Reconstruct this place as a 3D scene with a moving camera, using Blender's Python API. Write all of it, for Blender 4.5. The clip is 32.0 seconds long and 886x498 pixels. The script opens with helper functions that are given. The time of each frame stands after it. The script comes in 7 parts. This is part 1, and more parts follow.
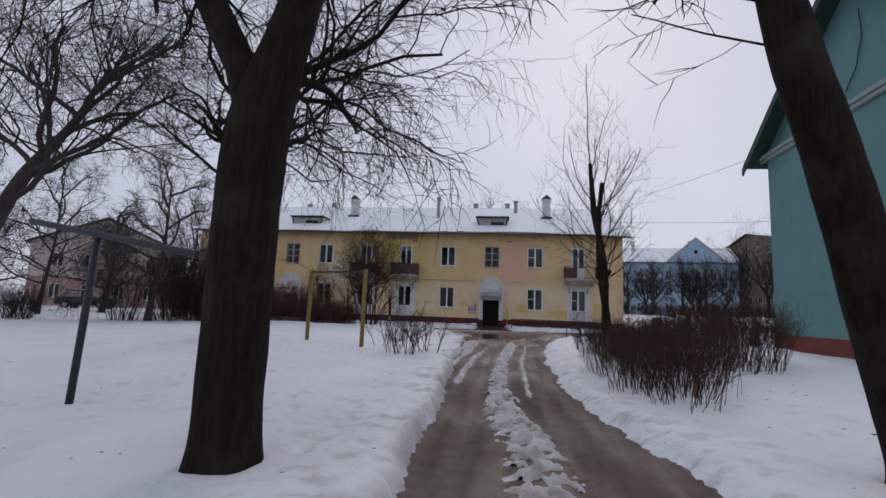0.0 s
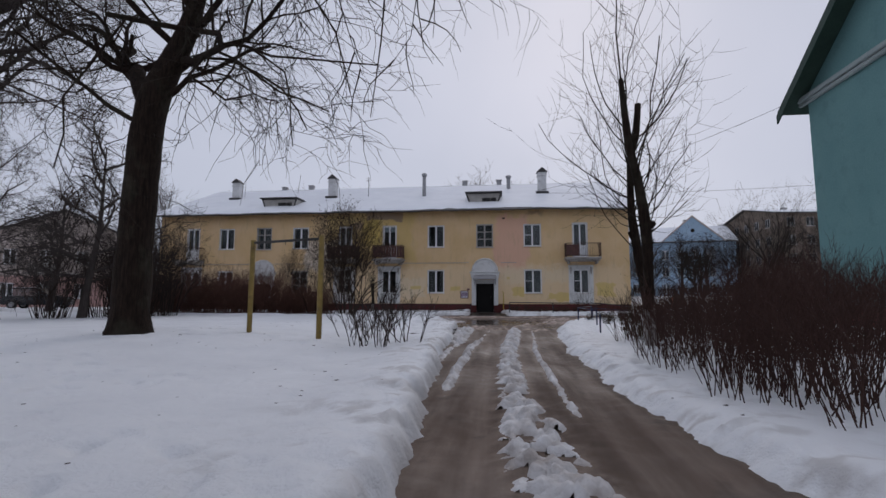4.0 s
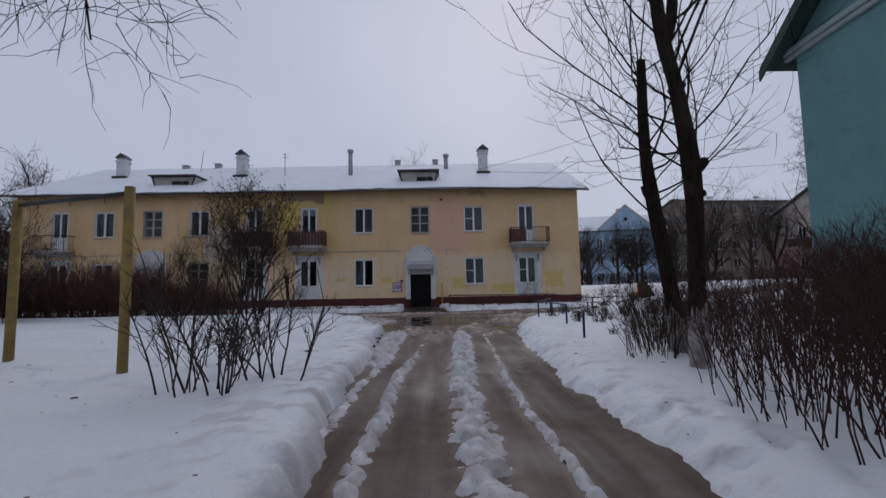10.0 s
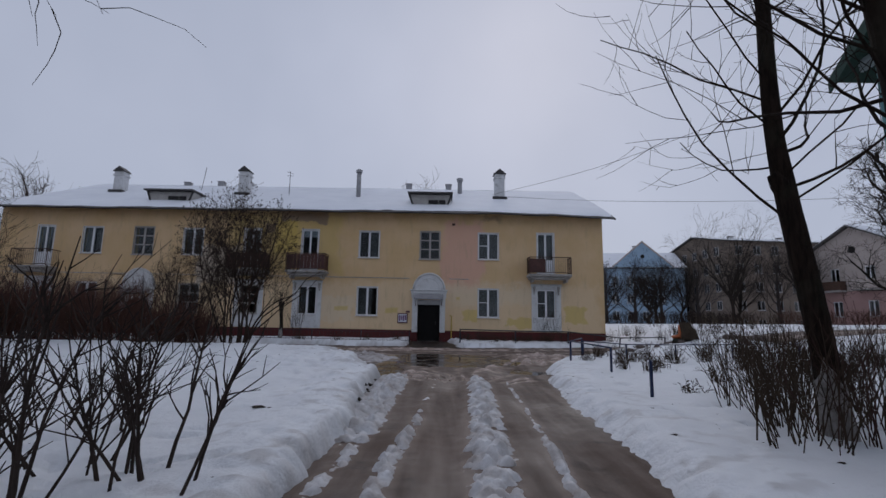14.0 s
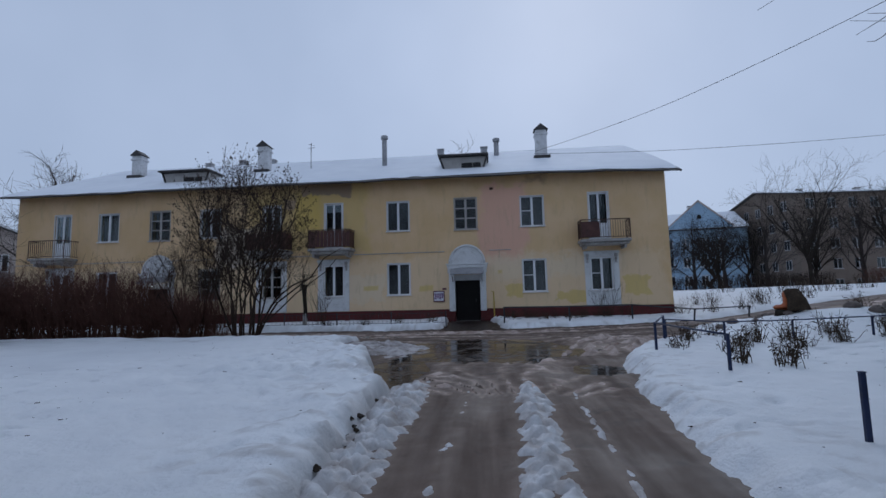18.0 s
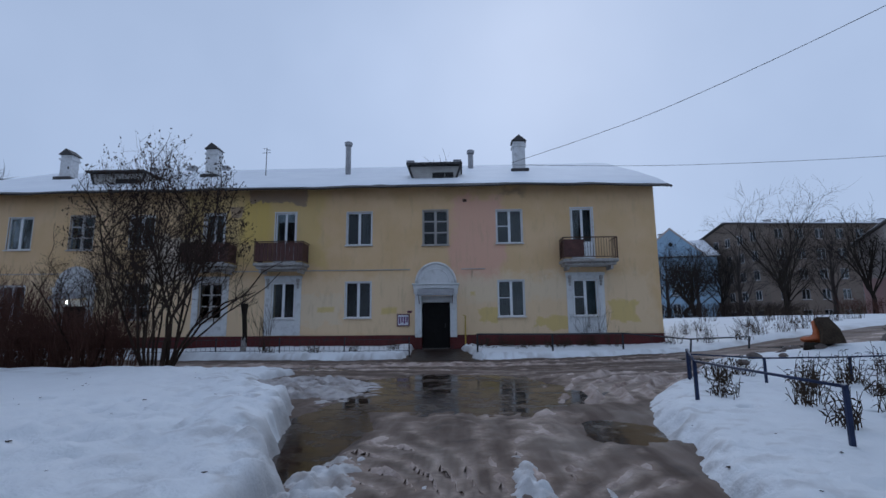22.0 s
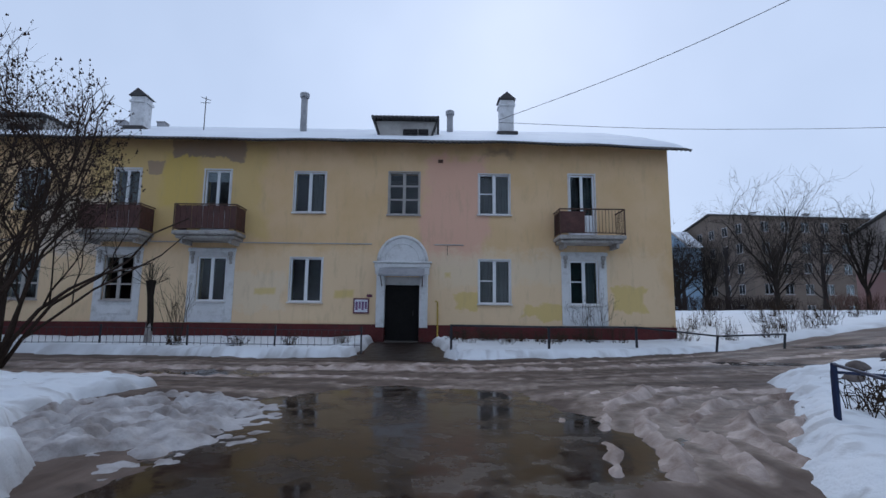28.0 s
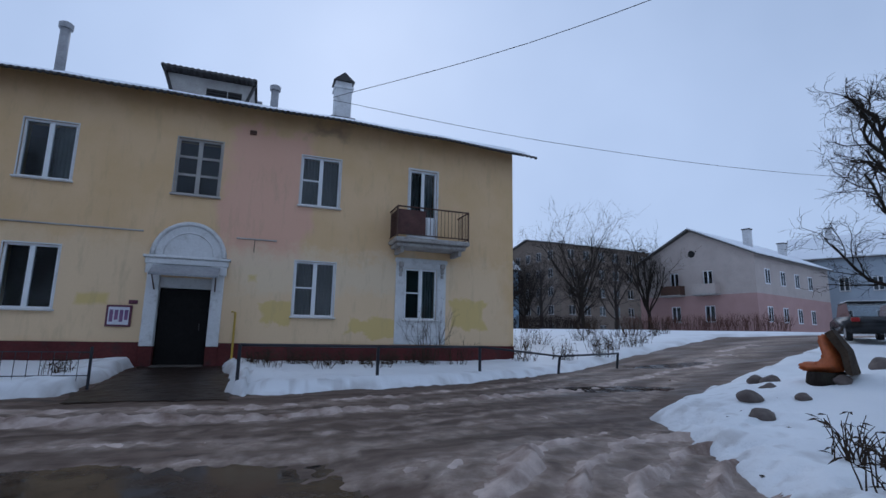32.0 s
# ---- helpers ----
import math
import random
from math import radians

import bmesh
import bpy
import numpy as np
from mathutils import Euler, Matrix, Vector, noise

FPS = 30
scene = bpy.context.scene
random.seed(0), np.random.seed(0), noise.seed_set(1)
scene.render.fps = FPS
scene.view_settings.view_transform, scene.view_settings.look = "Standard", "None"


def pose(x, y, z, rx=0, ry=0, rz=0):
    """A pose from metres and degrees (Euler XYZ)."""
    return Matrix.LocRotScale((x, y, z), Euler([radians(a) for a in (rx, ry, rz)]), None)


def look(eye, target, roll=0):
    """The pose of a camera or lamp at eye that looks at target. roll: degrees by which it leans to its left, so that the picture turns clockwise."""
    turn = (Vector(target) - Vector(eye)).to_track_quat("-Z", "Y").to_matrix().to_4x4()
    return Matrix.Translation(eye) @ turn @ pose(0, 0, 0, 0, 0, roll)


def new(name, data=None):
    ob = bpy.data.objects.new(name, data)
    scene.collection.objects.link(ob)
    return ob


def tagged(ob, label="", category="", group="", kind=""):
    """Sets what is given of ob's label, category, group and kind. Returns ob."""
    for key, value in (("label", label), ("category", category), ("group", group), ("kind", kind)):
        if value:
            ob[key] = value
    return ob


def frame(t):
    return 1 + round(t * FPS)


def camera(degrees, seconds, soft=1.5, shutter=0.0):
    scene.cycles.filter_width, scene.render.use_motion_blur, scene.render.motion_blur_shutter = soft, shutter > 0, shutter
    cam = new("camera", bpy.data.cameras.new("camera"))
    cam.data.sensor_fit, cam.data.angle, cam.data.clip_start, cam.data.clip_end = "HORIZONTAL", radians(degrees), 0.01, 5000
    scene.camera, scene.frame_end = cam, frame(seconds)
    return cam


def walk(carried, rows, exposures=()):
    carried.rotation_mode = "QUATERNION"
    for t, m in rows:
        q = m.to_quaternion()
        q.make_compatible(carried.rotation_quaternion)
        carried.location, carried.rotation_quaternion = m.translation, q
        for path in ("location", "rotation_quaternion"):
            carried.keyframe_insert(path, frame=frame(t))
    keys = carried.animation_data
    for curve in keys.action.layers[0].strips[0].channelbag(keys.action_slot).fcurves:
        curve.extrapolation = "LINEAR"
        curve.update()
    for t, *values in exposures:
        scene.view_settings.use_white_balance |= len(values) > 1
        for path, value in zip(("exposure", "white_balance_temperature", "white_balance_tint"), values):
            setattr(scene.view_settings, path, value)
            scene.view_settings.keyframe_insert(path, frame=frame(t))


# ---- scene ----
cam = camera(84.0, 32.0)
PATH = [
    (0, (1.284, -38.336, 0.981), (1.006, -36.372, 1.235), 2.1),
    (0.5, (1.297, -37.886, 0.968), (1.038, -35.919, 1.217), 1.1),
    (1, (1.265, -37.453, 0.942), (0.974, -35.487, 1.172), 0.6),
    (1.5, (1.21, -37.0, 0.901), (0.864, -35.044, 1.135), 1.2),
    (2, (1.162, -36.538, 0.842), (0.917, -34.565, 1.057), 2.2),
    (2.5, (1.122, -36.067, 0.78), (0.857, -34.096, 0.993), 0.5),
    (4.5, (0.869, -34.079, 0.654), (0.66, -32.102, 0.873), -0.1),
    (5, (0.791, -33.667, 0.654), (0.702, -31.676, 0.822), 2.2),
    (5.5, (0.723, -33.346, 0.682), (0.736, -31.351, 0.825), 5.1),
    (6, (0.819, -32.947, 0.7), (0.741, -30.956, 0.879), 2.6),
    (6.5, (0.801, -32.679, 0.686), (0.647, -30.696, 0.898), 1.1),
    (7, (0.655, -32.248, 0.683), (0.541, -30.265, 0.92), 3.4),
    (7.5, (0.597, -31.972, 0.699), (0.534, -29.984, 0.914), 3.8),
    (8, (0.746, -31.561, 0.721), (0.345, -29.615, 0.95), 0.2),
    (8.5, (0.813, -31.31, 0.744), (0.228, -29.411, 0.979), -1.6),
    (9, (0.767, -30.728, 0.741), (0.543, -28.753, 0.97), 1.0),
    (9.5, (0.719, -30.52, 0.739), (0.685, -28.531, 0.938), 1.9),
    (10, (0.775, -30.132, 0.748), (0.799, -28.14, 0.932), -1.1),
    (10.5, (0.791, -29.836, 0.74), (0.727, -27.852, 0.981), -0.7),
    (11, (0.742, -29.421, 0.748), (0.709, -27.441, 1.029), 0.7),
    (11.5, (0.694, -29.128, 0.745), (0.661, -27.147, 1.024), 2.3),
    (12, (0.751, -28.701, 0.742), (0.613, -26.727, 1.029), 1.0),
    (12.5, (0.729, -28.406, 0.743), (0.492, -26.444, 1.049), 0.9),
    (13, (0.638, -28.132, 0.776), (0.46, -26.168, 1.112), 1.4),
    (13.5, (0.661, -27.923, 0.755), (0.596, -25.95, 1.079), 1.4),
    (15.5, (0.879, -26.418, 0.887), (0.9, -24.441, 1.188), 0.8),
    (16, (0.98, -26.073, 0.93), (0.891, -24.094, 1.203), -1.6),
    (16.5, (1.014, -25.764, 0.966), (0.802, -23.795, 1.242), -3.1),
    (17, (0.894, -25.368, 0.975), (0.676, -23.401, 1.264), 0.5),
    (17.5, (0.859, -25.004, 0.96), (0.665, -23.031, 1.22), 0.9),
    (18, (0.848, -24.551, 0.967), (0.663, -22.571, 1.181), -1.4),
    (18.5, (0.789, -24.197, 0.979), (0.613, -22.214, 1.171), 0.3),
    (19, (0.668, -23.886, 1.004), (0.569, -21.896, 1.179), 3.3),
    (19.5, (0.673, -23.607, 0.997), (0.589, -21.616, 1.164), 2.3),
    (20, (0.751, -23.249, 0.998), (0.649, -21.261, 1.188), 0.8),
    (20.5, (0.692, -22.909, 0.971), (0.617, -20.924, 1.207), 1.1),
    (21, (0.661, -22.54, 0.962), (0.682, -20.563, 1.259), 2.4),
    (21.5, (0.694, -22.152, 0.946), (0.685, -20.177, 1.262), 1.2),
    (22, (0.8, -21.781, 0.963), (0.734, -19.806, 1.274), -0.5),
    (22.5, (0.749, -21.464, 0.935), (0.807, -19.492, 1.265), 1.8),
    (23, (0.7, -21.198, 0.927), (0.936, -19.243, 1.274), 3.4),
    (23.5, (0.79, -20.865, 0.905), (1.01, -18.905, 1.232), 2.4),
    (24, (0.84, -20.54, 0.893), (0.995, -18.57, 1.21), 0.6),
    (24.5, (0.87, -20.2, 0.872), (0.968, -18.23, 1.184), 1.7),
    (26.5, (0.851, -18.616, 0.871), (0.896, -16.645, 1.211), 2.5),
    (27, (0.883, -18.329, 0.911), (0.961, -16.355, 1.224), 3.9),
    (27.5, (0.942, -17.961, 0.936), (0.985, -15.981, 1.21), 1.9),
    (28, (0.985, -17.691, 0.948), (1.008, -15.709, 1.215), 0.6),
    (28.5, (0.958, -17.266, 0.972), (1.015, -15.286, 1.247), 1.6),
    (29, (1.05, -16.93, 0.987), (1.143, -14.95, 1.253), 2.9),
    (29.5, (1.12, -16.49, 0.999), (1.163, -14.51, 1.28), 0.5),
    (30, (1.2, -16.126, 1.011), (1.283, -14.147, 1.286), 1.6),
    (30.5, (1.357, -15.726, 1.017), (1.58, -13.756, 1.285), 3.6),
    (31, (1.519, -15.372, 0.975), (1.903, -13.435, 1.295), 3.2),
    (31.5, (1.598, -14.998, 0.952), (2.14, -13.105, 1.303), 1.9),
    (32, (1.593, -14.649, 0.941), (2.277, -12.801, 1.283), 1.1),
]
EXPOSURES = [
    (0.0, -0.13, 6500, 16),
    (5.0, -0.25, 6500, 16),
    (9.0, -0.40, 6270, 16),
    (13.0, -0.43, 6220, 16),
    (16.0, -0.57, 5930, 12),
    (19.0, -0.35, 5400, 10),
    (24.0, -0.33, 5350, 10),
    (27.0, -0.14, 5500, 10),
    (28.0, 0.01, 5550, 10),
    (30.0, 0.12, 5600, 10),
    (32.0, -0.20, 5250, 10),
]
walk(cam, [(t, look(eye, target, roll)) for t, eye, target, roll in PATH], EXPOSURES)

# ---------------------------------------------------------------- light
world = bpy.data.worlds.new("overcast_sky")
scene.world = world
world.use_nodes = True
wn, wl = world.node_tree.nodes, world.node_tree.links
wn.clear()
w_out, w_bg = wn.new("ShaderNodeOutputWorld"), wn.new("ShaderNodeBackground")
w_sky = wn.new("ShaderNodeTexSky")
w_sky.sky_type, w_sky.sun_disc = "NISHITA", False
w_sky.sun_elevation, w_sky.sun_rotation = radians(33), radians(10)
w_co, w_noise, w_ramp, w_mix = wn.new("ShaderNodeTexCoord"), wn.new("ShaderNodeTexNoise"), wn.new("ShaderNodeValToRGB"), wn.new("ShaderNodeMix")
w_noise.inputs["Scale"].default_value, w_noise.inputs["Detail"].default_value = 1.6, 4
w_ramp.color_ramp.elements[0].position, w_ramp.color_ramp.elements[1].position = 0.3, 0.75
w_ramp.color_ramp.elements[0].color = (5.2, 5.75, 6.75, 1)
w_ramp.color_ramp.elements[1].color = (6.95, 7.45, 8.45, 1)
w_mix.data_type = "RGBA"
w_mix.inputs["Factor"].default_value = 0.9
wl.new(w_co.outputs["Generated"], w_noise.inputs["Vector"])
wl.new(w_noise.outputs["Fac"], w_ramp.inputs["Fac"])
wl.new(w_sky.outputs["Color"], w_mix.inputs[6])
wl.new(w_ramp.outputs["Color"], w_mix.inputs[7])
wl.new(w_mix.outputs[2], w_bg.inputs["Color"])
w_bg.inputs["Strength"].default_value = 0.1
wl.new(w_bg.outputs["Background"], w_out.inputs["Surface"])
sun = new("sun", bpy.data.lights.new("sun", "SUN"))
sun.data.energy, sun.data.angle, sun.data.color = 0.5, radians(25), (1.0, 0.95, 0.9)
sun.matrix_world = look((20, 60, 40), (10, 0, 0))


# ---------------------------------------------------------------- materials
def shader(name, rough=0.7, metal=0.0):
    m = bpy.data.materials.new(name)
    m.use_nodes = True
    n = m.node_tree.nodes
    b = n["Principled BSDF"]
    b.inputs["Roughness"].default_value, b.inputs["Metallic"].default_value = rough, metal
    return m, n, m.node_tree.links, b


def tint(n, l, fac, c0, c1, p0=0.3, p1=0.7):
    r = n.new("ShaderNodeValToRGB")
    r.color_ramp.elements[0].position, r.color_ramp.elements[1].position = p0, p1
    r.color_ramp.elements[0].color, r.color_ramp.elements[1].color = (*c0, 1), (*c1, 1)
    l.new(fac, r.inputs["Fac"])
    return r.outputs["Color"]


def noise_of(n, l, co, scale, detail=5.0, rough=0.55, stretch=None):
    t = n.new("ShaderNodeTexNoise")
    t.inputs["Scale"].default_value, t.inputs["Detail"].default_value, t.inputs["Roughness"].default_value = scale, detail, rough
    if stretch:
        mp = n.new("ShaderNodeMapping")
        mp.inputs["Scale"].default_value = stretch
        l.new(co, mp.inputs["Vector"])
        co = mp.outputs["Vector"]
    l.new(co, t.inputs["Vector"])
    return t.outputs["Fac"]


def blend(n, l, fac, a, b):
    x = n.new("ShaderNodeMix")
    x.data_type = "RGBA"
    if isinstance(fac, float):
        x.inputs["Factor"].default_value = fac
    else:
        l.new(fac, x.inputs["Factor"])
    for s, v in ((6, a), (7, b)):
        if isinstance(v, tuple):
            x.inputs[s].default_value = (*v, 1)
        else:
            l.new(v, x.inputs[s])
    return x.outputs[2]


def bump(n, l, b, height, strength=0.4, dist=0.02):
    k = n.new("ShaderNodeBump")
    k.inputs["Strength"].default_value, k.inputs["Distance"].default_value = strength, dist
    l.new(height, k.inputs["Height"])
    l.new(k.outputs["Normal"], b.inputs["Normal"])


def calc(n, l, op, a, b=None, clamp=False):
    x = n.new("ShaderNodeMath")
    x.operation, x.use_clamp = op, clamp
    for s, v in ((0, a), (1, b)):
        if v is None:
            continue
        if isinstance(v, (int, float)):
            x.inputs[s].default_value = v
        else:
            l.new(v, x.inputs[s])
    return x.outputs[0]


def surface(name, c0, c1, rough=0.75, fine=18.0, broad=1.3, metal=0.0, relief=0.4, stretch=None, vary=0.0, dirt=None, spec=0.35):
    """A painted or natural surface: two tones at two scales, fine relief."""
    m, n, l, b = shader(name, rough, metal)
    co = n.new("ShaderNodeTexCoord").outputs["Object"]
    f1, f2 = noise_of(n, l, co, fine, 6, 0.6, stretch), noise_of(n, l, co, broad, 4)
    mixed = calc(n, l, "ADD", calc(n, l, "MULTIPLY", f1, 0.5), calc(n, l, "MULTIPLY", f2, 0.5))
    col = tint(n, l, mixed, c0, c1, 0.35, 0.65)
    if dirt:
        col = blend(n, l, calc(n, l, "MULTIPLY", calc(n, l, "SUBTRACT", noise_of(n, l, co, broad * 2.2, 7, 0.7), 0.52), 4.0, True), col, dirt)
    if vary:
        o = n.new("ShaderNodeObjectInfo").outputs["Random"]
        h = n.new("ShaderNodeHueSaturation")
        l.new(calc(n, l, "ADD", calc(n, l, "MULTIPLY", o, vary), 1 - vary / 2), h.inputs["Value"])
        l.new(col, h.inputs["Color"])
        col = h.outputs["Color"]
    l.new(col, b.inputs["Base Color"])
    b.inputs["Specular IOR Level"].default_value = spec
    bump(n, l, b, f1, relief, 0.02)
    return m


def facade_paint():
    """Old lime paint: yellow with faded, repainted and stained patches, and eave shade painted in."""
    m, n, l, b = shader("facade_paint", 0.85)
    co = n.new("ShaderNodeTexCoord").outputs["Object"]
    sep = n.new("ShaderNodeSeparateXYZ")
    l.new(co, sep.inputs[0])
    x, z = sep.outputs[0], sep.outputs[2]
    wob = calc(n, l, "MULTIPLY", calc(n, l, "SUBTRACT", noise_of(n, l, co, 0.8, 5), 0.5), 1.9)
    wob2 = calc(n, l, "MULTIPLY", calc(n, l, "SUBTRACT", noise_of(n, l, co, 1.3, 6, 0.65), 0.5), 1.6)
    grain = noise_of(n, l, co, 22, 6, 0.65)

    def patch(x0, x1, z0, z1, soft, most, loose=1.0):
        ux, uz = calc(n, l, "ADD", x, calc(n, l, "MULTIPLY", wob, loose)), calc(n, l, "ADD", z, calc(n, l, "MULTIPLY", wob2, loose))
        fx = calc(n, l, "MINIMUM", calc(n, l, "SUBTRACT", ux, x0), calc(n, l, "SUBTRACT", x1, ux))
        fz = calc(n, l, "MINIMUM", calc(n, l, "SUBTRACT", uz, z0), calc(n, l, "SUBTRACT", z1, uz))
        return calc(n, l, "MULTIPLY", calc(n, l, "MULTIPLY", calc(n, l, "MINIMUM", fx, fz), 1 / soft, True), most)

    col = tint(n, l, noise_of(n, l, co, 0.55, 5), (0.67, 0.45, 0.222), (0.75, 0.525, 0.298), 0.35, 0.65)
    col = blend(n, l, patch(0.3, 3.0, 2.6, 6.9, 0.25, 0.8), col, (0.74, 0.42, 0.325))
    col = blend(n, l, patch(-12.0, -5.0, 3.4, 7.4, 0.5, 0.6), col, (0.63, 0.45, 0.13))
    col = blend(n, l, patch(-27.0, 9.4, 0.2, 3.4, 0.4, 0.7), col, (0.79, 0.60, 0.385))
    col = blend(n, l, patch(0.8, 7.5, 1.9, 3.3, 0.4, 0.55), col, (0.75, 0.63, 0.46))
    col = blend(n, l, patch(-6.5, -4.4, 1.0, 2.5, 0.2, 0.6), col, (0.75, 0.63, 0.46))
    col = blend(n, l, patch(-9.3, -7.6, 4.6, 6.9, 0.3, 0.8, 0.6), col, (0.66, 0.47, 0.10))
    for px, pz, pw, ph in ((-5.2, 1.75, 0.42, 0.17), (-2.35, 1.68, 0.42, 0.2), (1.35, 2.35, 0.14, 0.12), (7.9, 1.6, 0.7, 0.5), (4.9, 1.1, 0.8, 0.3), (2.0, 1.4, 0.5, 0.4)):
        col = blend(n, l, patch(px - pw, px + pw, pz - ph, pz + ph, 0.10, 0.7, 0.25 if pw < 0.5 else 0.8), col, (0.64, 0.47, 0.12))
    col = blend(n, l, patch(-9.0, -6.2, 6.55, 7.8, 0.06, 0.9, 0.7), col, (0.27, 0.19, 0.15))
    col = blend(n, l, patch(-9.75, -9.1, 5.95, 6.5, 0.05, 0.85, 0.35), col, (0.33, 0.23, 0.17))
    col = blend(n, l, patch(-13.6, -10.9, 2.9, 5.2, 0.2, 0.7, 1.0), col, (0.66, 0.60, 0.54))
    col = blend(n, l, patch(2.6, 3.9, 6.7, 7.4, 0.3, 0.7), col, (0.25, 0.18, 0.14))
    # shade below the eave, painted in as a brown-gold band along the wall top
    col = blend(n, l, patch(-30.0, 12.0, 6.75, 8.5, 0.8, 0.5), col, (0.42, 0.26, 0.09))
    stains = calc(n, l, "MULTIPLY", calc(n, l, "SUBTRACT", noise_of(n, l, co, 2.0, 7, 0.7, (1.6, 1, 0.35)), 0.53), 2.2, True)
    col = blend(n, l, stains, col, (0.40, 0.30, 0.17))
    col = blend(n, l, calc(n, l, "MULTIPLY", grain, 0.28), col, (0.44, 0.34, 0.20))
    l.new(col, b.inputs["Base Color"])
    bump(n, l, b, grain, 0.35, 0.01)
    return m


def glass_pane(name, tone=(0.75, 0.8, 0.82)):
    m, n, l, b = shader(name)
    n.remove(b)
    g, t, x, fr = n.new("ShaderNodeBsdfGlossy"), n.new("ShaderNodeBsdfTransparent"), n.new("ShaderNodeMixShader"), n.new("ShaderNodeFresnel")
    g.inputs["Roughness"].default_value = 0.03
    t.inputs["Color"].default_value = (*tone, 1)
    fr.inputs["IOR"].default_value = 1.42
    l.new(fr.outputs[0], x.inputs[0])
    l.new(t.outputs[0], x.inputs[1])
    l.new(g.outputs[0], x.inputs[2])
    l.new(x.outputs[0], n["Material Output"].inputs["Surface"])
    return m


def snow_material(name, c0=(0.73, 0.745, 0.765), c1=(0.81, 0.825, 0.84), litter=0.6, broad=0.7):
    m, n, l, b = shader(name, 0.65)
    co = n.new("ShaderNodeTexCoord").outputs["Object"]
    fine, mid = noise_of(n, l, co, 40, 6, 0.7), noise_of(n, l, co, 3.0, 5, 0.6)
    col = tint(n, l, noise_of(n, l, co, broad, 5), c0, c1)
    spots = calc(n, l, "MULTIPLY", calc(n, l, "SUBTRACT", noise_of(n, l, co, 9.0, 8, 0.75), 0.685), 14.0, True)
    col = blend(n, l, calc(n, l, "MULTIPLY", spots, litter), col, (0.16, 0.13, 0.11))
    at = n.new("ShaderNodeAttribute")
    at.attribute_name = "slush"
    col = blend(n, l, calc(n, l, "MULTIPLY", at.outputs["Fac"], calc(n, l, "ADD", mid, 0.25), True), col, (0.17, 0.125, 0.092))
    l.new(col, b.inputs["Base Color"])
    b.inputs["Subsurface Weight"].default_value = 0.0
    crust = noise_of(n, l, co, 13, 5, 0.65)
    bump(n, l, b, calc(n, l, "ADD", calc(n, l, "ADD", calc(n, l, "MULTIPLY", fine, 0.2), calc(n, l, "MULTIPLY", crust, 0.6)), mid), 0.7, 0.05)
    return m


def road_material():
    """Wet asphalt under a film of brown slush, drawn out along the way the wheels go."""
    m, n, l, b = shader("wet_slushy_asphalt", 0.5)
    co = n.new("ShaderNodeTexCoord").outputs["Object"]
    sep = n.new("ShaderNodeSeparateXYZ")
    l.new(co, sep.inputs[0])
    across = calc(n, l, "MULTIPLY", calc(n, l, "ADD", sep.outputs[1], 13.5), 0.35, True)

    def along(scale, detail, rough):
        """Streaks along y on the drive, along x on the lane."""
        a = noise_of(n, l, co, scale, detail, rough, (2.6, 0.22, 1))
        c = noise_of(n, l, co, scale, detail, rough, (0.22, 2.6, 1))
        return calc(n, l, "ADD", calc(n, l, "MULTIPLY", a, calc(n, l, "SUBTRACT", 1.0, across)), calc(n, l, "MULTIPLY", c, across))

    broad, fine = noise_of(n, l, co, 0.55, 6, 0.6), noise_of(n, l, co, 30, 7, 0.7)
    streak, blot = along(1.7, 6, 0.55), noise_of(n, l, co, 2.4, 6, 0.6)
    col = tint(n, l, streak, (0.068, 0.042, 0.029), (0.158, 0.108, 0.081), 0.3, 0.7)
    col = blend(n, l, calc(n, l, "MULTIPLY", calc(n, l, "SUBTRACT", broad, 0.46), 3.0, True), col, (0.064, 0.036, 0.021))
    col = blend(n, l, calc(n, l, "MULTIPLY", calc(n, l, "SUBTRACT", blot, 0.58), 5.0, True), col, (0.034, 0.023, 0.016))
    col = blend(n, l, calc(n, l, "MULTIPLY", fine, 0.35), col, (0.050, 0.036, 0.026))
    at = n.new("ShaderNodeAttribute")
    at.attribute_name = "slush"
    cover = calc(n, l, "MULTIPLY", at.outputs["Fac"], calc(n, l, "ADD", calc(n, l, "MULTIPLY", fine, 0.9), 0.35), True)
    col = blend(n, l, cover, col, tint(n, l, noise_of(n, l, co, 7, 5, 0.6), (0.235, 0.168, 0.127), (0.45, 0.365, 0.305), 0.35, 0.7))
    l.new(col, b.inputs["Base Color"])
    l.new(tint(n, l, calc(n, l, "ADD", calc(n, l, "MULTIPLY", broad, 0.6), calc(n, l, "MULTIPLY", streak, 0.4)), (0.88, 0.88, 0.88), (0.46, 0.46, 0.46), 0.40, 0.66), b.inputs["Roughness"])
    b.inputs["Specular IOR Level"].default_value = 0.34
    bump(n, l, b, calc(n, l, "ADD", streak, calc(n, l, "MULTIPLY", fine, 0.35)), 0.5, 0.02)
    return m


def bark_material(name, c0, c1):
    m, n, l, b = shader(name, 0.92)
    co = n.new("ShaderNodeTexCoord").outputs["Object"]
    ridges = noise_of(n, l, co, 9, 8, 0.72, (2.4, 2.4, 0.35))
    col = tint(n, l, ridges, c0, c1, 0.3, 0.7)
    col = blend(n, l, calc(n, l, "MULTIPLY", calc(n, l, "SUBTRACT", noise_of(n, l, co, 1.6, 5), 0.52), 3.0, True), col, (0.05, 0.05, 0.035))
    l.new(col, b.inputs["Base Color"])
    b.inputs["Specular IOR Level"].default_value = 0.12
    bump(n, l, b, ridges, 0.9, 0.05)
    return m


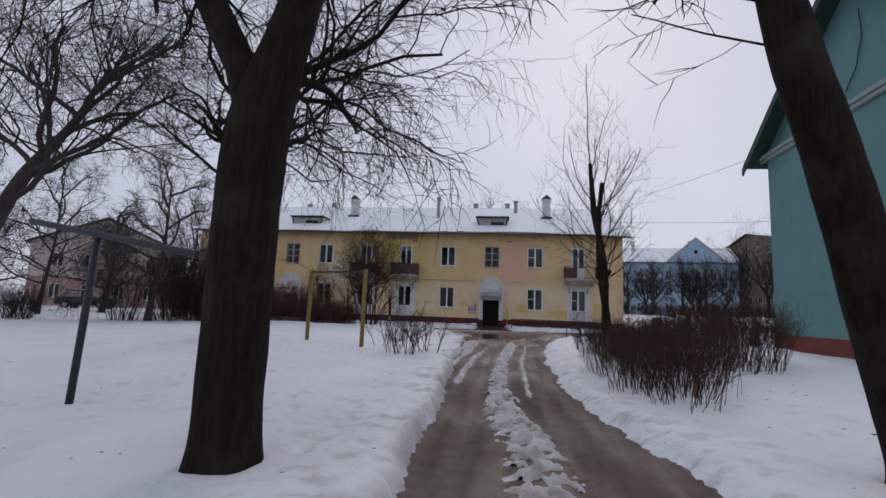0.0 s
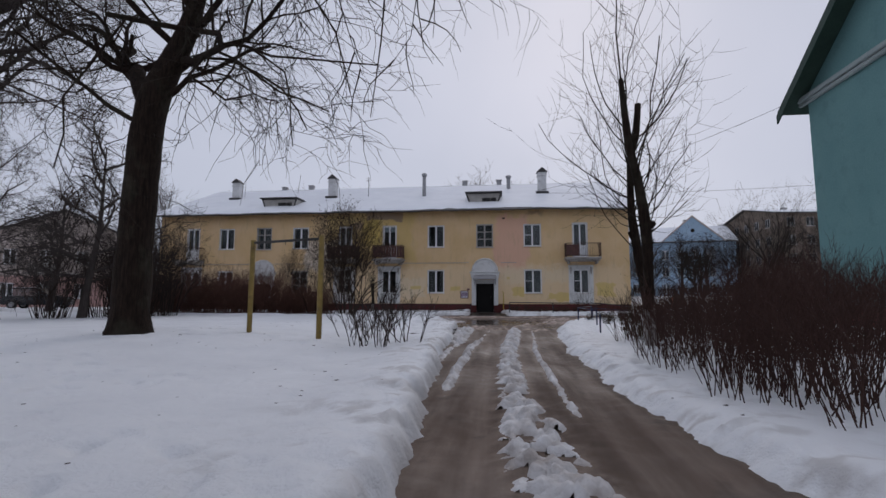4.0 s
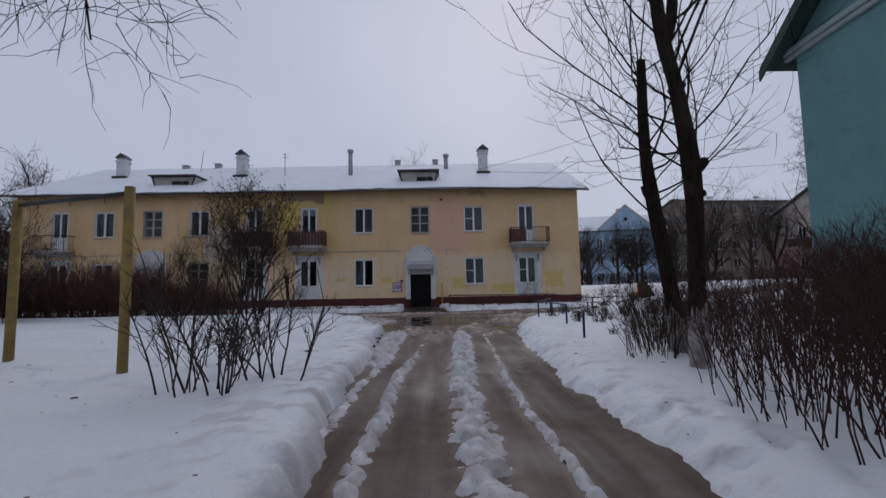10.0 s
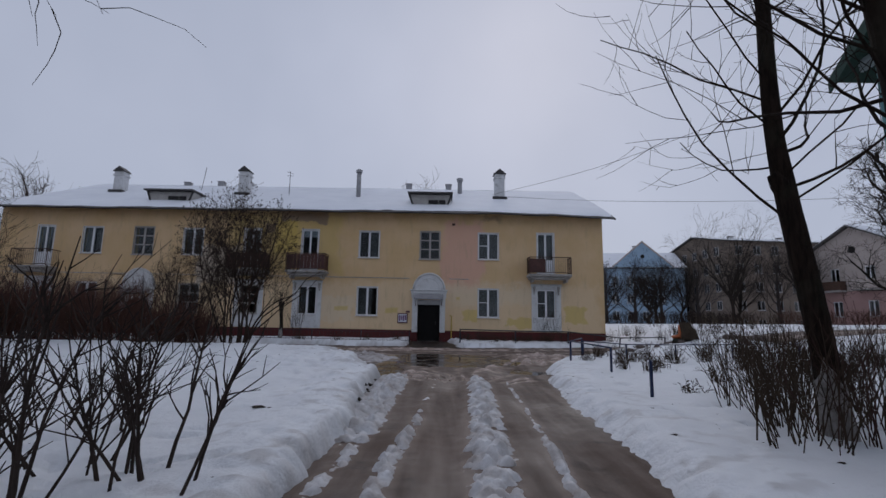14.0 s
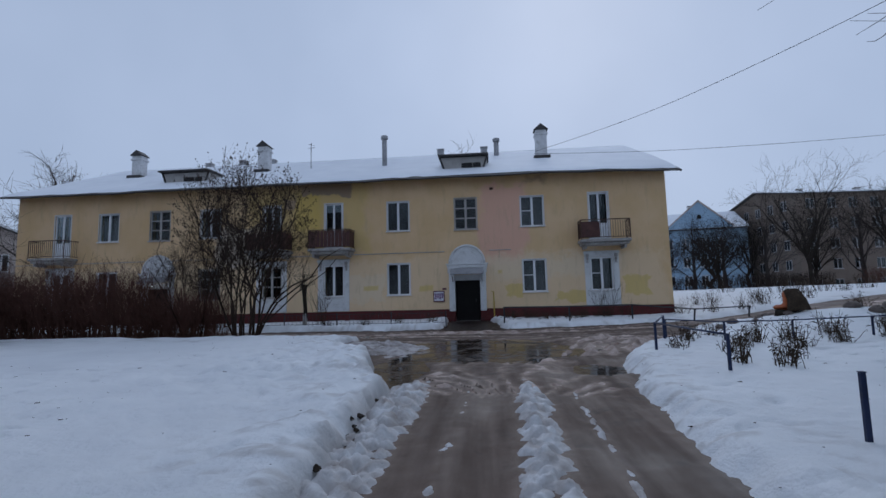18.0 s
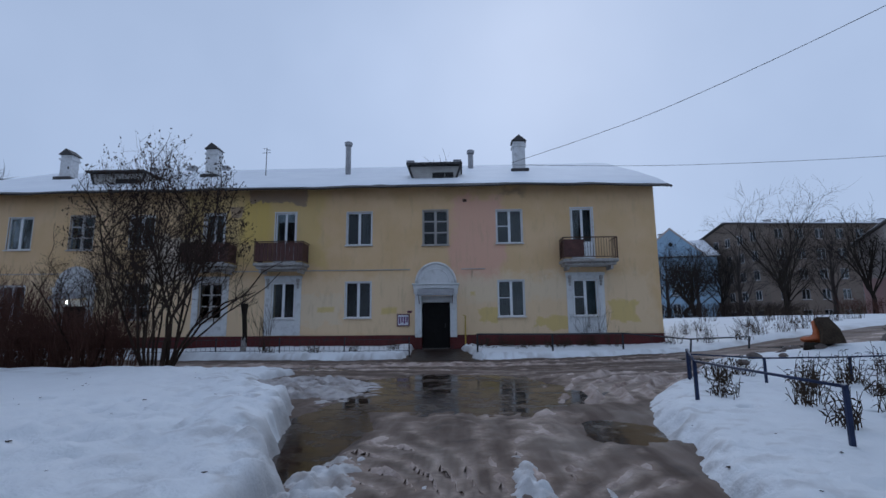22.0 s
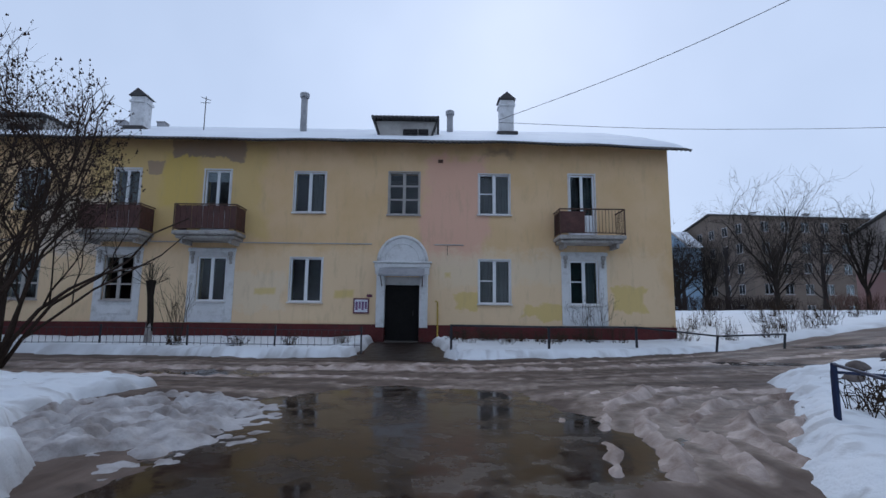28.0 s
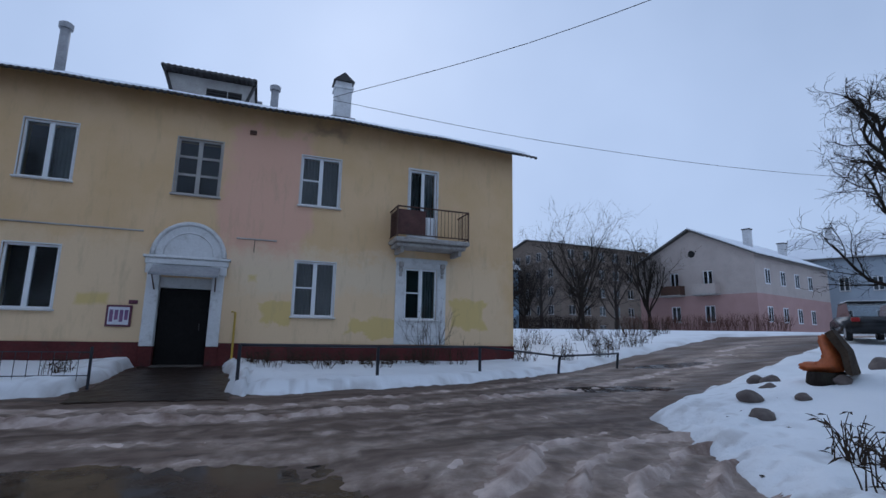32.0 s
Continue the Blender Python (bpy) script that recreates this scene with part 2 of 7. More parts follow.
M = {}
M["facade"] = facade_paint()
M["soffit"] = surface("yellow_soffit_boards", (0.16, 0.095, 0.035), (0.24, 0.15, 0.055), 0.85, 14, 2)
M["plinth"] = surface("oxblood_plinth_paint", (0.075, 0.022, 0.022), (0.12, 0.035, 0.033), 0.7, 16, 1.5, dirt=(0.05, 0.04, 0.038), spec=0.1)
M["white"] = surface("chalky_white_plaster", (0.58, 0.58, 0.58), (0.70, 0.70, 0.70), 0.8, 20, 1.6, dirt=(0.40, 0.39, 0.37))
M["pvc"] = surface("white_window_frame", (0.72, 0.73, 0.75), (0.80, 0.81, 0.82), 0.45, 20, 2, relief=0.1)
M["oldwood"] = surface("weathered_grey_wood", (0.30, 0.28, 0.26), (0.48, 0.46, 0.43), 0.85, 14, 2.5, stretch=(1, 1, 5))
M["sill"] = surface("dull_sheet_metal_sill", (0.34, 0.32, 0.31), (0.46, 0.44, 0.43), 0.5, 14, 2)
M["glass"] = glass_pane("window_glass")
# curtain colour darkened to carry the dimness of the room behind the panes
M["curtain"] = surface("dimmed_curtain", (0.13, 0.125, 0.12), (0.27, 0.26, 0.25), 0.9, 9, 2, stretch=(8, 1, 0.3))
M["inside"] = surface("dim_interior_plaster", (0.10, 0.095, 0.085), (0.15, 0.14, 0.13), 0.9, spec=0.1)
M["door"] = surface("dark_steel_door", (0.007, 0.0065, 0.0065), (0.013, 0.012, 0.012), 0.6, 14, 2, spec=0.1)
M["slate"] = surface("weathered_corrugated_slate", (0.075, 0.07, 0.066), (0.15, 0.142, 0.135), 0.9, 12, 1.5, dirt=(0.12, 0.11, 0.10))
M["snow"] = snow_material("lying_snow")
M["roofsnow"] = snow_material("roof_snow", (0.74, 0.76, 0.80), (0.82, 0.84, 0.87), 0.05)
M["slush"] = snow_material("wet_brown_slush", (0.16, 0.10, 0.07), (0.59, 0.475, 0.41), 0.9, 3.2)
M["ice"] = snow_material("grey_trodden_ice", (0.17, 0.135, 0.115), (0.56, 0.53, 0.52), 0.9, 3.4)
M["ridge"] = snow_material("dirty_rut_snow", (0.36, 0.315, 0.285), (0.72, 0.72, 0.73), 0.8, 4.0)
M["road"] = road_material()
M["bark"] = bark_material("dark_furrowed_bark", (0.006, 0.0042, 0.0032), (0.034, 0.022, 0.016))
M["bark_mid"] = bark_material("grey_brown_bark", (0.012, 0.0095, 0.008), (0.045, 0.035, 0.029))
# the paling of distance is put into this bark's colour
M["bark_far"] = bark_material("far_paled_bark", (0.035, 0.029, 0.027), (0.085, 0.07, 0.065))
M["limewash"] = surface("limewashed_bark", (0.13, 0.115, 0.105), (0.46, 0.43, 0.41), 0.95, 12, 5, stretch=(2, 2, 0.6), relief=1.0, dirt=(0.10, 0.085, 0.075))
M["stem"] = surface("red_brown_shrub_stem", (0.034, 0.0185, 0.0155), (0.078, 0.043, 0.035), 0.8, 20, 3, spec=0.1)
M["lilac"] = surface("brown_lilac_twig", (0.028, 0.019, 0.015), (0.062, 0.043, 0.033), 0.85, 20, 3, spec=0.1)
M["hedge"] = surface("red_brown_hedge_twig", (0.078, 0.038, 0.030), (0.15, 0.078, 0.060), 0.8, 20, 3, spec=0.1)
M["stem_dark"] = surface("dark_shrub_stem", (0.022, 0.016, 0.014), (0.050, 0.036, 0.030), 0.8, 20, 3, spec=0.1)
M["dry"] = surface("withered_plant", (0.028, 0.020, 0.015), (0.075, 0.053, 0.036), 0.9, 15, 3, spec=0.1)
M["yellowpost"] = surface("peeling_yellow_paint", (0.17, 0.115, 0.032), (0.28, 0.195, 0.055), 0.7, 15, 3, dirt=(0.10, 0.07, 0.04))
M["rust"] = surface("rusty_steel", (0.055, 0.032, 0.024), (0.12, 0.065, 0.045), 0.75, 18, 4)
M["bluepaint"] = surface("dark_blue_painted_steel", (0.008, 0.015, 0.045), (0.018, 0.030, 0.085), 0.45, 15, 3)
M["railpaint"] = surface("dark_painted_steel", (0.014, 0.016, 0.022), (0.032, 0.034, 0.045), 0.5, 15, 3)
M["balcony"] = surface("brown_balcony_sheet", (0.055, 0.024, 0.021), (0.11, 0.05, 0.042), 0.7, 14, 2, dirt=(0.05, 0.035, 0.03))
M["concrete"] = surface("stained_concrete", (0.26, 0.24, 0.22), (0.46, 0.44, 0.42), 0.9, 14, 2, dirt=(0.14, 0.12, 0.10))
M["chimney"] = surface("whitewashed_chimney", (0.50, 0.50, 0.50), (0.66, 0.66, 0.67), 0.85, 14, 2.5, dirt=(0.30, 0.29, 0.28))
M["wetstep"] = surface("wet_dark_concrete", (0.05, 0.042, 0.036), (0.11, 0.095, 0.082), 0.6, 14, 2)
M["soil"] = surface("wet_dark_soil", (0.018, 0.013, 0.010), (0.05, 0.037, 0.027), 0.8, 30, 3, spec=0.15)
M["wetpath"] = surface("wet_dark_path", (0.013, 0.0085, 0.0065), (0.030, 0.020, 0.015), 0.42, 14, 1.5, spec=0.2)
M["darkpane"] = surface("dark_window_pane", (0.02, 0.022, 0.025), (0.035, 0.038, 0.042), 0.08, relief=0.0, spec=0.5)
M["darkcap"] = surface("dark_metal_cap", (0.03, 0.028, 0.028), (0.06, 0.056, 0.055), 0.6)
M["pipe"] = surface("grey_vent_pipe", (0.24, 0.24, 0.25), (0.36, 0.36, 0.37), 0.6, 14, 2)
M["teal"] = surface("turquoise_wall_paint", (0.110, 0.235, 0.24), (0.148, 0.285, 0.285), 0.85, 16, 0.7, dirt=(0.095, 0.195, 0.20))
M["cornice"] = surface("grey_green_cornice_paint", (0.24, 0.29, 0.29), (0.33, 0.38, 0.38), 0.85, 14, 2)
M["green"] = surface("green_fascia_paint", (0.018, 0.040, 0.030), (0.035, 0.066, 0.050), 0.7)
M["redbase"] = surface("red_brown_plinth", (0.15, 0.035, 0.028), (0.21, 0.055, 0.045), 0.8)
M["pinkwall"] = surface("faded_pink_wall", (0.38, 0.235, 0.215), (0.45, 0.29, 0.265), 0.85, 12, 0.8)
M["palewall"] = surface("pale_plaster_wall", (0.41, 0.345, 0.31), (0.50, 0.435, 0.395), 0.85, 12, 0.8, dirt=(0.38, 0.34, 0.31))
M["bluewall"] = surface("light_blue_wall", (0.27, 0.39, 0.52), (0.35, 0.47, 0.58), 0.85, 12, 0.8)
M["bluegrey"] = surface("pale_blue_grey_wall", (0.30, 0.34, 0.39), (0.38, 0.42, 0.46), 0.85, 12, 0.8)
M["greywall"] = surface("grey_brick_wall", (0.165, 0.13, 0.105), (0.22, 0.178, 0.145), 0.9, 12, 0.6, spec=0.1)
M["orange"] = surface("orange_painted_steel", (0.34, 0.08, 0.02), (0.46, 0.125, 0.035), 0.55, 12, 3, dirt=(0.22, 0.08, 0.04))
M["rubber"] = surface("dark_rubber_and_openings", (0.018, 0.018, 0.018), (0.035, 0.034, 0.034), 0.85, spec=0.1)
M["stone"] = surface("brown_stone", (0.09, 0.07, 0.062), (0.17, 0.14, 0.125), 0.85, 10, 2)
M["wire"] = surface("black_cable", (0.02, 0.02, 0.022), (0.03, 0.03, 0.032), 0.6)
M["carpaint"] = surface("dark_car_paint", (0.012, 0.013, 0.015), (0.02, 0.021, 0.024), 0.25, relief=0.0)
M["whitecar"] = surface("white_car_paint", (0.55, 0.55, 0.56), (0.62, 0.62, 0.63), 0.3, relief=0.0)
M["redlamp"] = surface("red_lamp_plastic", (0.30, 0.02, 0.02), (0.36, 0.03, 0.03), 0.3, relief=0.0)
M["paper"] = surface("notice_paper", (0.55, 0.55, 0.60), (0.66, 0.66, 0.70), 0.6, 5, 2)
M["print"] = surface("faded_print", (0.10, 0.07, 0.16), (0.24, 0.12, 0.22), 0.7, 6, 2)
M["maroon"] = surface("maroon_board_frame", (0.10, 0.03, 0.05), (0.14, 0.045, 0.07), 0.6)
M["gas"] = surface("yellow_gas_pipe", (0.42, 0.28, 0.04), (0.52, 0.36, 0.06), 0.5)


def water_material():
    m, n, l, b = shader("puddle_water", 0.03)
    co = n.new("ShaderNodeTexCoord").outputs["Object"]
    l.new(tint(n, l, noise_of(n, l, co, 1.2, 4), (0.022, 0.0135, 0.0085), (0.042, 0.027, 0.018)), b.inputs["Base Color"])
    b.inputs["IOR"].default_value = 1.33
    b.inputs["Specular IOR Level"].default_value = 0.33
    film = noise_of(n, l, co, 2.2, 6, 0.65)
    l.new(tint(n, l, film, (0.06, 0.06, 0.06), (0.45, 0.45, 0.45), 0.44, 0.70), b.inputs["Roughness"])
    bump(n, l, b, noise_of(n, l, co, 9, 4), 0.10, 0.01)
    return m


M["water"] = water_material()
lamp_m, _, _, lamp_b = shader("entrance_bulb")
lamp_b.inputs["Emission Color"].default_value, lamp_b.inputs["Emission Strength"].default_value = (1.0, 0.9, 0.72, 1), 14.0
M["bulb"] = lamp_m


# ---------------------------------------------------------------- mesh tools
class MB:
    """Gathers vertices and faces for one mesh."""

    def __init__(self):
        self.v, self.f = [], []

    def box(self, x0, x1, y0, y1, z0, z1, m=None):
        k = len(self.v)
        p = [(x0, y0, z0), (x1, y0, z0), (x1, y1, z0), (x0, y1, z0), (x0, y0, z1), (x1, y0, z1), (x1, y1, z1), (x0, y1, z1)]
        self.v += [tuple(m @ Vector(q)) for q in p] if m else p
        self.f += [tuple(k + i for i in q) for q in ((3, 2, 1, 0), (4, 5, 6, 7), (0, 1, 5, 4), (1, 2, 6, 5), (2, 3, 7, 6), (3, 0, 4, 7))]
        return self

    def rbox(self, x0, x1, y0, y1, z0, z1, c=0.01):
        """A box with all edges chamfered by c."""
        bm = bmesh.new()
        bmesh.ops.create_cube(bm, size=1.0)
        for q in bm.verts:
            q.co = Vector((x0 + (q.co.x + 0.5) * (x1 - x0), y0 + (q.co.y + 0.5) * (y1 - y0), z0 + (q.co.z + 0.5) * (z1 - z0)))
        bmesh.ops.bevel(bm, geom=bm.edges[:], offset=c, segments=1, affect="EDGES")
        return self.take(bm)

    def take(self, bm, m=None):
        k = len(self.v)
        bm.verts.index_update()
        self.v += [tuple((m @ q.co) if m else q.co) for q in bm.verts]
        self.f += [tuple(k + q.index for q in f.verts) for f in bm.faces]
        bm.free()
        return self

    def tube(self, pts, radii, sides=6, cap=True):
        k = len(self.v)
        pts = [Vector(p) for p in pts]
        last = None
        for i, p in enumerate(pts):
            d = (pts[min(i + 1, len(pts) - 1)] - pts[max(i - 1, 0)]).normalized()
            if last is None:
                a = d.orthogonal().normalized()
            else:
                a = last - d * last.dot(d)
                a = a.normalized() if a.length > 1e-4 else d.orthogonal().normalized()
            last = a
            b = d.cross(a)
            for s in range(sides):
                w = 2 * math.pi * s / sides
                self.v.append(tuple(p + (a * math.cos(w) + b * math.sin(w)) * radii[i]))
        for i in range(len(pts) - 1):
            for s in range(sides):
                q, r = k + i * sides, (s + 1) % sides
                self.f.append((q + s, q + r, q + sides + r, q + sides + s))
        if cap:
            self.f.append(tuple(k + s for s in reversed(range(sides))))
            e = k + (len(pts) - 1) * sides
            self.f.append(tuple(e + s for s in range(sides)))
        return self

    def prism(self, outline, y0, y1):
        """A shape in x and z, drawn out from y0 to y1."""
        k, c = len(self.v), len(outline)
        self.v += [(x, y0, z) for x, z in outline] + [(x, y1, z) for x, z in outline]
        self.f += [tuple(range(k, k + c)), tuple(reversed(range(k + c, k + 2 * c)))]
        self.f += [(k + (i + 1) % c, k + i, k + c + i, k + c + (i + 1) % c) for i in range(c)]
        return self

    def moved(self, m):
        self.v = [tuple(m @ Vector(p)) for p in self.v]
        return self

    def mesh(self, name, smooth=False):
        me = bpy.data.meshes.new(name)
        me.from_pydata(self.v, [], self.f)
        me.update()
        if smooth:
            me.polygons.foreach_set("use_smooth", [True] * len(me.polygons))
        return me


def part(name, mb, material, parent=None, label="", smooth=False):
    me = mb.mesh(name, smooth) if isinstance(mb, MB) else mb
    if material and not me.materials:
        me.materials.append(material)
    ob = new(name, me)
    if parent:
        ob.parent = parent
    return tagged(ob, label)


def thing(name, label, category, m=None, group="", kind=""):
    ob = tagged(new(name), label, category, group, kind)
    if m:
        ob.matrix_world = m
    return ob


def lattice(ix, iy, seed):
    h = (ix.astype(np.int64) * 374761393 + iy.astype(np.int64) * 668265263 + seed * 69069) & 0x7FFFFFFF
    h = ((h ^ (h >> 13)) * 1274126177) & 0x7FFFFFFF
    return ((h ^ (h >> 16)) & 0xFFFF) / 65535.0


def vnoise(x, y, seed=0):
    """Smooth noise from 0 to 1 over the plan."""
    ix, iy = np.floor(x), np.floor(y)
    fx, fy = x - ix, y - iy
    fx, fy = fx * fx * (3 - 2 * fx), fy * fy * (3 - 2 * fy)
    a, b = lattice(ix, iy, seed), lattice(ix + 1, iy, seed)
    c, d = lattice(ix, iy + 1, seed), lattice(ix + 1, iy + 1, seed)
    return (a * (1 - fx) + b * fx) * (1 - fy) + (c * (1 - fx) + d * fx) * fy


def fbm(x, y, seed=0, octaves=4):
    t, amp, tot = 0.0, 1.0, 0.0
    for o in range(octaves):
        t, tot = t + amp * vnoise(x * 2**o + 17.3 * o, y * 2**o - 9.1 * o, seed + o), tot + amp
        amp *= 0.5
    return t / tot


# ---------------------------------------------------------------- ground
def base_height(x, y):
    """The lie of the land: it falls gently from the house towards the south and rises to the north-east."""
    u = np.clip(0.75 * (x - 9) + 0.66 * (y + 2), 0, 200)
    return 0.013 * np.clip(y, -60, 0) + 1.9 * (1 - np.exp(-u * u / (20 * (u + 2))))


def seg_dist(x, y, pts):
    """Distance to a polyline of (x, y, half width), less the half width."""
    best = np.full(np.shape(x), 1e9)
    for (x0, y0, w0), (x1, y1, w1) in zip(pts, pts[1:]):
        dx, dy = x1 - x0, y1 - y0
        t = np.clip(((x - x0) * dx + (y - y0) * dy) / (dx * dx + dy * dy), 0, 1)
        best = np.minimum(best, np.hypot(x - x0 - t * dx, y - y0 - t * dy) - (w0 + t * (w1 - w0)))
    return best


DRIVE = ((2.1, -75, 1.4), (1.74, -36, 1.17), (1.56, -33, 1.07), (1.29, -31, 0.92), (1.13, -29, 0.92), (0.97, -26, 1.05), (0.95, -23, 1.15), (0.95, -20, 1.33), (0.98, -18, 1.44), (0.9, -16.4, 1.9), (0.8, -15, 2.35))
LANE = ((-60, -4.5, 2.3), (-20, -6.5, 2.4), (-6, -7.9, 2.1), (2, -8.4, 2.2), (6.7, -6.9, 1.9), (12.2, -3.5, 1.65), (20.5, 0.4, 2.0), (27, 3.8, 2.3), (34, 4.2, 2.6), (60, 0, 2.6), (110, -6, 3))
YARD = ((-1.0, -11.9, 2.1), (0.5, -12.7, 2.4), (1.9, -12.4, 2.2), (3.2, -11.2, 1.75), (4.6, -9.6, 1.5))
PATHWAY = ((0.25, -6.5, 1.1), (0.0, -3.0, 1.0), (-0.25, 0.2, 0.95))


def road_dist(x, y):
    a, b, c, d = seg_dist(x, y, DRIVE), seg_dist(x, y, LANE), seg_dist(x, y, YARD), seg_dist(x, y, PATHWAY)
    k = 1.3
    r = np.minimum(a, b)
    for e in (c, d):
        h = np.clip(0.5 + 0.5 * (e - r) / k, 0, 1)
        r = e * (1 - h) + r * h - k * 0.5 * h * (1 - h)
    return r


def road_height(x, y):
    z = base_height(x, y)
    z = z + 0.05 * (fbm(x * 1.3, y * 0.5, 5) - 0.5) + 0.03 * (fbm(x * 5, y * 2.2, 9) - 0.5)
    z = z + 0.035 * (fbm(x * 9, y * 9, 3) - 0.5)
    ang, far = np.arctan2(x - 1.1, y + 18.5), np.hypot(x - 1.1, y + 18.5)
    fan = fbm(ang * 13.0, far * 0.55, 91) - 0.5
    z = z + 0.12 * fan * np.exp(-((far - 3.0) / 2.4) ** 2) * np.clip((y + 17.5) / 2, 0, 1)
    z = z + 0.04 * np.exp(-(((x - 1.2) / 1.3) ** 2 + ((y + 16.2) / 1.3) ** 2)) + 0.07 * np.exp(-(((x - 3.2) / 1.0) ** 2 + ((y + 11.0) / 0.9) ** 2)) + 0.08 * np.exp(-(((x + 2.6) / 0.9) ** 2 + ((y + 11.2) / 1.2) ** 2))
    z = z - 0.035 * np.exp(-((x - 0.75) / 0.16) ** 2) * np.clip((-16 - y) / 3, 0, 1) - 0.035 * np.exp(-((x - 1.95) / 0.16) ** 2) * np.clip((-16 - y) / 3, 0, 1)
    # sunken pools at the junction and in front of the door
    for px, py, rx, ry, dep in PUDDLES:
        q = ((x - px) / rx) ** 2 + ((y - py) / ry) ** 2 + 0.9 * (fbm(x * 0.9, y * 0.9, 21) - 0.5)
        z = z - dep * np.clip(1.3 - q, 0, 1)
    return z


PUDDLES = ((0.7, -12.5, 2.5, 2.7, 0.10), (-0.95, -15.9, 0.7, 2.0, 0.11), (2.6, -15.7, 0.6, 0.8, 0.08), (-3.2, -8.4, 1.6, 0.7, 0.07), (8.6, -6.0, 1.8, 0.6, 0.07), (14.0, -2.4, 1.8, 0.5, 0.07))


def dents(x, y, cell, seed, share):
    """Oval footprints, one at most to a cell of the plan; 0 to 1."""
    ix, iy = np.floor(x / cell), np.floor(y / cell)
    best = np.zeros(np.shape(x))
    for dx in (-1, 0, 1):
        for dy in (-1, 0, 1):
            jx, jy = ix + dx, iy + dy
            cx, cy = (jx + lattice(jx, jy, seed)) * cell, (jy + lattice(jx, jy, seed + 1)) * cell
            turn = 6.28 * lattice(jx, jy, seed + 2)
            u, v = (x - cx) * np.cos(turn) + (y - cy) * np.sin(turn), (y - cy) * np.cos(turn) - (x - cx) * np.sin(turn)
            q = (u / 0.15) ** 2 + (v / 0.075) ** 2
            best = np.maximum(best, np.where(lattice(jx, jy, seed + 3) < share, np.clip(1.25 - q, 0, 1), 0))
    return best


def clumps(x, y, cell, seed, share=0.8):
    """Rounded clods, one at most to a cell of the plan; height 0 to 1."""
    ix, iy = np.floor(x / cell), np.floor(y / cell)
    best = np.zeros(np.shape(x))
    for dx in (-1, 0, 1):
        for dy in (-1, 0, 1):
            jx, jy = ix + dx, iy + dy
            cx, cy = (jx + lattice(jx, jy, seed)) * cell, (jy + lattice(jx, jy, seed + 1)) * cell
            r = cell * (0.45 + 0.45 * lattice(jx, jy, seed + 2))
            q = ((x - cx) ** 2 + (y - cy) ** 2) / (r * r)
            top = 0.5 + 0.5 * lattice(jx, jy, seed + 4)
            best = np.maximum(best, np.where(lattice(jx, jy, seed + 3) < share, top * np.sqrt(np.clip(1 - q, 0, 1)), 0))
    return best


def ridge_rise(x, y):
    """Snow left between and beside the wheel tracks of the drive."""
    wob = 0.5 * (fbm(x * 0.0 + 3.1, y * 0.35, 31) - 0.5)
    end = np.clip((-15.9 - y) / 2.0, 0, 1)
    mid = np.interp(-y, (16, 18.8, 21.4, 24, 28.6, 31, 33, 34, 40), (1.37, 1.31, 1.20, 1.05, 1.06, 1.19, 1.52, 1.60, 1.95))
    rough = 0.6 * clumps(x, y, 0.15, 141) + 0.4 * clumps(x, y, 0.075, 151) + 0.5 * (fbm(x * 9, y * 9, 43) - 0.5)
    wear = 0.4 * (fbm(x * 2.5, y * 1.6, 45) - 0.5)

    def row(off, wide, high, thin):
        e = np.clip(1 - np.abs(off) / wide, -3, 1)
        return 0.05 * e + high * rough * np.clip(e + 0.8, 0, 1) - 0.035 - thin + 0.12 * wear

    wide = 0.14 + 0.08 * fbm(x * 0 + 1, y * 0.9, 47) + 0.12 * np.clip((-28.5 - y) / 3, 0, 1) - 0.08 * np.clip((y + 18.5) / 2, 0, 1)
    tread = 0.10 * dents(x, y, 0.25, 241, 0.62) * np.clip((-27.0 - y) / 3, 0.35, 1)
    h = row(x - mid - wob * 0.2, wide, 0.115, 0.004) - tread
    h2 = row(x - mid + 0.80 - wob * 0.3, 0.085, 0.115, 0.022 + 0.12 * np.clip((-28.3 - y) / 0.8, 0, 1) + 0.07 * np.clip((y + 22.5) / 1.5, 0, 1))
    h3 = row(x - mid - 0.54 + wob * 0.3, 0.06, 0.085, 0.016 + 0.12 * np.clip((-29.6 - y) / 0.8, 0, 1) + 0.03 * np.clip((y + 23.5) / 2, 0, 1))
    band = row(x + 0.27 - 0.2 * wob, 0.25, 0.15, 0.006 + 0.2 * np.clip((-22.3 - y) / 1.2, 0, 1))
    ledge = row(x - mid + 1.2, 0.08, 0.10, 0.03 + 0.12 * np.clip((y + 22.8) / 0.6, 0, 1) + 0.12 * np.clip((-26.5 - y) / 1.0, 0, 1))
    band = np.maximum(band, ledge)
    r = np.maximum(np.maximum(h, h2), np.maximum(h3, band))
    return r * end - 0.12 * (1 - end)


def ridge_height(x, y):
    return road_height(x, y) + ridge_rise(x, y)


def lane_place(x, y):
    """How far along the lane, and how far aside from its middle."""
    best, u, v, run = np.full(np.shape(x), 1e9), np.zeros(np.shape(x)), np.zeros(np.shape(x)), 0.0
    for (x0, y0, w0), (x1, y1, w1) in zip(LANE, LANE[1:]):
        dx, dy = x1 - x0, y1 - y0
        n = math.hypot(dx, dy)
        t = np.clip(((x - x0) * dx + (y - y0) * dy) / (n * n), 0, 1)
        d = np.hypot(x - x0 - t * dx, y - y0 - t * dy)
        side = ((y - y0) * dx - (x - x0) * dy) / n
        u, v = np.where(d < best, run + t * n, u), np.where(d < best, side, v)
        best, run = np.minimum(best, d), run + n
    return u, v


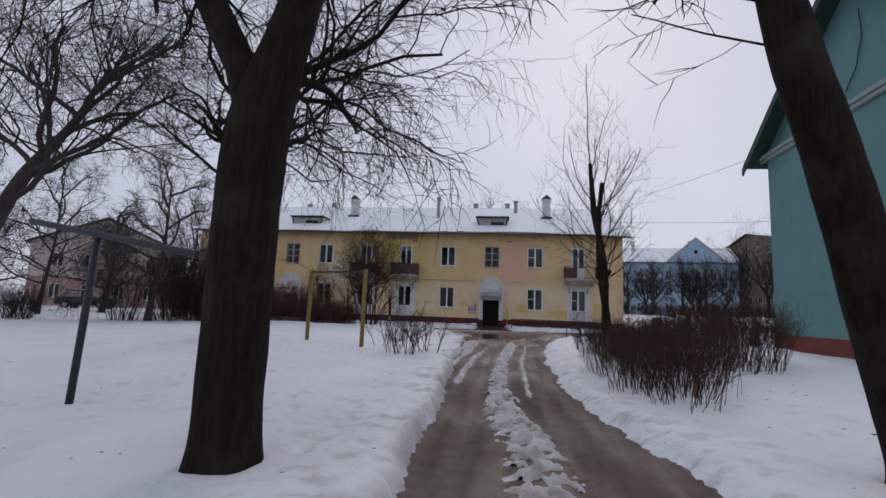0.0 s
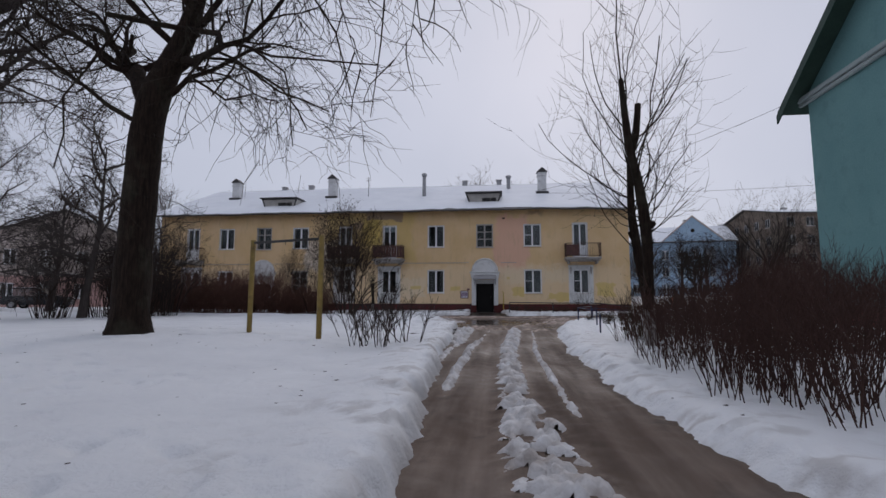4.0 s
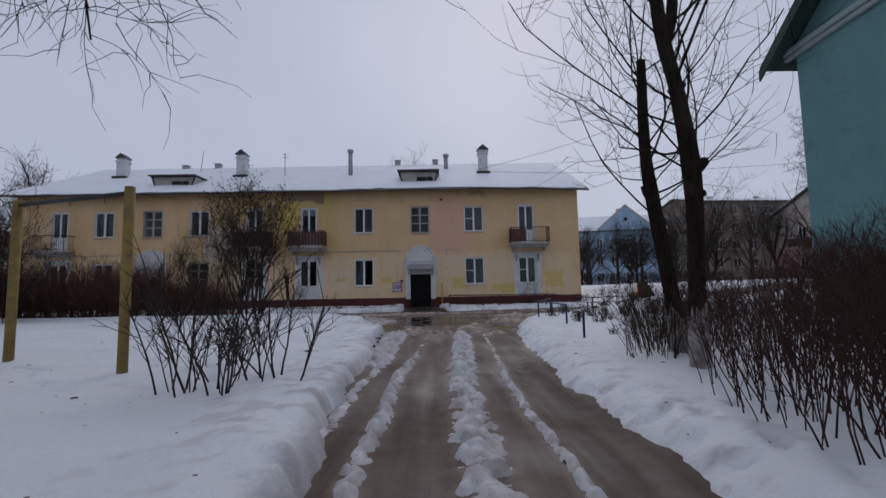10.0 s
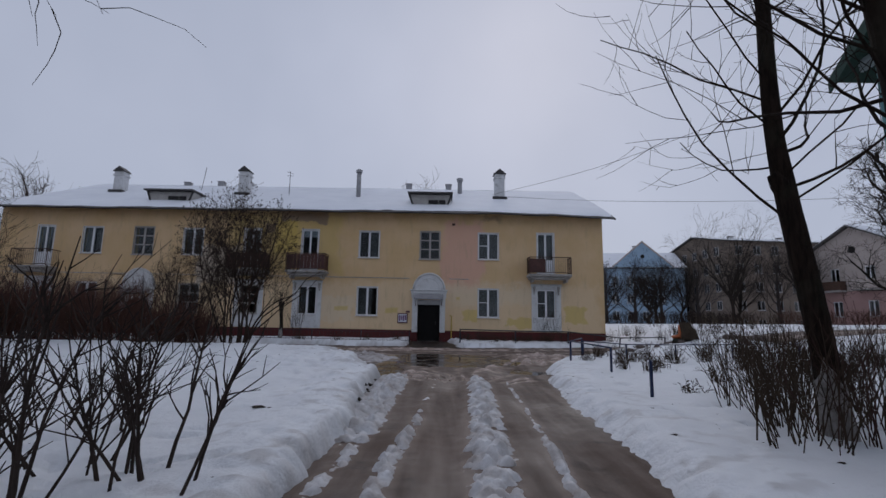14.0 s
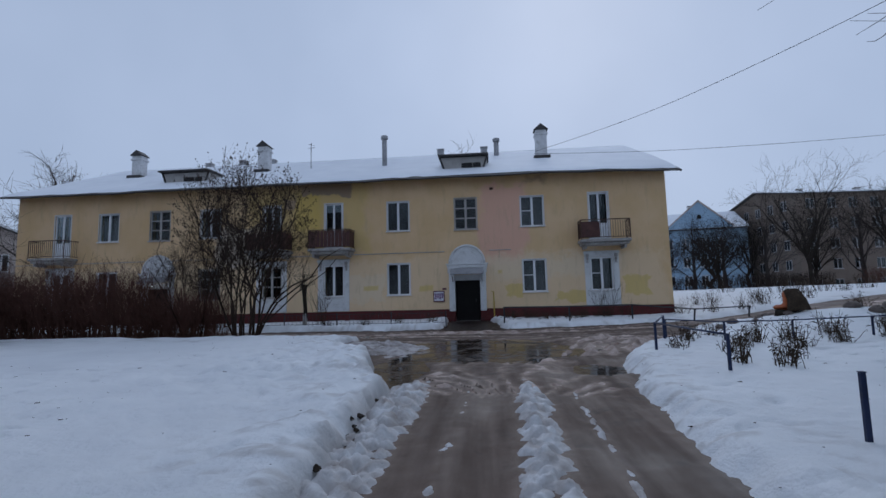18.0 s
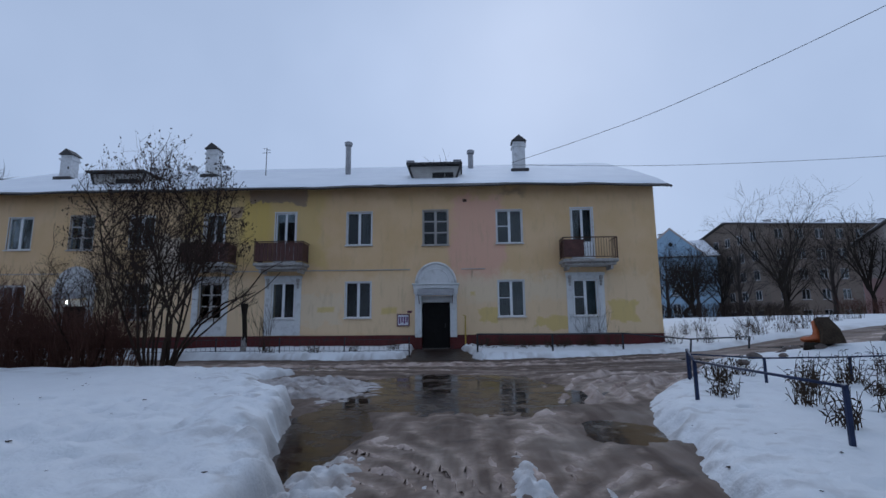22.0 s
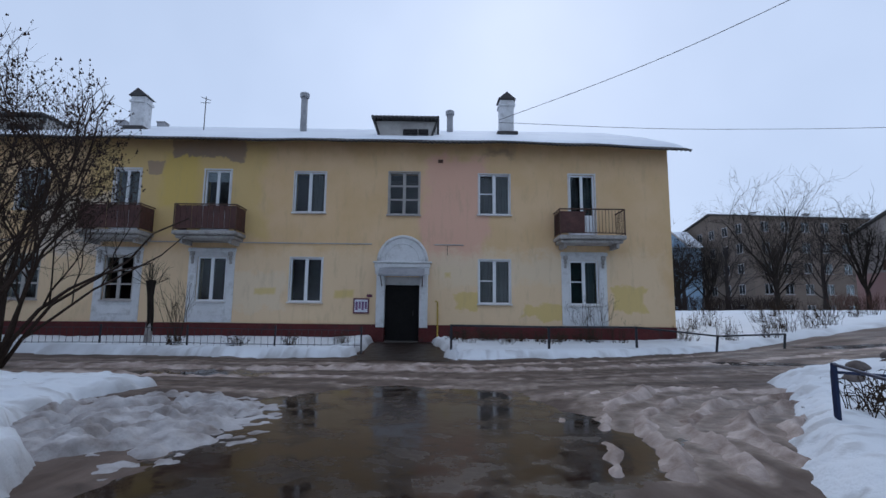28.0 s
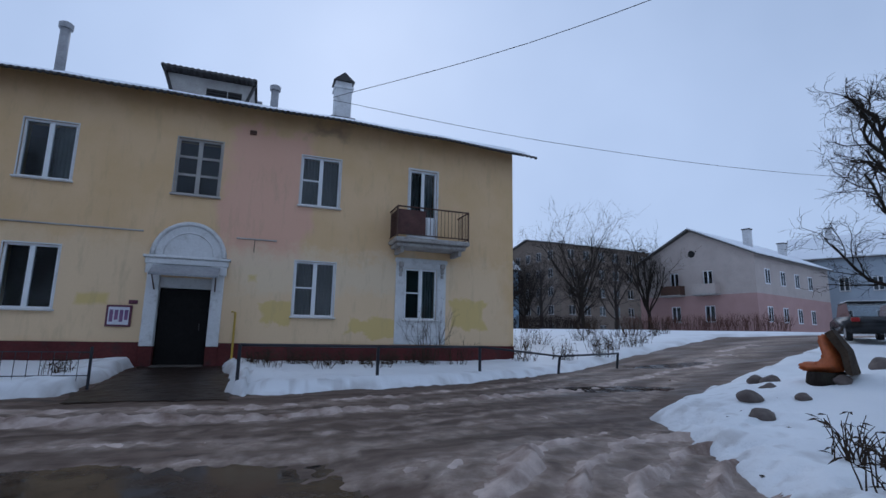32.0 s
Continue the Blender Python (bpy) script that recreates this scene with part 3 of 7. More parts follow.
def crest(u):
    """Rounded ridges one unit apart, steep on one side."""
    f = u - np.floor(u)
    return np.clip(np.where(f < 0.35, f / 0.35, (1 - f) / 0.65), 0, 1) ** 1.6


def slush_rise(x, y):
    """Slush thrown up in long streaks on the lane, in fans at the junction and in heaps beside the pool."""
    u, v = lane_place(x, y)
    grain = 0.10 * (fbm(x * 5.0, y * 5.0, 53) - 0.5) + 0.045 * clumps(x, y, 0.20, 161, 0.7) - 0.012
    streak = np.exp(-((v - 0.15 - 0.3 * np.sin(u * 0.23)) / 0.30) ** 2) + 0.8 * np.exp(-((v + 0.95 + 0.25 * np.sin(u * 0.31)) / 0.22) ** 2) + 0.7 * np.exp(-((v - 1.35) / 0.25) ** 2)
    lane = 0.20 * (fbm(u * 0.13, v * 2.6, 51, 3) - 0.64) + 0.085 * streak + grain - 0.03
    lane = np.where(np.abs(v) < 2.7, lane, -0.2)
    lane = np.where((np.abs(x - 0.1) < 1.3) & (y > -6.6), -0.2, lane)
    ang, far = np.arctan2(x - 1.1, y + 18.8), np.hypot(x - 1.1, y + 18.8)
    fan = 0.10 * crest(ang * 5.2 + 2.6 * fbm(x * 0.9, y * 0.9, 93, 3)) * (0.1 + 1.5 * fbm(x * 1.3, y * 1.3, 94, 2)) - 0.06 + 0.8 * grain
    fan = fan - 0.25 * np.clip((y + 14.8) / 0.8, 0, 1) - 0.25 * np.clip((-18.0 - y) / 0.6, 0, 1) - 0.25 * np.clip((-0.2 - x) / 0.5, 0, 1) - 0.25 * np.clip((x - 2.4) / 0.5, 0, 1)
    bx, by = x - 6.5, y + 13.8
    arc = 0.12 * crest(np.hypot(bx, by) * 2.1 + 1.3 * fbm(x * 0.9, y * 0.9, 95, 3)) * (0.2 + 1.4 * fbm(x * 1.1, y * 1.1, 96, 2)) - 0.028 + 0.8 * grain
    arc = arc - 0.25 * np.clip((2.3 - x) / 0.4, 0, 1) - 0.25 * np.clip((y + 10.0) / 0.8, 0, 1) - 0.25 * np.clip((-13.9 - y) / 0.6, 0, 1) - 0.25 * np.clip((np.hypot(bx, by) - 4.5) / 0.3, 0, 1)
    lace = 0.10 * (fbm(x * 3.2, y * 3.2, 99, 3) - 0.60) + 0.6 * grain - 0.3 * np.abs(y + 10.6) / 1.6
    return np.maximum(np.maximum(lane, fan), np.maximum(arc, lace))


def edge_dist(x, y):
    return road_dist(x, y) + 0.30 * (fbm(x * 0.9, y * 0.9, 61) - 0.5) + 0.13 * (fbm(x * 4.0, y * 4.0, 63) - 0.5) + 0.08 * (fbm(x * 12, y * 12, 65) - 0.5)


def snow_height(x, y):
    z = base_height(x, y)
    d = edge_dist(x, y)
    depth = 0.14 + 0.09 * (fbm(x * 0.35, y * 0.35, 71) - 0.5) + 0.05 * (fbm(x * 1.7, y * 1.7, 73) - 0.5)
    bank = np.where(x > 1.5, 0.03, 0.08) * np.exp(-((d - 0.5) / 0.5) ** 2)
    trod = np.clip((fbm(x * 0.5, y * 0.5, 81) - 0.42) * 7, 0, 1)
    trod = np.maximum(trod, np.exp(-(((x + 2.4) / 1.9) ** 2 + ((y + 16.2) / 3.4) ** 2)))
    prints = -(0.03 + 0.045 * trod) * dents(x, y, 0.55, 201, 0.55) * np.clip(trod + 0.15, 0, 1) - 0.035 * trod * dents(x, y, 0.33, 211, 0.5)
    near = np.exp(-np.clip(d, 0, 9) / np.where(y > -20, 1.0, 0.5))
    lumps = (0.15 * (fbm(x * 3.6, y * 3.6, 83) - 0.5) + 0.06 * (fbm(x * 10, y * 10, 85) - 0.5)) * near
    lumps = lumps + 0.04 * (fbm(x * 2.6, y * 2.6, 87) - 0.5) + 0.016 * (fbm(x * 9, y * 9, 89) - 0.5)
    heavy = np.exp(-(((x + 2.6) / 2.4) ** 2 + ((y + 15.2) / 3.2) ** 2)) + 0.28 * np.exp(-np.clip(d, 0, 9) / 0.7)
    lumps = lumps + heavy * (0.30 * (fbm(x * 1.9, y * 2.6, 97) - 0.5) + 0.05 * (fbm(x * 6, y * 8, 98) - 0.5) + 0.11 * clumps(x, y, 0.42, 181, 0.7) + 0.06 * clumps(x, y, 0.2, 191, 0.6) - 0.05)
    lumps = lumps + np.exp(-np.clip(d, 0, 9) / 0.35) * (0.07 * clumps(x, y, 0.22, 221, 0.75) + 0.05 * clumps(x, y, 0.13, 231, 0.6) - 0.03)
    mound = 0.14 * np.exp(-(((x + 2.1) / 1.5) ** 2 + ((y + 16.6) / 2.2) ** 2)) + 0.55 * np.exp(-(((x - 10.6) / 2.8) ** 2 + ((y + 10.3) / 1.9) ** 2))
    mound = mound + 0.24 * np.exp(-(((x + 7.8) / 3.4) ** 2 + ((y + 23.6) / 3.4) ** 2))
    mound = mound + 0.08 * np.exp(-(((x - 4.6) / 1.2) ** 2 + ((y + 14.5) / 3.0) ** 2)) + 0.12 * np.exp(-(((x + 5.6) / 1.3) ** 2 + ((y + 11.6) / 0.9) ** 2))
    full = np.maximum(depth + bank + prints + lumps * np.where(y > -16.8, 0.65, 1.0) + mound, 0.03)
    edge = np.clip(d / np.where(x > 1.5, 0.6, 0.22), 0, 1)
    return z - 0.12 + (full + 0.12) * edge * edge * (3 - 2 * edge)


def spread(lo, hi, step, far, grow=1.25):
    """Places along an axis: even from lo to hi, then ever wider out to far."""
    mid = list(np.arange(lo, hi + step / 2, step))
    left, right, s = [], [], step
    while lo - sum(left) > far[0]:
        s *= grow
        left.append(s)
    s = step
    while hi + sum(right) < far[1]:
        s *= grow
        right.append(s)
    return np.array(list(reversed(lo - np.cumsum(left))) + mid + list(hi + np.cumsum(right)))


def sheet(name, xs, ys, height, material, label, kind="structure", category="ground", keep=None, cover=None):
    gx, gy = np.meshgrid(xs, ys)
    gz = height(gx, gy)
    nx, ny = len(xs), len(ys)
    co = np.stack([gx, gy, gz], -1).reshape(-1, 3)
    i = (np.arange(ny - 1)[:, None] * nx + np.arange(nx - 1)).ravel()
    quads = np.stack([i, i + 1, i + nx + 1, i + nx], 1)
    if keep is not None:
        quads = quads[keep(gx, gy).ravel()[i]]
    me = bpy.data.meshes.new(name)
    me.from_pydata(co.tolist(), [], quads.tolist())
    me.polygons.foreach_set("use_smooth", [True] * len(me.polygons))
    me.materials.append(material)
    if cover is not None:
        me.attributes.new("slush", "FLOAT", "POINT").data.foreach_set("value", cover(gx, gy).astype(np.float32).ravel())
    return tagged(new(name, me), label, category, "", kind)


def slush_cover(x, y):
    """How thickly wet slush smears the asphalt, 0 to 1."""
    a = np.clip((slush_rise(x, y) + 0.065) / 0.10, 0, 1)
    b = 0.75 * np.clip((ridge_rise(x, y) + 0.11) / 0.13, 0, 1)
    return np.maximum(a * a * (3 - 2 * a), b * b)


def splash(x, y):
    """Brown spray and trodden dirt along the cut edge of the snow."""
    d = edge_dist(x, y)
    k = np.clip(1 - d / 0.30, 0, 1) * np.clip((fbm(x * 2.2, y * 2.2, 67) - 0.30) * 4, 0, 1)
    far = 0.6 * np.clip(1 - d / 1.7, 0, 1) * np.clip((fbm(x * 4, y * 7, 69) - 0.57) * 8, 0, 1)
    return np.clip(np.maximum(k, far), 0, 1)


xs_near, ys_near = spread(-5.0, 6.0, 0.045, (-2500, 2500), 1.06), spread(-39.0, -9.0, 0.055, (-2500, 2500), 1.05)
sheet("ground", xs_near, ys_near, snow_height, M["snow"], "snow-covered ground with footprints and dirt thrown on its edges", category="ground", cover=splash)
xs_road, ys_road = spread(-5.0, 8.0, 0.06, (-60, 110), 1.12), spread(-38.0, -3.0, 0.07, (-75, 12), 1.12)
sheet("road", xs_road, ys_road, road_height, M["road"], "wet asphalt drive with brown slush and ruts", category="road", keep=lambda x, y: road_dist(x, y) < 1.2, cover=slush_cover)

xs_r, ys_r = np.arange(-0.7, 3.2, 0.024), np.arange(-39.0, -15.6, 0.028)
sheet("snow_ridges", xs_r, ys_r, ridge_height, M["ridge"], "lumpy dirty snow left between the wheel tracks", "stuff", "snow", keep=lambda x, y: ridge_rise(x, y) > -0.04)


def slush_height(x, y):
    return np.minimum(road_height(x, y) + slush_rise(x, y) - 0.03, base_height(x, y) + 0.17)


xs_sl, ys_sl = spread(-4.5, 8.0, 0.042, (-40, 45), 1.10), spread(-18.6, -5.0, 0.042, (-18.7, 8), 1.10)
sheet("slush", xs_sl, ys_sl, slush_height, M["slush"], "brown-grey slush streaks lying on the wet lane", "stuff", "slush", keep=lambda x, y: (road_dist(x, y) < 0.3) & (slush_rise(x, y) > -0.02))


xs_p, ys_p = np.arange(-1.6, 1.3, 0.06), np.arange(-6.4, 0.15, 0.06)
sheet("path", xs_p, ys_p, lambda x, y: road_height(x, y) + 0.014, M["wetpath"], "wet dark path from the lane to the door", "structure", "path", keep=lambda x, y: seg_dist(x, y, PATHWAY) + 0.3 * (fbm(x * 2.2, y * 2.2, 281) - 0.5) < 0.02)


def heap_rise(x, y):
    """Trodden, half-melted ice thrown up beside the pool."""
    q = np.exp(-(((x + 2.4) / 1.25) ** 2 + ((y + 12.4) / 1.45) ** 2))
    lumps = 0.09 * clumps(x, y, 0.28, 251, 0.6) + 0.06 * clumps(x, y, 0.13, 261, 0.7) + 0.12 * (fbm(x * 4.0, y * 4.0, 263) - 0.5)
    return 0.13 * q + lumps * np.clip(q * 2.2, 0, 1) - 0.06 - 0.09 * dents(x, y, 0.30, 271, 0.5) * q


xs_h, ys_h = np.arange(-5.2, -0.4, 0.03), np.arange(-15.4, -9.2, 0.03)
sheet("ice_heap", xs_h, ys_h, lambda x, y: base_height(x, y) - 0.02 + heap_rise(x, y), M["ice"], "trodden grey ice and slush heaped beside the puddle", "stuff", "snow", keep=lambda x, y: heap_rise(x, y) > -0.06)


def pool(x, y, p):
    return ((x - p[0]) / p[2]) ** 2 + ((y - p[1]) / p[3]) ** 2


# standing water, each pool out to where the next begins
for k, p in enumerate(PUDDLES):
    xs = np.linspace(p[0] - 1.6 * p[2], p[0] + 1.6 * p[2], 40)
    ys = np.linspace(p[1] - 1.6 * p[3], p[1] + 1.6 * p[3], 40)
    sheet("puddle", xs, ys, lambda x, y: base_height(x, y) - 0.034 - 0.0015 * k, M["water"], "still brown meltwater puddle on the asphalt", "structure", "puddle", keep=lambda x, y: (pool(x, y, p) < 2.2) & (pool(x, y, p) <= np.minimum.reduce([pool(x, y, o) for o in PUDDLES]) + 0.4))


def scatter(name, label, material, count, area, near, size, seed, flat=0.6, category="litter"):
    """Small irregular lumps lying where near(d) lets them, d being the distance from the road's edge."""
    rng = np.random.default_rng(seed)
    n = count * 12
    x, y = rng.uniform(area[0], area[1], n), rng.uniform(area[2], area[3], n)
    pick = near(edge_dist(x, y), rng.random(n))
    x, y = x[pick][:count], y[pick][:count]
    z = np.maximum(snow_height(x, y), road_height(x, y))
    mb = MB()
    for cx, cy, cz in zip(x, y, z):
        s = size * math.exp(rng.normal(0, 0.45))
        k = len(mb.v)
        mb.v += [(cx + s * a * rng.uniform(0.6, 1.3), cy + s * b * rng.uniform(0.6, 1.3), cz + s * flat * (c * rng.uniform(0.6, 1.2) + 0.25)) for a, b, c in ((1, 0.1, 0), (0.1, 1, 0), (-1, 0.1, 0), (0, -1, 0), (0.5, 0.4, 0.8), (-0.4, -0.3, 0.9))]
        mb.f += [(k + a, k + b, k + c) for a, b, c in ((0, 1, 4), (1, 2, 4), (2, 5, 4), (2, 3, 5), (3, 0, 5), (0, 4, 5), (3, 2, 1), (3, 1, 0))]
    tagged(part(name, mb, material), label, category, "", "stuff")


scatter("litter", "dark leaves and twig ends on the snow", M["stem_dark"], 520, (-9.0, 8.0, -37, -9), lambda d, r: (d > 0.3) & (r < 0.3), 0.016, 7, 0.25)


def ground_z(x, y):
    return float(snow_height(np.array([float(x)]), np.array([float(y)]))[0])


# ---------------------------------------------------------------- the yellow house
X0, X1, DEEP, TOP = -25.0, 9.55, 17.0, 7.1
COLS = {"c1": -22.3, "c2": -19.6, "c3": -16.65, "c4": -13.8, "c5": -10.4, "c6": -7.1, "a": -3.72, "s": -0.26, "b": 3.06, "c": 6.3}
house = thing("apartment_building", "long two-storey yellow apartment house with snowy roof", "building")


def pierced(x0, x1, z0, z1, holes, y0, y1):
    """A wall from x0 to x1 with rectangular openings right through it, in one piece."""
    xs = sorted({x0, x1, *[v for h in holes for v in h[:2]]})
    zs = sorted({z0, z1, *[min(max(v, z0), z1) for h in holes for v in h[2:]]})
    solid = {}
    for i in range(len(xs) - 1):
        for k in range(len(zs) - 1):
            cx, cz = (xs[i] + xs[i + 1]) / 2, (zs[k] + zs[k + 1]) / 2
            solid[i, k] = not any(h[0] < cx < h[1] and h[2] < cz < h[3] for h in holes)
    mb, seen = MB(), {}

    def at(i, side, k):
        if (i, side, k) not in seen:
            seen[i, side, k] = len(mb.v)
            mb.v.append((xs[i], y1 if side else y0, zs[k]))
        return seen[i, side, k]

    for (i, k), full in solid.items():
        if not full:
            continue
        mb.f += [(at(i, 0, k), at(i + 1, 0, k), at(i + 1, 0, k + 1), at(i, 0, k + 1)), (at(i, 1, k + 1), at(i + 1, 1, k + 1), at(i + 1, 1, k), at(i, 1, k))]
        for di, dk, a, b in ((-1, 0, (i, k + 1), (i, k)), (1, 0, (i + 1, k), (i + 1, k + 1)), (0, -1, (i, k), (i + 1, k)), (0, 1, (i + 1, k + 1), (i, k + 1))):
            if not solid.get((i + di, k + dk), False):
                mb.f.append((at(a[0], 0, a[1]), at(a[0], 1, a[1]), at(b[0], 1, b[1]), at(b[0], 0, b[1])))
    return mb


UP, LOW = (4.62, 6.14), (1.37, 2.95)
HOLES = []
for key, cx in COLS.items():
    if key in ("s", "c3"):
        HOLES += [(cx - 0.56, cx + 0.56, 4.58, 6.18), (cx - 0.92, cx + 0.92, 0.0, 2.30)]
    elif key in ("c", "c1", "c5", "c6"):
        HOLES += [(cx - 0.46, cx + 0.46, 3.80, 6.16), (cx - 0.52, cx + 0.52, *LOW)]
    else:
        HOLES += [(cx - 0.57, cx + 0.57, *UP), (cx - 0.57, cx + 0.57, *LOW)]
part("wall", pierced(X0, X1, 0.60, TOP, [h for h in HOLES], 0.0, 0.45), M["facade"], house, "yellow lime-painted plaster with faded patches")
cuts = sorted((h[0], h[1]) for h in HOLES if h[2] == 0.0)
for a, b in zip([X0] + [c[1] for c in cuts], [c[0] for c in cuts] + [X1]):
    part("plinth", MB().box(a, b, -0.05, 0.45, -0.3, 0.60), M["plinth"], house, "dark red painted plinth")
for a in ((X0, X0 + 0.45, 0.45, DEEP), (X1 - 0.45, X1, 0.45, DEEP), (X0 + 0.45, X1 - 0.45, DEEP - 0.45, DEEP)):
    part("wall", MB().box(*a, 0.6, TOP), M["facade"], house)
for a in ((X0 - 0.05, X0 + 0.45), (X1 - 0.45, X1 + 0.05)):
    part("plinth", MB().box(*a, 0.45, DEEP, -0.3, 0.6), M["plinth"], house, "dark red painted plinth")
for gx in (X0, X1 - 0.45):
    gab = MB()
    gab.v += [(gx + s * 0.45, y, z) for s in (0, 1) for y, z in ((0, TOP), (DEEP, TOP), (DEEP / 2, 10.9))]
    k = len(gab.v) - 6
    gab.f += [(k, k + 2, k + 1), (k + 3, k + 4, k + 5), (k, k + 1, k + 4, k + 3), (k + 1, k + 2, k + 5, k + 4), (k + 2, k, k + 3, k + 5)]
    part("gable_wall", gab, M["facade"], house)
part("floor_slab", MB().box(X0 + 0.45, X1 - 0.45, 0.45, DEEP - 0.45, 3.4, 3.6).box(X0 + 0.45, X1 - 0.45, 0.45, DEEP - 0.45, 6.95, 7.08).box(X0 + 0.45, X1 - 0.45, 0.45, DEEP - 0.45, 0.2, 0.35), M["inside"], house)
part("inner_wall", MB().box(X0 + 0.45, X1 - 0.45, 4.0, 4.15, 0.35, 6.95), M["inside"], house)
part("string_course", MB().rbox(X0 - 0.02, COLS["s"] - 1.13, -0.035, -0.002, 3.46, 3.50, 0.008).rbox(COLS["s"] + 1.13, COLS["s"] + 2.2, -0.035, -0.002, 3.46, 3.50, 0.008), M["oldwood"], house, "thin dark ledge line")


def window(cx, z0, z1, half, style, surround=False, curtain=0):
    """One window: frame in its opening, panes, sill; old ones have glazing bars."""
    w = MB()
    f, y0, y1 = 0.052, 0.05, 0.15
    w.box(cx - half, cx + half, y0, y1, z1 - f, z1).box(cx - half, cx + half, y0, y1, z0, z0 + f)
    w.box(cx - half, cx - half + f, y0, y1, z0 + f, z1 - f).box(cx + half - f, cx + half, y0, y1, z0 + f, z1 - f)
    w.box(cx - 0.055, cx + 0.055, y0 + 0.006, y1 - 0.006, z0 + f, z1 - f)
    if style == "old":
        for q in (0.36, 0.68):
            z = z0 + (z1 - z0) * q
            w.box(cx - half + f, cx - 0.055, y0 + 0.012, y1 - 0.012, z - 0.03, z + 0.03).box(cx + 0.055, cx + half - f, y0 + 0.012, y1 - 0.012, z - 0.03, z + 0.03)
    if style == "vent":
        z = z0 + (z1 - z0) * 0.52
        w.box(cx - half + f, cx - 0.055, y0 + 0.012, y1 - 0.012, z - 0.02, z + 0.02)
    ob = part("window", w, M["oldwood"] if style == "old" else M["pvc"], house, "grey wooden window with glazing bars" if style == "old" else "white two-leaf window")
    for s in (-1, 1):
        a, b = sorted((cx + s * 0.055, cx + s * (half - f)))
        p = MB()
        p.box(a, b, 0.098, 0.106, z0 + f, z1 - f)
        pane = part("pane", p, M["glass"], ob)
        pane.visible_shadow = False
    if curtain:
        for s in (-1, 1) if curtain == 2 else (1,):
            a, b = sorted((cx + s * 0.07, cx + s * (half - f)))
            c, steps = MB(), 14
            for i in range(steps + 1):
                x, yy = a + (b - a) * i / steps, 0.30 + 0.03 * math.sin(i * 2.1 + cx)
                c.v += [(x, yy, z0 + 0.02), (x, yy, z1 - 0.02)]
            c.f = [(2 * i, 2 * i + 2, 2 * i + 3, 2 * i + 1) for i in range(steps)]
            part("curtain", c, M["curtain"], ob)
    part("sill", MB().rbox(cx - half - 0.07, cx + half + 0.07, -0.10, 0.048, z0 - 0.05, z0 - 0.003, 0.012), M["sill"] if style == "old" else M["white"], ob)
    r = 0.035
    t = MB().box(cx - half - r, cx - half, -0.012, 0.03, z0, z1 + r).box(cx + half, cx + half + r, -0.012, 0.03, z0, z1 + r).box(cx - half, cx + half, -0.012, 0.03, z1, z1 + r)
    part("trim", t, M["oldwood"] if style == "old" else M["white"], ob)
    if surround:
        k = 0.30
        t = MB().box(cx - half - k, cx - half - r - 0.002, -0.03, -0.002, 0.62, z1 + 0.32).box(cx + half + r + 0.002, cx + half + k, -0.03, -0.002, 0.62, z1 + 0.32)
        t.box(cx - half - r - 0.002, cx + half + r + 0.002, -0.028, -0.002, z1 + r + 0.002, z1 + 0.32).box(cx - half - r - 0.002, cx + half + r + 0.002, -0.026, -0.002, 0.62, z0 - 0.052)
        t.rbox(cx - half - k - 0.04, cx + half + k + 0.04, -0.07, -0.031, z1 + 0.18, z1 + 0.30, 0.012)
        t.rbox(cx - half - 0.05, cx + half + 0.05, -0.05, -0.027, 0.86, 1.20, 0.015)
        part("surround", t, M["white"], ob, "white plaster window surround")
        for s in (-1, 1):
            px = cx + s * (half + 0.16)
            c = MB().rbox(px - 0.07, px + 0.07, -0.16, -0.032, z1 + 0.02, z1 + 0.176, 0.02).rbox(px - 0.06, px + 0.06, -0.11, -0.032, z1 - 0.14, z1 + 0.018, 0.03).rbox(px - 0.05, px + 0.05, -0.075, -0.032, z1 - 0.27, z1 - 0.142, 0.02)
            part("console", c, M["concrete"], ob, "stained scroll console")
    return ob


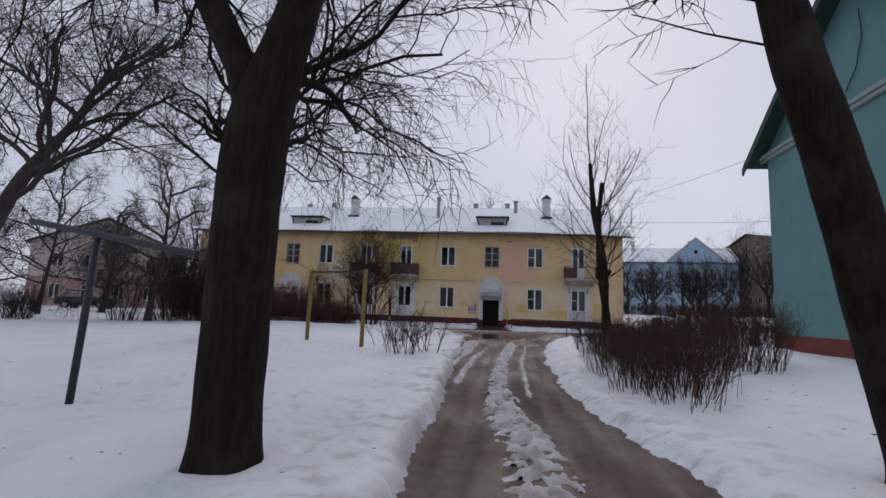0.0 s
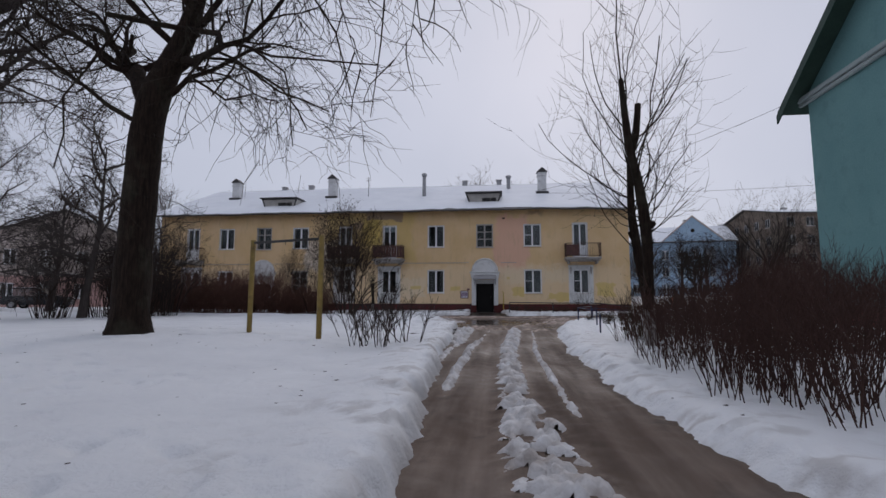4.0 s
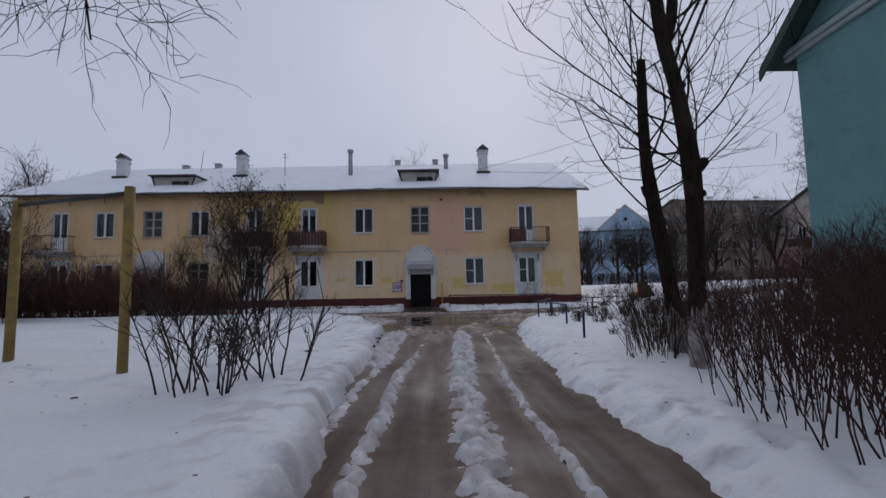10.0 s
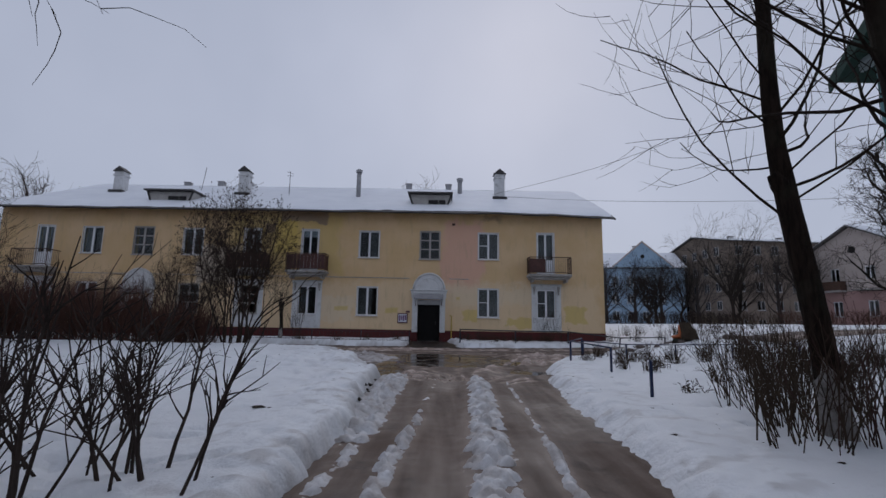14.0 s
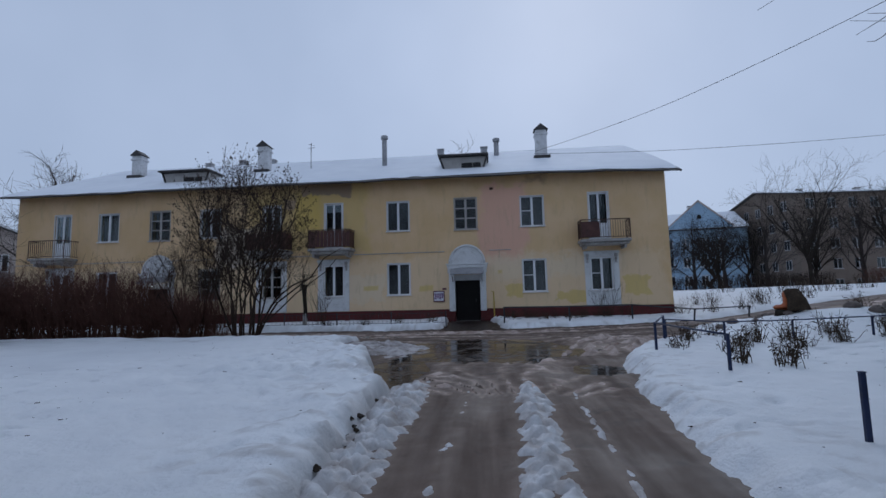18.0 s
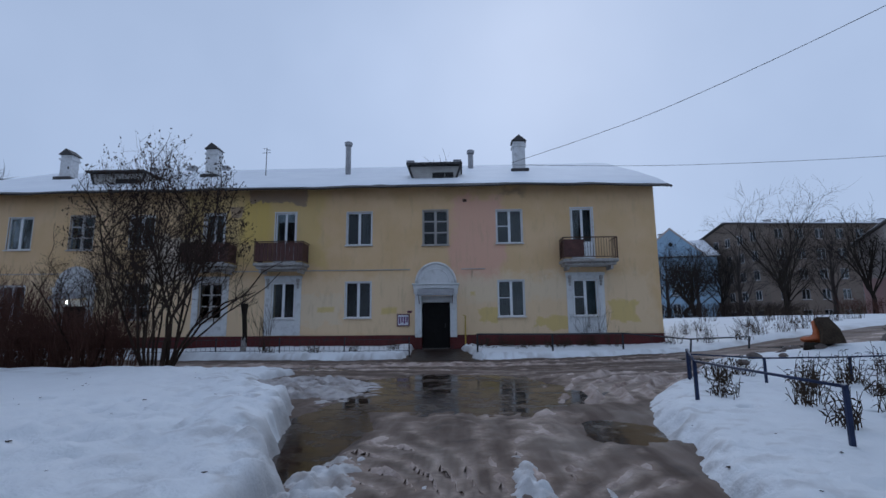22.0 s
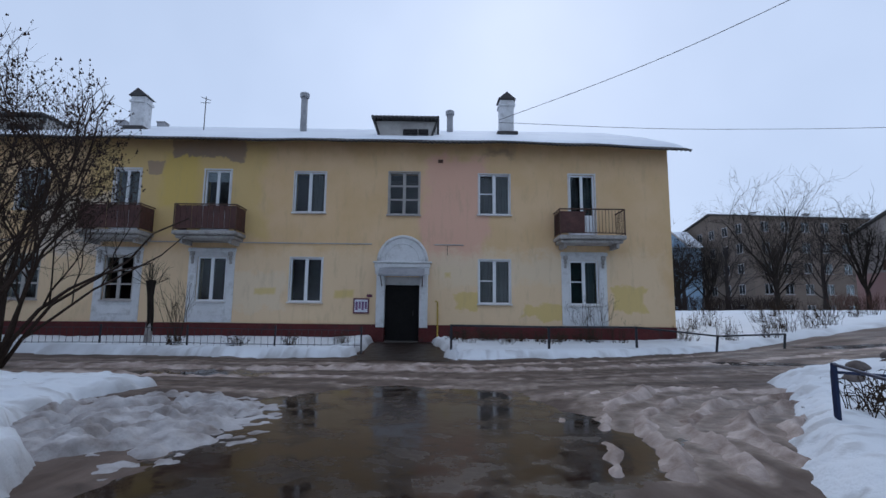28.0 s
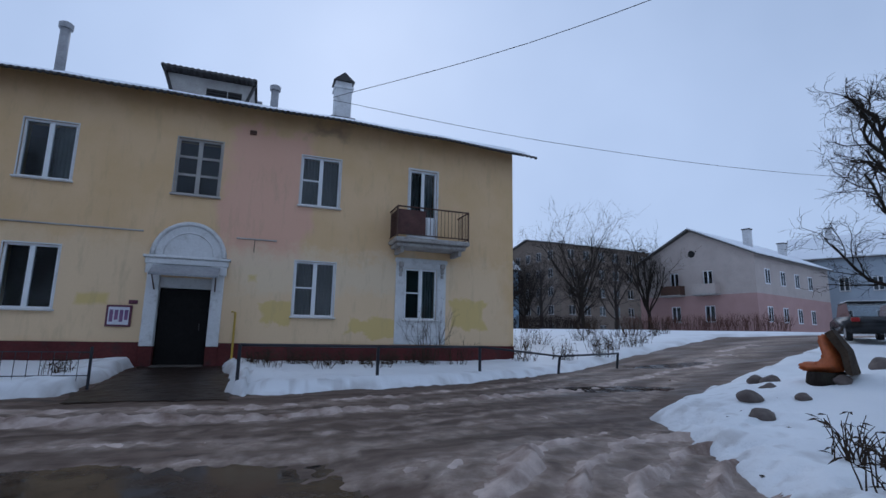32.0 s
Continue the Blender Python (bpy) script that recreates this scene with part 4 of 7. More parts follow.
def balcony_door(cx, blind=False):
    w = MB()
    z0, z1, h, f = 3.80, 6.16, 0.46, 0.06
    w.box(cx - h, cx + h, 0.05, 0.15, z1 - f, z1).box(cx - h, cx + h, 0.05, 0.15, z0, z0 + f)
    w.box(cx - h, cx - h + f, 0.05, 0.15, z0 + f, z1 - f).box(cx + h - f, cx + h, 0.05, 0.15, z0 + f, z1 - f).box(cx - 0.05, cx + 0.05, 0.056, 0.144, z0 + f, z1 - f)
    w.box(cx + 0.05, cx + h - f, 0.07, 0.13, z0 + f, z0 + 0.85).box(cx - h + f, cx - 0.05, 0.07, 0.13, z0 + f, z0 + 0.85)
    ob = part("balcony_door", w, M["pvc"], house, "white glazed balcony door")
    for s in (-1, 1):
        a, b = sorted((cx + s * 0.05, cx + s * (h - f)))
        part("pane", MB().box(a, b, 0.097, 0.105, z0 + 0.85, z1 - f), M["glass"], ob).visible_shadow = False
    if not blind:
        for s in (-1, 1):
            a, b = sorted((cx + s * 0.06, cx + s * (h - f - 0.005)))
            c, steps = MB(), 10
            for i in range(steps + 1):
                x, yy = a + (b - a) * i / steps, 0.28 + 0.03 * math.sin(i * 2.1 + cx)
                c.v += [(x, yy, z0 + 0.1), (x, yy, z1 - 0.02)]
            c.f = [(2 * i, 2 * i + 2, 2 * i + 3, 2 * i + 1) for i in range(steps)]
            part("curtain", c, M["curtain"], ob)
    if blind:
        part("blind", MB().rbox(cx - h + f, cx + h - f, 0.12, 0.135, z1 - 0.42, z1 - f, 0.004), M["white"], ob)
    r = 0.06
    part("trim", MB().box(cx - h - r, cx - h, -0.012, 0.03, z0, z1 + r).box(cx + h, cx + h + r, -0.012, 0.03, z0, z1 + r).box(cx - h, cx + h, -0.012, 0.03, z1, z1 + r), M["white"], ob)


def balcony(cx, style, x0=1.12, x1=1.12):
    """A slab on brackets with its railing; style: bars, sheet or boards."""
    a, b, out = cx - x0, cx + x1, -0.95
    slab = MB().rbox(a, b, out, -0.002, 3.62, 3.76, 0.03).rbox(a + 0.08, b - 0.08, out + 0.12, -0.002, 3.50, 3.617, 0.03)
    ob = part("balcony", slab, M["concrete"], house, "projecting concrete balcony slab")
    for px in (a + 0.2, b - 0.3):
        br = MB()
        br.prism([(0, 0), (0.10, 0), (0.10, 0.16), (0, 0.16)], -0.75, -0.032).moved(Matrix.Translation((px, 0, 3.335)))
        part("bracket", br, M["concrete"], ob)
    top, y = 4.68, out + 0.05
    for z, rr in ((top, 0.024), (3.84, 0.016)):
        part("rail", MB().tube([(a + 0.04, y, z), (b - 0.04, y, z)], [rr] * 2, 6), M["rust"], ob, "rusty steel rail")
        for x in (a + 0.04, b - 0.04):
            part("rail", MB().tube([(x, y, z), (x, 0.0, z)], [rr] * 2, 6), M["rust"], ob, "rusty steel rail")
    for x in (a + 0.04, b - 0.04):
        part("post", MB().tube([(x, y, 3.75), (x, y, top)], [0.024] * 2, 6), M["rust"], ob)
    bar = MB().tube([(0, 0, 3.84), (0, 0, top)], [0.009] * 2, 5).mesh("bar")
    if style in ("bars", "mixed"):
        start = a + 0.14 if style == "bars" else a + 0.95
        for x in np.arange(start, b - 0.08, 0.115):
            part("bar", bar, M["rust"], ob).location = (x, out + 0.05, 0)
        for x in (a + 0.04, b - 0.04):
            for y in np.arange(out + 0.17, -0.03, 0.115):
                part("bar", bar, M["rust"], ob).location = (x, y, 0)
    if style == "mixed":
        part("panel", MB().rbox(a + 0.07, a + 0.92, out + 0.065, out + 0.085, 3.86, 4.60, 0.005).rbox(a + 0.055, a + 0.075, out + 0.09, -0.05, 3.86, 4.60, 0.005), M["balcony"], ob, "maroon sheet panel")
    if style == "sheet":
        n, wide = 11, (b - a - 0.12) / 11
        for i in range(n):
            x = a + 0.06 + i * wide
            part("board", MB().rbox(x, x + wide - 0.012, out + 0.065 + 0.006 * (i % 2), out + 0.09 + 0.006 * (i % 2), 3.82, 4.64, 0.005), M["balcony"], ob)
        for x in (a + 0.05, b - 0.075):
            for i in range(5):
                y = out + 0.11 + i * 0.165
                part("board", MB().rbox(x, x + 0.024, y, y + 0.153, 3.82, 4.64, 0.005), M["balcony"], ob)
    return ob


for key, cx in COLS.items():
    if key in ("s", "c3"):
        window(cx, 4.58, 6.18, 0.56, "old")
    elif key in ("c", "c1", "c5", "c6"):
        balcony_door(cx, key == "c6")
        window(cx, *LOW, 0.52, "old" if key == "c5" else ("vent" if key == "c" else "pvc"), True, 0 if key in ("c6", "c5") else 1)
    else:
        window(cx, *UP, 0.57, "vent" if key == "b" else "pvc", False, 2 if key in ("b", "c2") else (1 if key == "a" else 0))
        window(cx, *LOW, 0.57, "old" if key == "c4" else ("vent" if key == "b" else "pvc"), False, 2 if key in ("b", "c4") else 0)
balcony(COLS["c"], "mixed", 1.1, 1.25)
balcony(COLS["c6"], "sheet", 1.05, 1.15)
balcony(COLS["c5"], "sheet", 1.05, 1.15)
balcony(COLS["c1"], "bars", 1.1, 1.0)


def entrance(cx, lamp):
    """A doorway under a lunette: white pilasters, a small canopy and a dark door."""
    e = MB()
    for s in (-1, 1):
        a, b = sorted((cx + s * 0.62, cx + s * 0.92))
        e.rbox(a, b, -0.10, 0.25, 0.50, 2.62, 0.015)
        a, b = sorted((cx + s * 0.58, cx + s * 0.97))
        e.rbox(a, b, -0.13, -0.102, 2.38, 2.62, 0.01)
    e.rbox(cx - 1.0, cx + 1.0, -0.14, 0.0, 2.622, 2.78, 0.02)
    e.rbox(cx - 1.05, cx + 1.05, -0.18, 0.0, 2.782, 2.85, 0.015)
    e.box(cx - 0.618, cx + 0.618, 0.10, 0.25, 2.02, 2.62)
    ob = part("entrance", e, M["white"], house, "white plaster door surround with lunette")
    arc = [(cx + 0.93 * math.cos(math.pi * k / 20), 2.852 + 0.95 * math.sin(math.pi * k / 20)) for k in range(21)]
    part("lunette", MB().prism(arc, -0.07, -0.002), M["white"], ob)
    ring = MB()
    ring.tube([(cx + 0.86 * math.cos(math.pi * k / 20), -0.075, 2.87 + 0.88 * math.sin(math.pi * k / 20)) for k in range(21)], [0.06] * 21, 6)
    ring.tube([(cx + 0.60 * math.cos(math.pi * k / 20), -0.072, 2.90 + 0.60 * math.sin(math.pi * k / 20)) for k in range(21)], [0.02] * 21, 5)
    part("moulding", ring, M["white"], ob, smooth=True)
    can = MB()
    can.v = [(cx + s * w, y, z) for s, w in ((-1, 0.80), (1, 0.80)) for y, z in ((-0.10, 2.62), (-0.62, 2.34), (-0.62, 2.28), (-0.10, 2.56))]
    can.f = [(0, 1, 5, 4), (1, 2, 6, 5), (2, 3, 7, 6), (3, 0, 4, 7), (3, 2, 1, 0), (4, 5, 6, 7)]
    part("canopy", can, M["pipe"], ob, "small sloping sheet-metal canopy")
    for s in (-1, 1):
        part("bracket", MB().tube([(cx + s * 0.72, -0.11, 1.96), (cx + s * 0.74, -0.50, 2.32)], [0.018] * 2, 6), M["rust"], ob)
    d = part("door", MB().rbox(cx - 0.60, cx + 0.60, 0.16, 0.22, 0.0, 2.0, 0.01), M["door"], ob, "dark steel entrance door")
    part("handle", MB().tube([(cx + 0.40, 0.11, 0.92), (cx + 0.40, 0.11, 1.10)], [0.012] * 2, 6), M["darkcap"], d)
    for s in (-1, 1):
        a, b = sorted((cx + s * 0.615, cx + s * 0.918))
        part("plinth", MB().rbox(a, b, -0.085, 0.25, -0.3, 0.498, 0.01), M["plinth"], ob, "dark red painted foot of the door surround")
    part("step", MB().rbox(cx - 0.61, cx + 0.61, -0.30, 0.155, -0.3, 0.03, 0.02), M["wetstep"], ob)
    if lamp:
        part("bulb", MB().tube([(cx - 0.02, -0.40, 2.10), (cx - 0.02, -0.40, 2.24)], [0.05, 0.035], 8), M["bulb"], ob, "lit entrance bulb")
    return ob


entrance(COLS["s"], False)
entrance(COLS["c3"], True)


# roof
EAVE, RIDGE, RIDGE_Y = -0.75, 11.02, DEEP / 2
RX0, RX1 = X0 - 0.6, X1 + 0.55
PITCH = (RIDGE - 7.12) / (RIDGE_Y - EAVE)


def roof_z(x, y):
    sag = 0.22 * max(0.0, (x - 5.0) / 5.3) ** 1.6
    near = max(0.0, 1 - (y - EAVE) / 3.5)
    return 7.12 + PITCH * (RIDGE_Y - EAVE - abs(y - RIDGE_Y)) - sag * near + 0.07 * noise.noise((x * 0.45, 2.0, 0)) * near


def roof_sheet(y0, y1, x0, x1, dx, ny, lift, wave=0.0, ragged=None):
    mb = MB()
    nx = int((x1 - x0) / dx) + 1
    for j in range(ny + 1):
        for i in range(nx + 1):
            x = x0 + (x1 - x0) * i / nx
            ya = y0 + (ragged(x) if ragged else 0.0)
            y = ya + (y1 - ya) * j / ny
            mb.v.append((x, y, roof_z(x, y) + lift(x, y, j) + wave * math.sin(x * 2 * math.pi / 0.16)))
    for j in range(ny):
        for i in range(nx):
            a = j * (nx + 1) + i
            mb.f.append((a, a + 1, a + nx + 2, a + nx + 1))
    return mb


part("roof_sheeting", roof_sheet(EAVE, RIDGE_Y, RX0, RX1, 0.04, 3, lambda x, y, j: 0.0, 0.025), M["slate"], house, "corrugated slate roofing", True)
lip = MB()
lip_n = int((RX1 - RX0) / 0.04)
for k in range(lip_n + 1):
    x = RX0 + (RX1 - RX0) * k / lip_n
    z = roof_z(x, EAVE) + 0.025 * math.sin(x * 2 * math.pi / 0.16)
    lip.v += [(x, EAVE - 0.004, z + 0.002), (x, EAVE - 0.004, z - 0.055 - 0.02 * noise.noise((x * 0.8, 5.0, 0))), (x, EAVE + 0.03, z - 0.055 - 0.02 * noise.noise((x * 0.8, 5.0, 0)))]
lip.f = [(3 * k + i, 3 * k + 3 + i, 3 * k + 4 + i, 3 * k + 1 + i) for k in range(lip_n) for i in (0, 1)]
part("eave_edge", lip, M["darkcap"], house, "dark corrugated edge of the roof sheets", True)
part("roof_sheeting", roof_sheet(DEEP + 0.75, RIDGE_Y, RX0, RX1, 0.3, 2, lambda x, y, j: 0.0), M["slate"], house, "corrugated slate roofing")


def ragged(x):
    v = noise.noise((x * 0.35, 3.0, 0)) + 0.5 * noise.noise((x * 1.3, 7.0, 0))
    return 0.20 + 0.20 * max(0.0, v + 0.2) + (0.35 if -3 < x < 3 else 0.0) * max(0.0, 0.5 + v)


snow_r = roof_sheet(EAVE, RIDGE_Y + 0.15, RX0 + 0.05, RX1 - 0.10, 0.15, 24, lambda x, y, j: (0.025 if j == 0 else 0.09 + 0.03 * noise.noise((x * 0.6, y * 0.6, 0)) + 0.012 * noise.noise((x * 3, y * 3, 5))), 0, ragged)
part("roof_snow", snow_r, M["roofsnow"], house, "smooth white snow on the roof", True)
part("roof_snow", roof_sheet(DEEP + 0.6, RIDGE_Y - 0.1, RX0 + 0.05, RX1 - 0.1, 0.5, 6, lambda x, y, j: 0.09), M["roofsnow"], house, "", True)
eb, head = MB(), MB()
steps = 60
for k in range(steps + 1):
    x = X0 + (X1 - X0) * k / steps
    za, zb = roof_z(x, EAVE), roof_z(x, -0.003)
    eb.v += [(x, EAVE + 0.04, za - 0.028), (x, EAVE + 0.04, za - 0.055), (x, -0.003, zb - 0.055), (x, -0.003, zb - 0.028)]
    head.v += [(x, 0.0, TOP + 0.001), (x, 0.0, zb - 0.04), (x, 0.3, zb - 0.04), (x, 0.3, TOP + 0.001)]
for q in (eb, head):
    q.f = [(4 * k + i, 4 * k + 4 + i, 4 * k + 4 + (i + 1) % 4, 4 * k + (i + 1) % 4) for k in range(steps) for i in range(4)]
    q.f += [(0, 1, 2, 3), (4 * steps + 3, 4 * steps + 2, 4 * steps + 1, 4 * steps)]
part("eave_board", eb, M["soffit"], house, "brown-stained boards under the eave")
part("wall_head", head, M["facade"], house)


def chimney(x, y, top):
    z = roof_z(x, y)
    ob = part("chimney", MB().rbox(x - 0.33, x + 0.33, y - 0.30, y + 0.30, z - 0.3, top - 0.30, 0.02).rbox(x - 0.39, x + 0.39, y - 0.36, y + 0.36, top - 0.62, top - 0.50, 0.015), M["chimney"], house, "whitewashed brick chimney")
    cap = MB().prism([(-0.42, 0), (0.42, 0), (0, 0.36)], -0.40, 0.40).moved(Matrix.Translation((x, y, top - 0.298)))
    part("cap", cap, M["darkcap"], ob, "dark gabled sheet-metal cap")
    part("flashing", MB().rbox(x - 0.48, x + 0.48, y - 0.55, y + 0.3, z - 0.24, z + 0.05, 0.02), M["darkcap"], ob)


for x, y, top in ((4.17, 4.6, 11.35), (-13.1, 4.7, 11.3), (-21.8, 5.0, 11.25)):
    chimney(x, y, top)


def vent_pipe(x, y, top, r=0.15):
    z = roof_z(x, y)
    ob = part("vent_pipe", MB().tube([(x, y, z - 0.2), (x, y, top - 0.22)], [r] * 2, 14), M["pipe"], house, "grey vent pipe on the roof", True)
    part("cap", MB().tube([(x, y, top - 0.22), (x, y, top - 0.05), (x, y, top)], [r + 0.06, r + 0.07, r], 14), M["pipe"], ob)


vent_pipe(-5.25, 4.1, 11.12)
vent_pipe(1.55, 6.4, 11.35, 0.16)
for x, top in ((-16.8, 11.0), (-14.6, 10.95), (-2.3, 11.05), (0.75, 11.05), (-19.4, 10.9)):
    b = part("vent_box", MB().rbox(x - 0.22, x + 0.22, 8.9, 9.35, 10.2, top + 0.55, 0.02).rbox(x - 0.26, x + 0.26, 8.86, 9.39, top + 0.552, top + 0.61, 0.01), M["pipe"], house, "small grey roof vent")


def dormer(x0, x1, y0, z0, z1):
    """A low lean-to dormer with a louvred front."""
    d = MB()
    back = y0 + 1.9
    d.v = [(x + sx * (0.34 if z < z1 - 0.1 else 0.08), y, z) for x, sx in ((x0, 1), (x1, -1)) for y, z in ((y0, z0 - 0.25), (y0, z1 - 0.06), (back, z1 - 0.02), (back, z0 - 0.25))]
    d.f = [(0, 1, 2, 3), (7, 6, 5, 4), (0, 4, 5, 1), (1, 5, 6, 2), (2, 6, 7, 3), (3, 7, 4, 0)]
    ob = part("dormer", d, M["oldwood"], house, "low weathered timber dormer, wider at its top")
    for x, sx in ((x0, 1), (x1, -1)):
        part("side_board", MB().tube([(x + sx * 0.36, y0 - 0.02, z0 - 0.2), (x + sx * 0.08, y0 - 0.02, z1 - 0.06)], [0.055] * 2, 6), M["darkcap"], ob)
    for a, b in ((0.46, 0.68), (0.69, 0.84)):
        xa, xb = x0 + (x1 - x0) * a, x0 + (x1 - x0) * b
        # flat dark sheet on the closed front stands for the unlit inside
        part("opening", MB().box(xa, xb, y0 - 0.004, y0 - 0.001, z0 + 0.02, z0 + 0.30), M["rubber"], ob)
        for k in range(3):
            part("louvre", MB().rbox(xa + 0.02, xb - 0.02, y0 - 0.04, y0 - 0.006, z0 + 0.05 + 0.09 * k, z0 + 0.09 + 0.09 * k, 0.006), M["darkcap"], ob)
    r = MB()
    n = int((x1 - x0) / 0.04)
    for k in range(n + 1):
        x, w = x0 + (x1 - x0) * k / n, 0.02 * math.sin(k * math.pi / 2)
        r.v += [(x, y0 - 0.35, z1 - 0.04 + w), (x, y0 - 0.35, z1 + 0.04 + w), (x, back + 0.1, z1 + 0.10 + w), (x, back + 0.1, z1 + 0.03 + w)]
    r.f = [(4 * k + i, 4 * k + 4 + i, 4 * k + 4 + (i + 1) % 4, 4 * k + (i + 1) % 4) for k in range(n) for i in range(4)]
    r.f += [(0, 1, 2, 3), (4 * n + 3, 4 * n + 2, 4 * n + 1, 4 * n)]
    part("dormer_roof", r, M["darkcap"], ob, "dark corrugated sheet")
    part("dormer_snow", MB().rbox(x0 + 0.05, x1 - 0.05, y0 + 0.2, back, z1 + 0.10, z1 + 0.15, 0.02), M["roofsnow"], ob)


dormer(-1.72, 1.0, 1.5, 8.14, 8.82)
dormer(-17.75, -14.8, 1.5, 8.12, 8.74)
ant = MB().tube([(-10.0, 4.5, 9.4), (-10.0, 4.5, 11.05)], [0.022] * 2, 5).tube([(-10.22, 4.5, 10.75), (-9.78, 4.5, 10.75)], [0.015] * 2, 4).tube([(-10.15, 4.3, 10.95), (-9.85, 4.7, 10.95)], [0.014] * 2, 4)
part("antenna", ant, M["darkcap"], house, "thin roof antenna")
part("antenna", MB().tube([(-17.2, 6.8, 9.8), (-16.9, 6.8, 12.0)], [0.02] * 2, 5), M["darkcap"], house, "thin leaning mast")
nb = part("notice_board", MB().rbox(-1.98, -1.42, -0.06, -0.003, 0.98, 1.52, 0.01), M["maroon"], house, "maroon-framed notice board by the door")
part("sheet", MB().box(-1.93, -1.47, -0.066, -0.062, 1.03, 1.47), M["paper"], nb)
for k in range(4):
    part("printed_block", MB().box(-1.90 + 0.11 * k, -1.82 + 0.11 * k, -0.070, -0.067, 1.10 + 0.05 * (k % 2), 1.40), M["print"], nb)
part("house_plate", MB().rbox(-1.52, -1.32, -0.03, -0.003, 1.56, 1.66, 0.006), M["maroon"], house)
gp = MB().tube([(1.02, -0.12, -0.1), (1.02, -0.12, 1.42), (0.92, -0.12, 1.44)], [0.028] * 3, 8)
part("gas_pipe", gp, M["gas"], house, "yellow gas pipe beside the door")
part("wall_vent", MB().rbox(0.98, 1.16, -0.09, -0.003, 6.55, 6.66, 0.01), M["rust"], house)
part("cable", MB().tube([(1.35, -0.02, 3.5), (1.35, -0.02, 3.1)], [0.01] * 2, 4), M["wire"], house)


# ---------------------------------------------------------------- trees and shrubs
def wander(rng, p, d, length, steps, bend, pull):
    """A wavering line from p along d; pull: upwards (+) or drooping (-)."""
    pts, p, d = [Vector(p)], Vector(p), Vector(d).normalized()
    for _ in range(steps):
        d = (d + Vector((rng.gauss(0, bend), rng.gauss(0, bend), rng.gauss(0, bend) + pull))).normalized()
        p = p + d * (length / steps)
        pts.append(p.copy())
    return pts


def taper(r0, r1, n):
    return [r0 + (r1 - r0) * i / (n - 1) for i in range(n)]


def aside(rng, d, angle):
    d = Vector(d).normalized()
    a = d.orthogonal().normalized()
    a = Matrix.Rotation(rng.uniform(0, 2 * math.pi), 3, d) @ a
    return (d * math.cos(angle) + a * math.sin(angle)).normalized()


def branch(rng, limbs, twigs, p, d, length, r, level, o):
    """One bough with its side shoots, down to twigs."""
    steps = (6, 5, 4, 4)[min(level, 3)]
    pts = wander(rng, p, d, length, steps, o["bend"], o["pull"] if level < o["depth"] - 1 else o["droop"])
    fine = level >= o["depth"] - 1
    (twigs if fine else limbs).tube(pts, taper(r, r * (0.35 if fine else 0.45), len(pts)), 3 if fine else (7 if level == 0 else 5), False)
    if level >= o["depth"]:
        return
    count = o["kids"][min(level, len(o["kids"]) - 1)]
    for k in range(count):
        f = 0.25 + 0.75 * (k + rng.random()) / count
        i = min(int(f * steps), steps - 1)
        q = pts[i].lerp(pts[i + 1], f * steps - i)
        along = (pts[i + 1] - pts[i]).normalized()
        branch(rng, limbs, twigs, q, aside(rng, along, rng.uniform(0.5, 1.1)), length * rng.uniform(0.35, 0.65), max(r * (1 - 0.55 * f) * 0.5, o["least"]), level + 1, o)


def trunk_mesh(pts, radii, seed, sides=18, rough=0.10):
    """A trunk with buttressed foot and uneven girth; more rings between the given places."""
    fine_p, fine_r = [], []
    n = len(pts)
    for i in range(n - 1):
        steps = 7
        for k in range(steps):
            t = k / steps
            a, b, c, d = (Vector(pts[max(i - 1, 0)]), Vector(pts[i]), Vector(pts[i + 1]), Vector(pts[min(i + 2, n - 1)]))
            fine_p.append(0.5 * ((2 * b) + (c - a) * t + (2 * a - 5 * b + 4 * c - d) * t * t + (3 * b - a - 3 * c + d) * t**3))
            fine_r.append(radii[i] + (radii[i + 1] - radii[i]) * t)
    fine_p.append(Vector(pts[-1]))
    fine_r.append(radii[-1])
    mb = MB().tube(fine_p, fine_r, sides)
    for i, v in enumerate(mb.v):
        ring = min(i // sides, len(fine_p) - 1)
        c = fine_p[ring]
        q = Vector(v)
        g = noise.noise((q - c).normalized() * 1.6 + Vector((0, 0, q.z * 0.9 + seed))) + 0.5 * noise.noise(Vector((q.x * 7, q.y * 7, q.z * 2.5 + seed)))
        mb.v[i] = tuple(c + (q - c) * (1 + rough * g))
    return mb


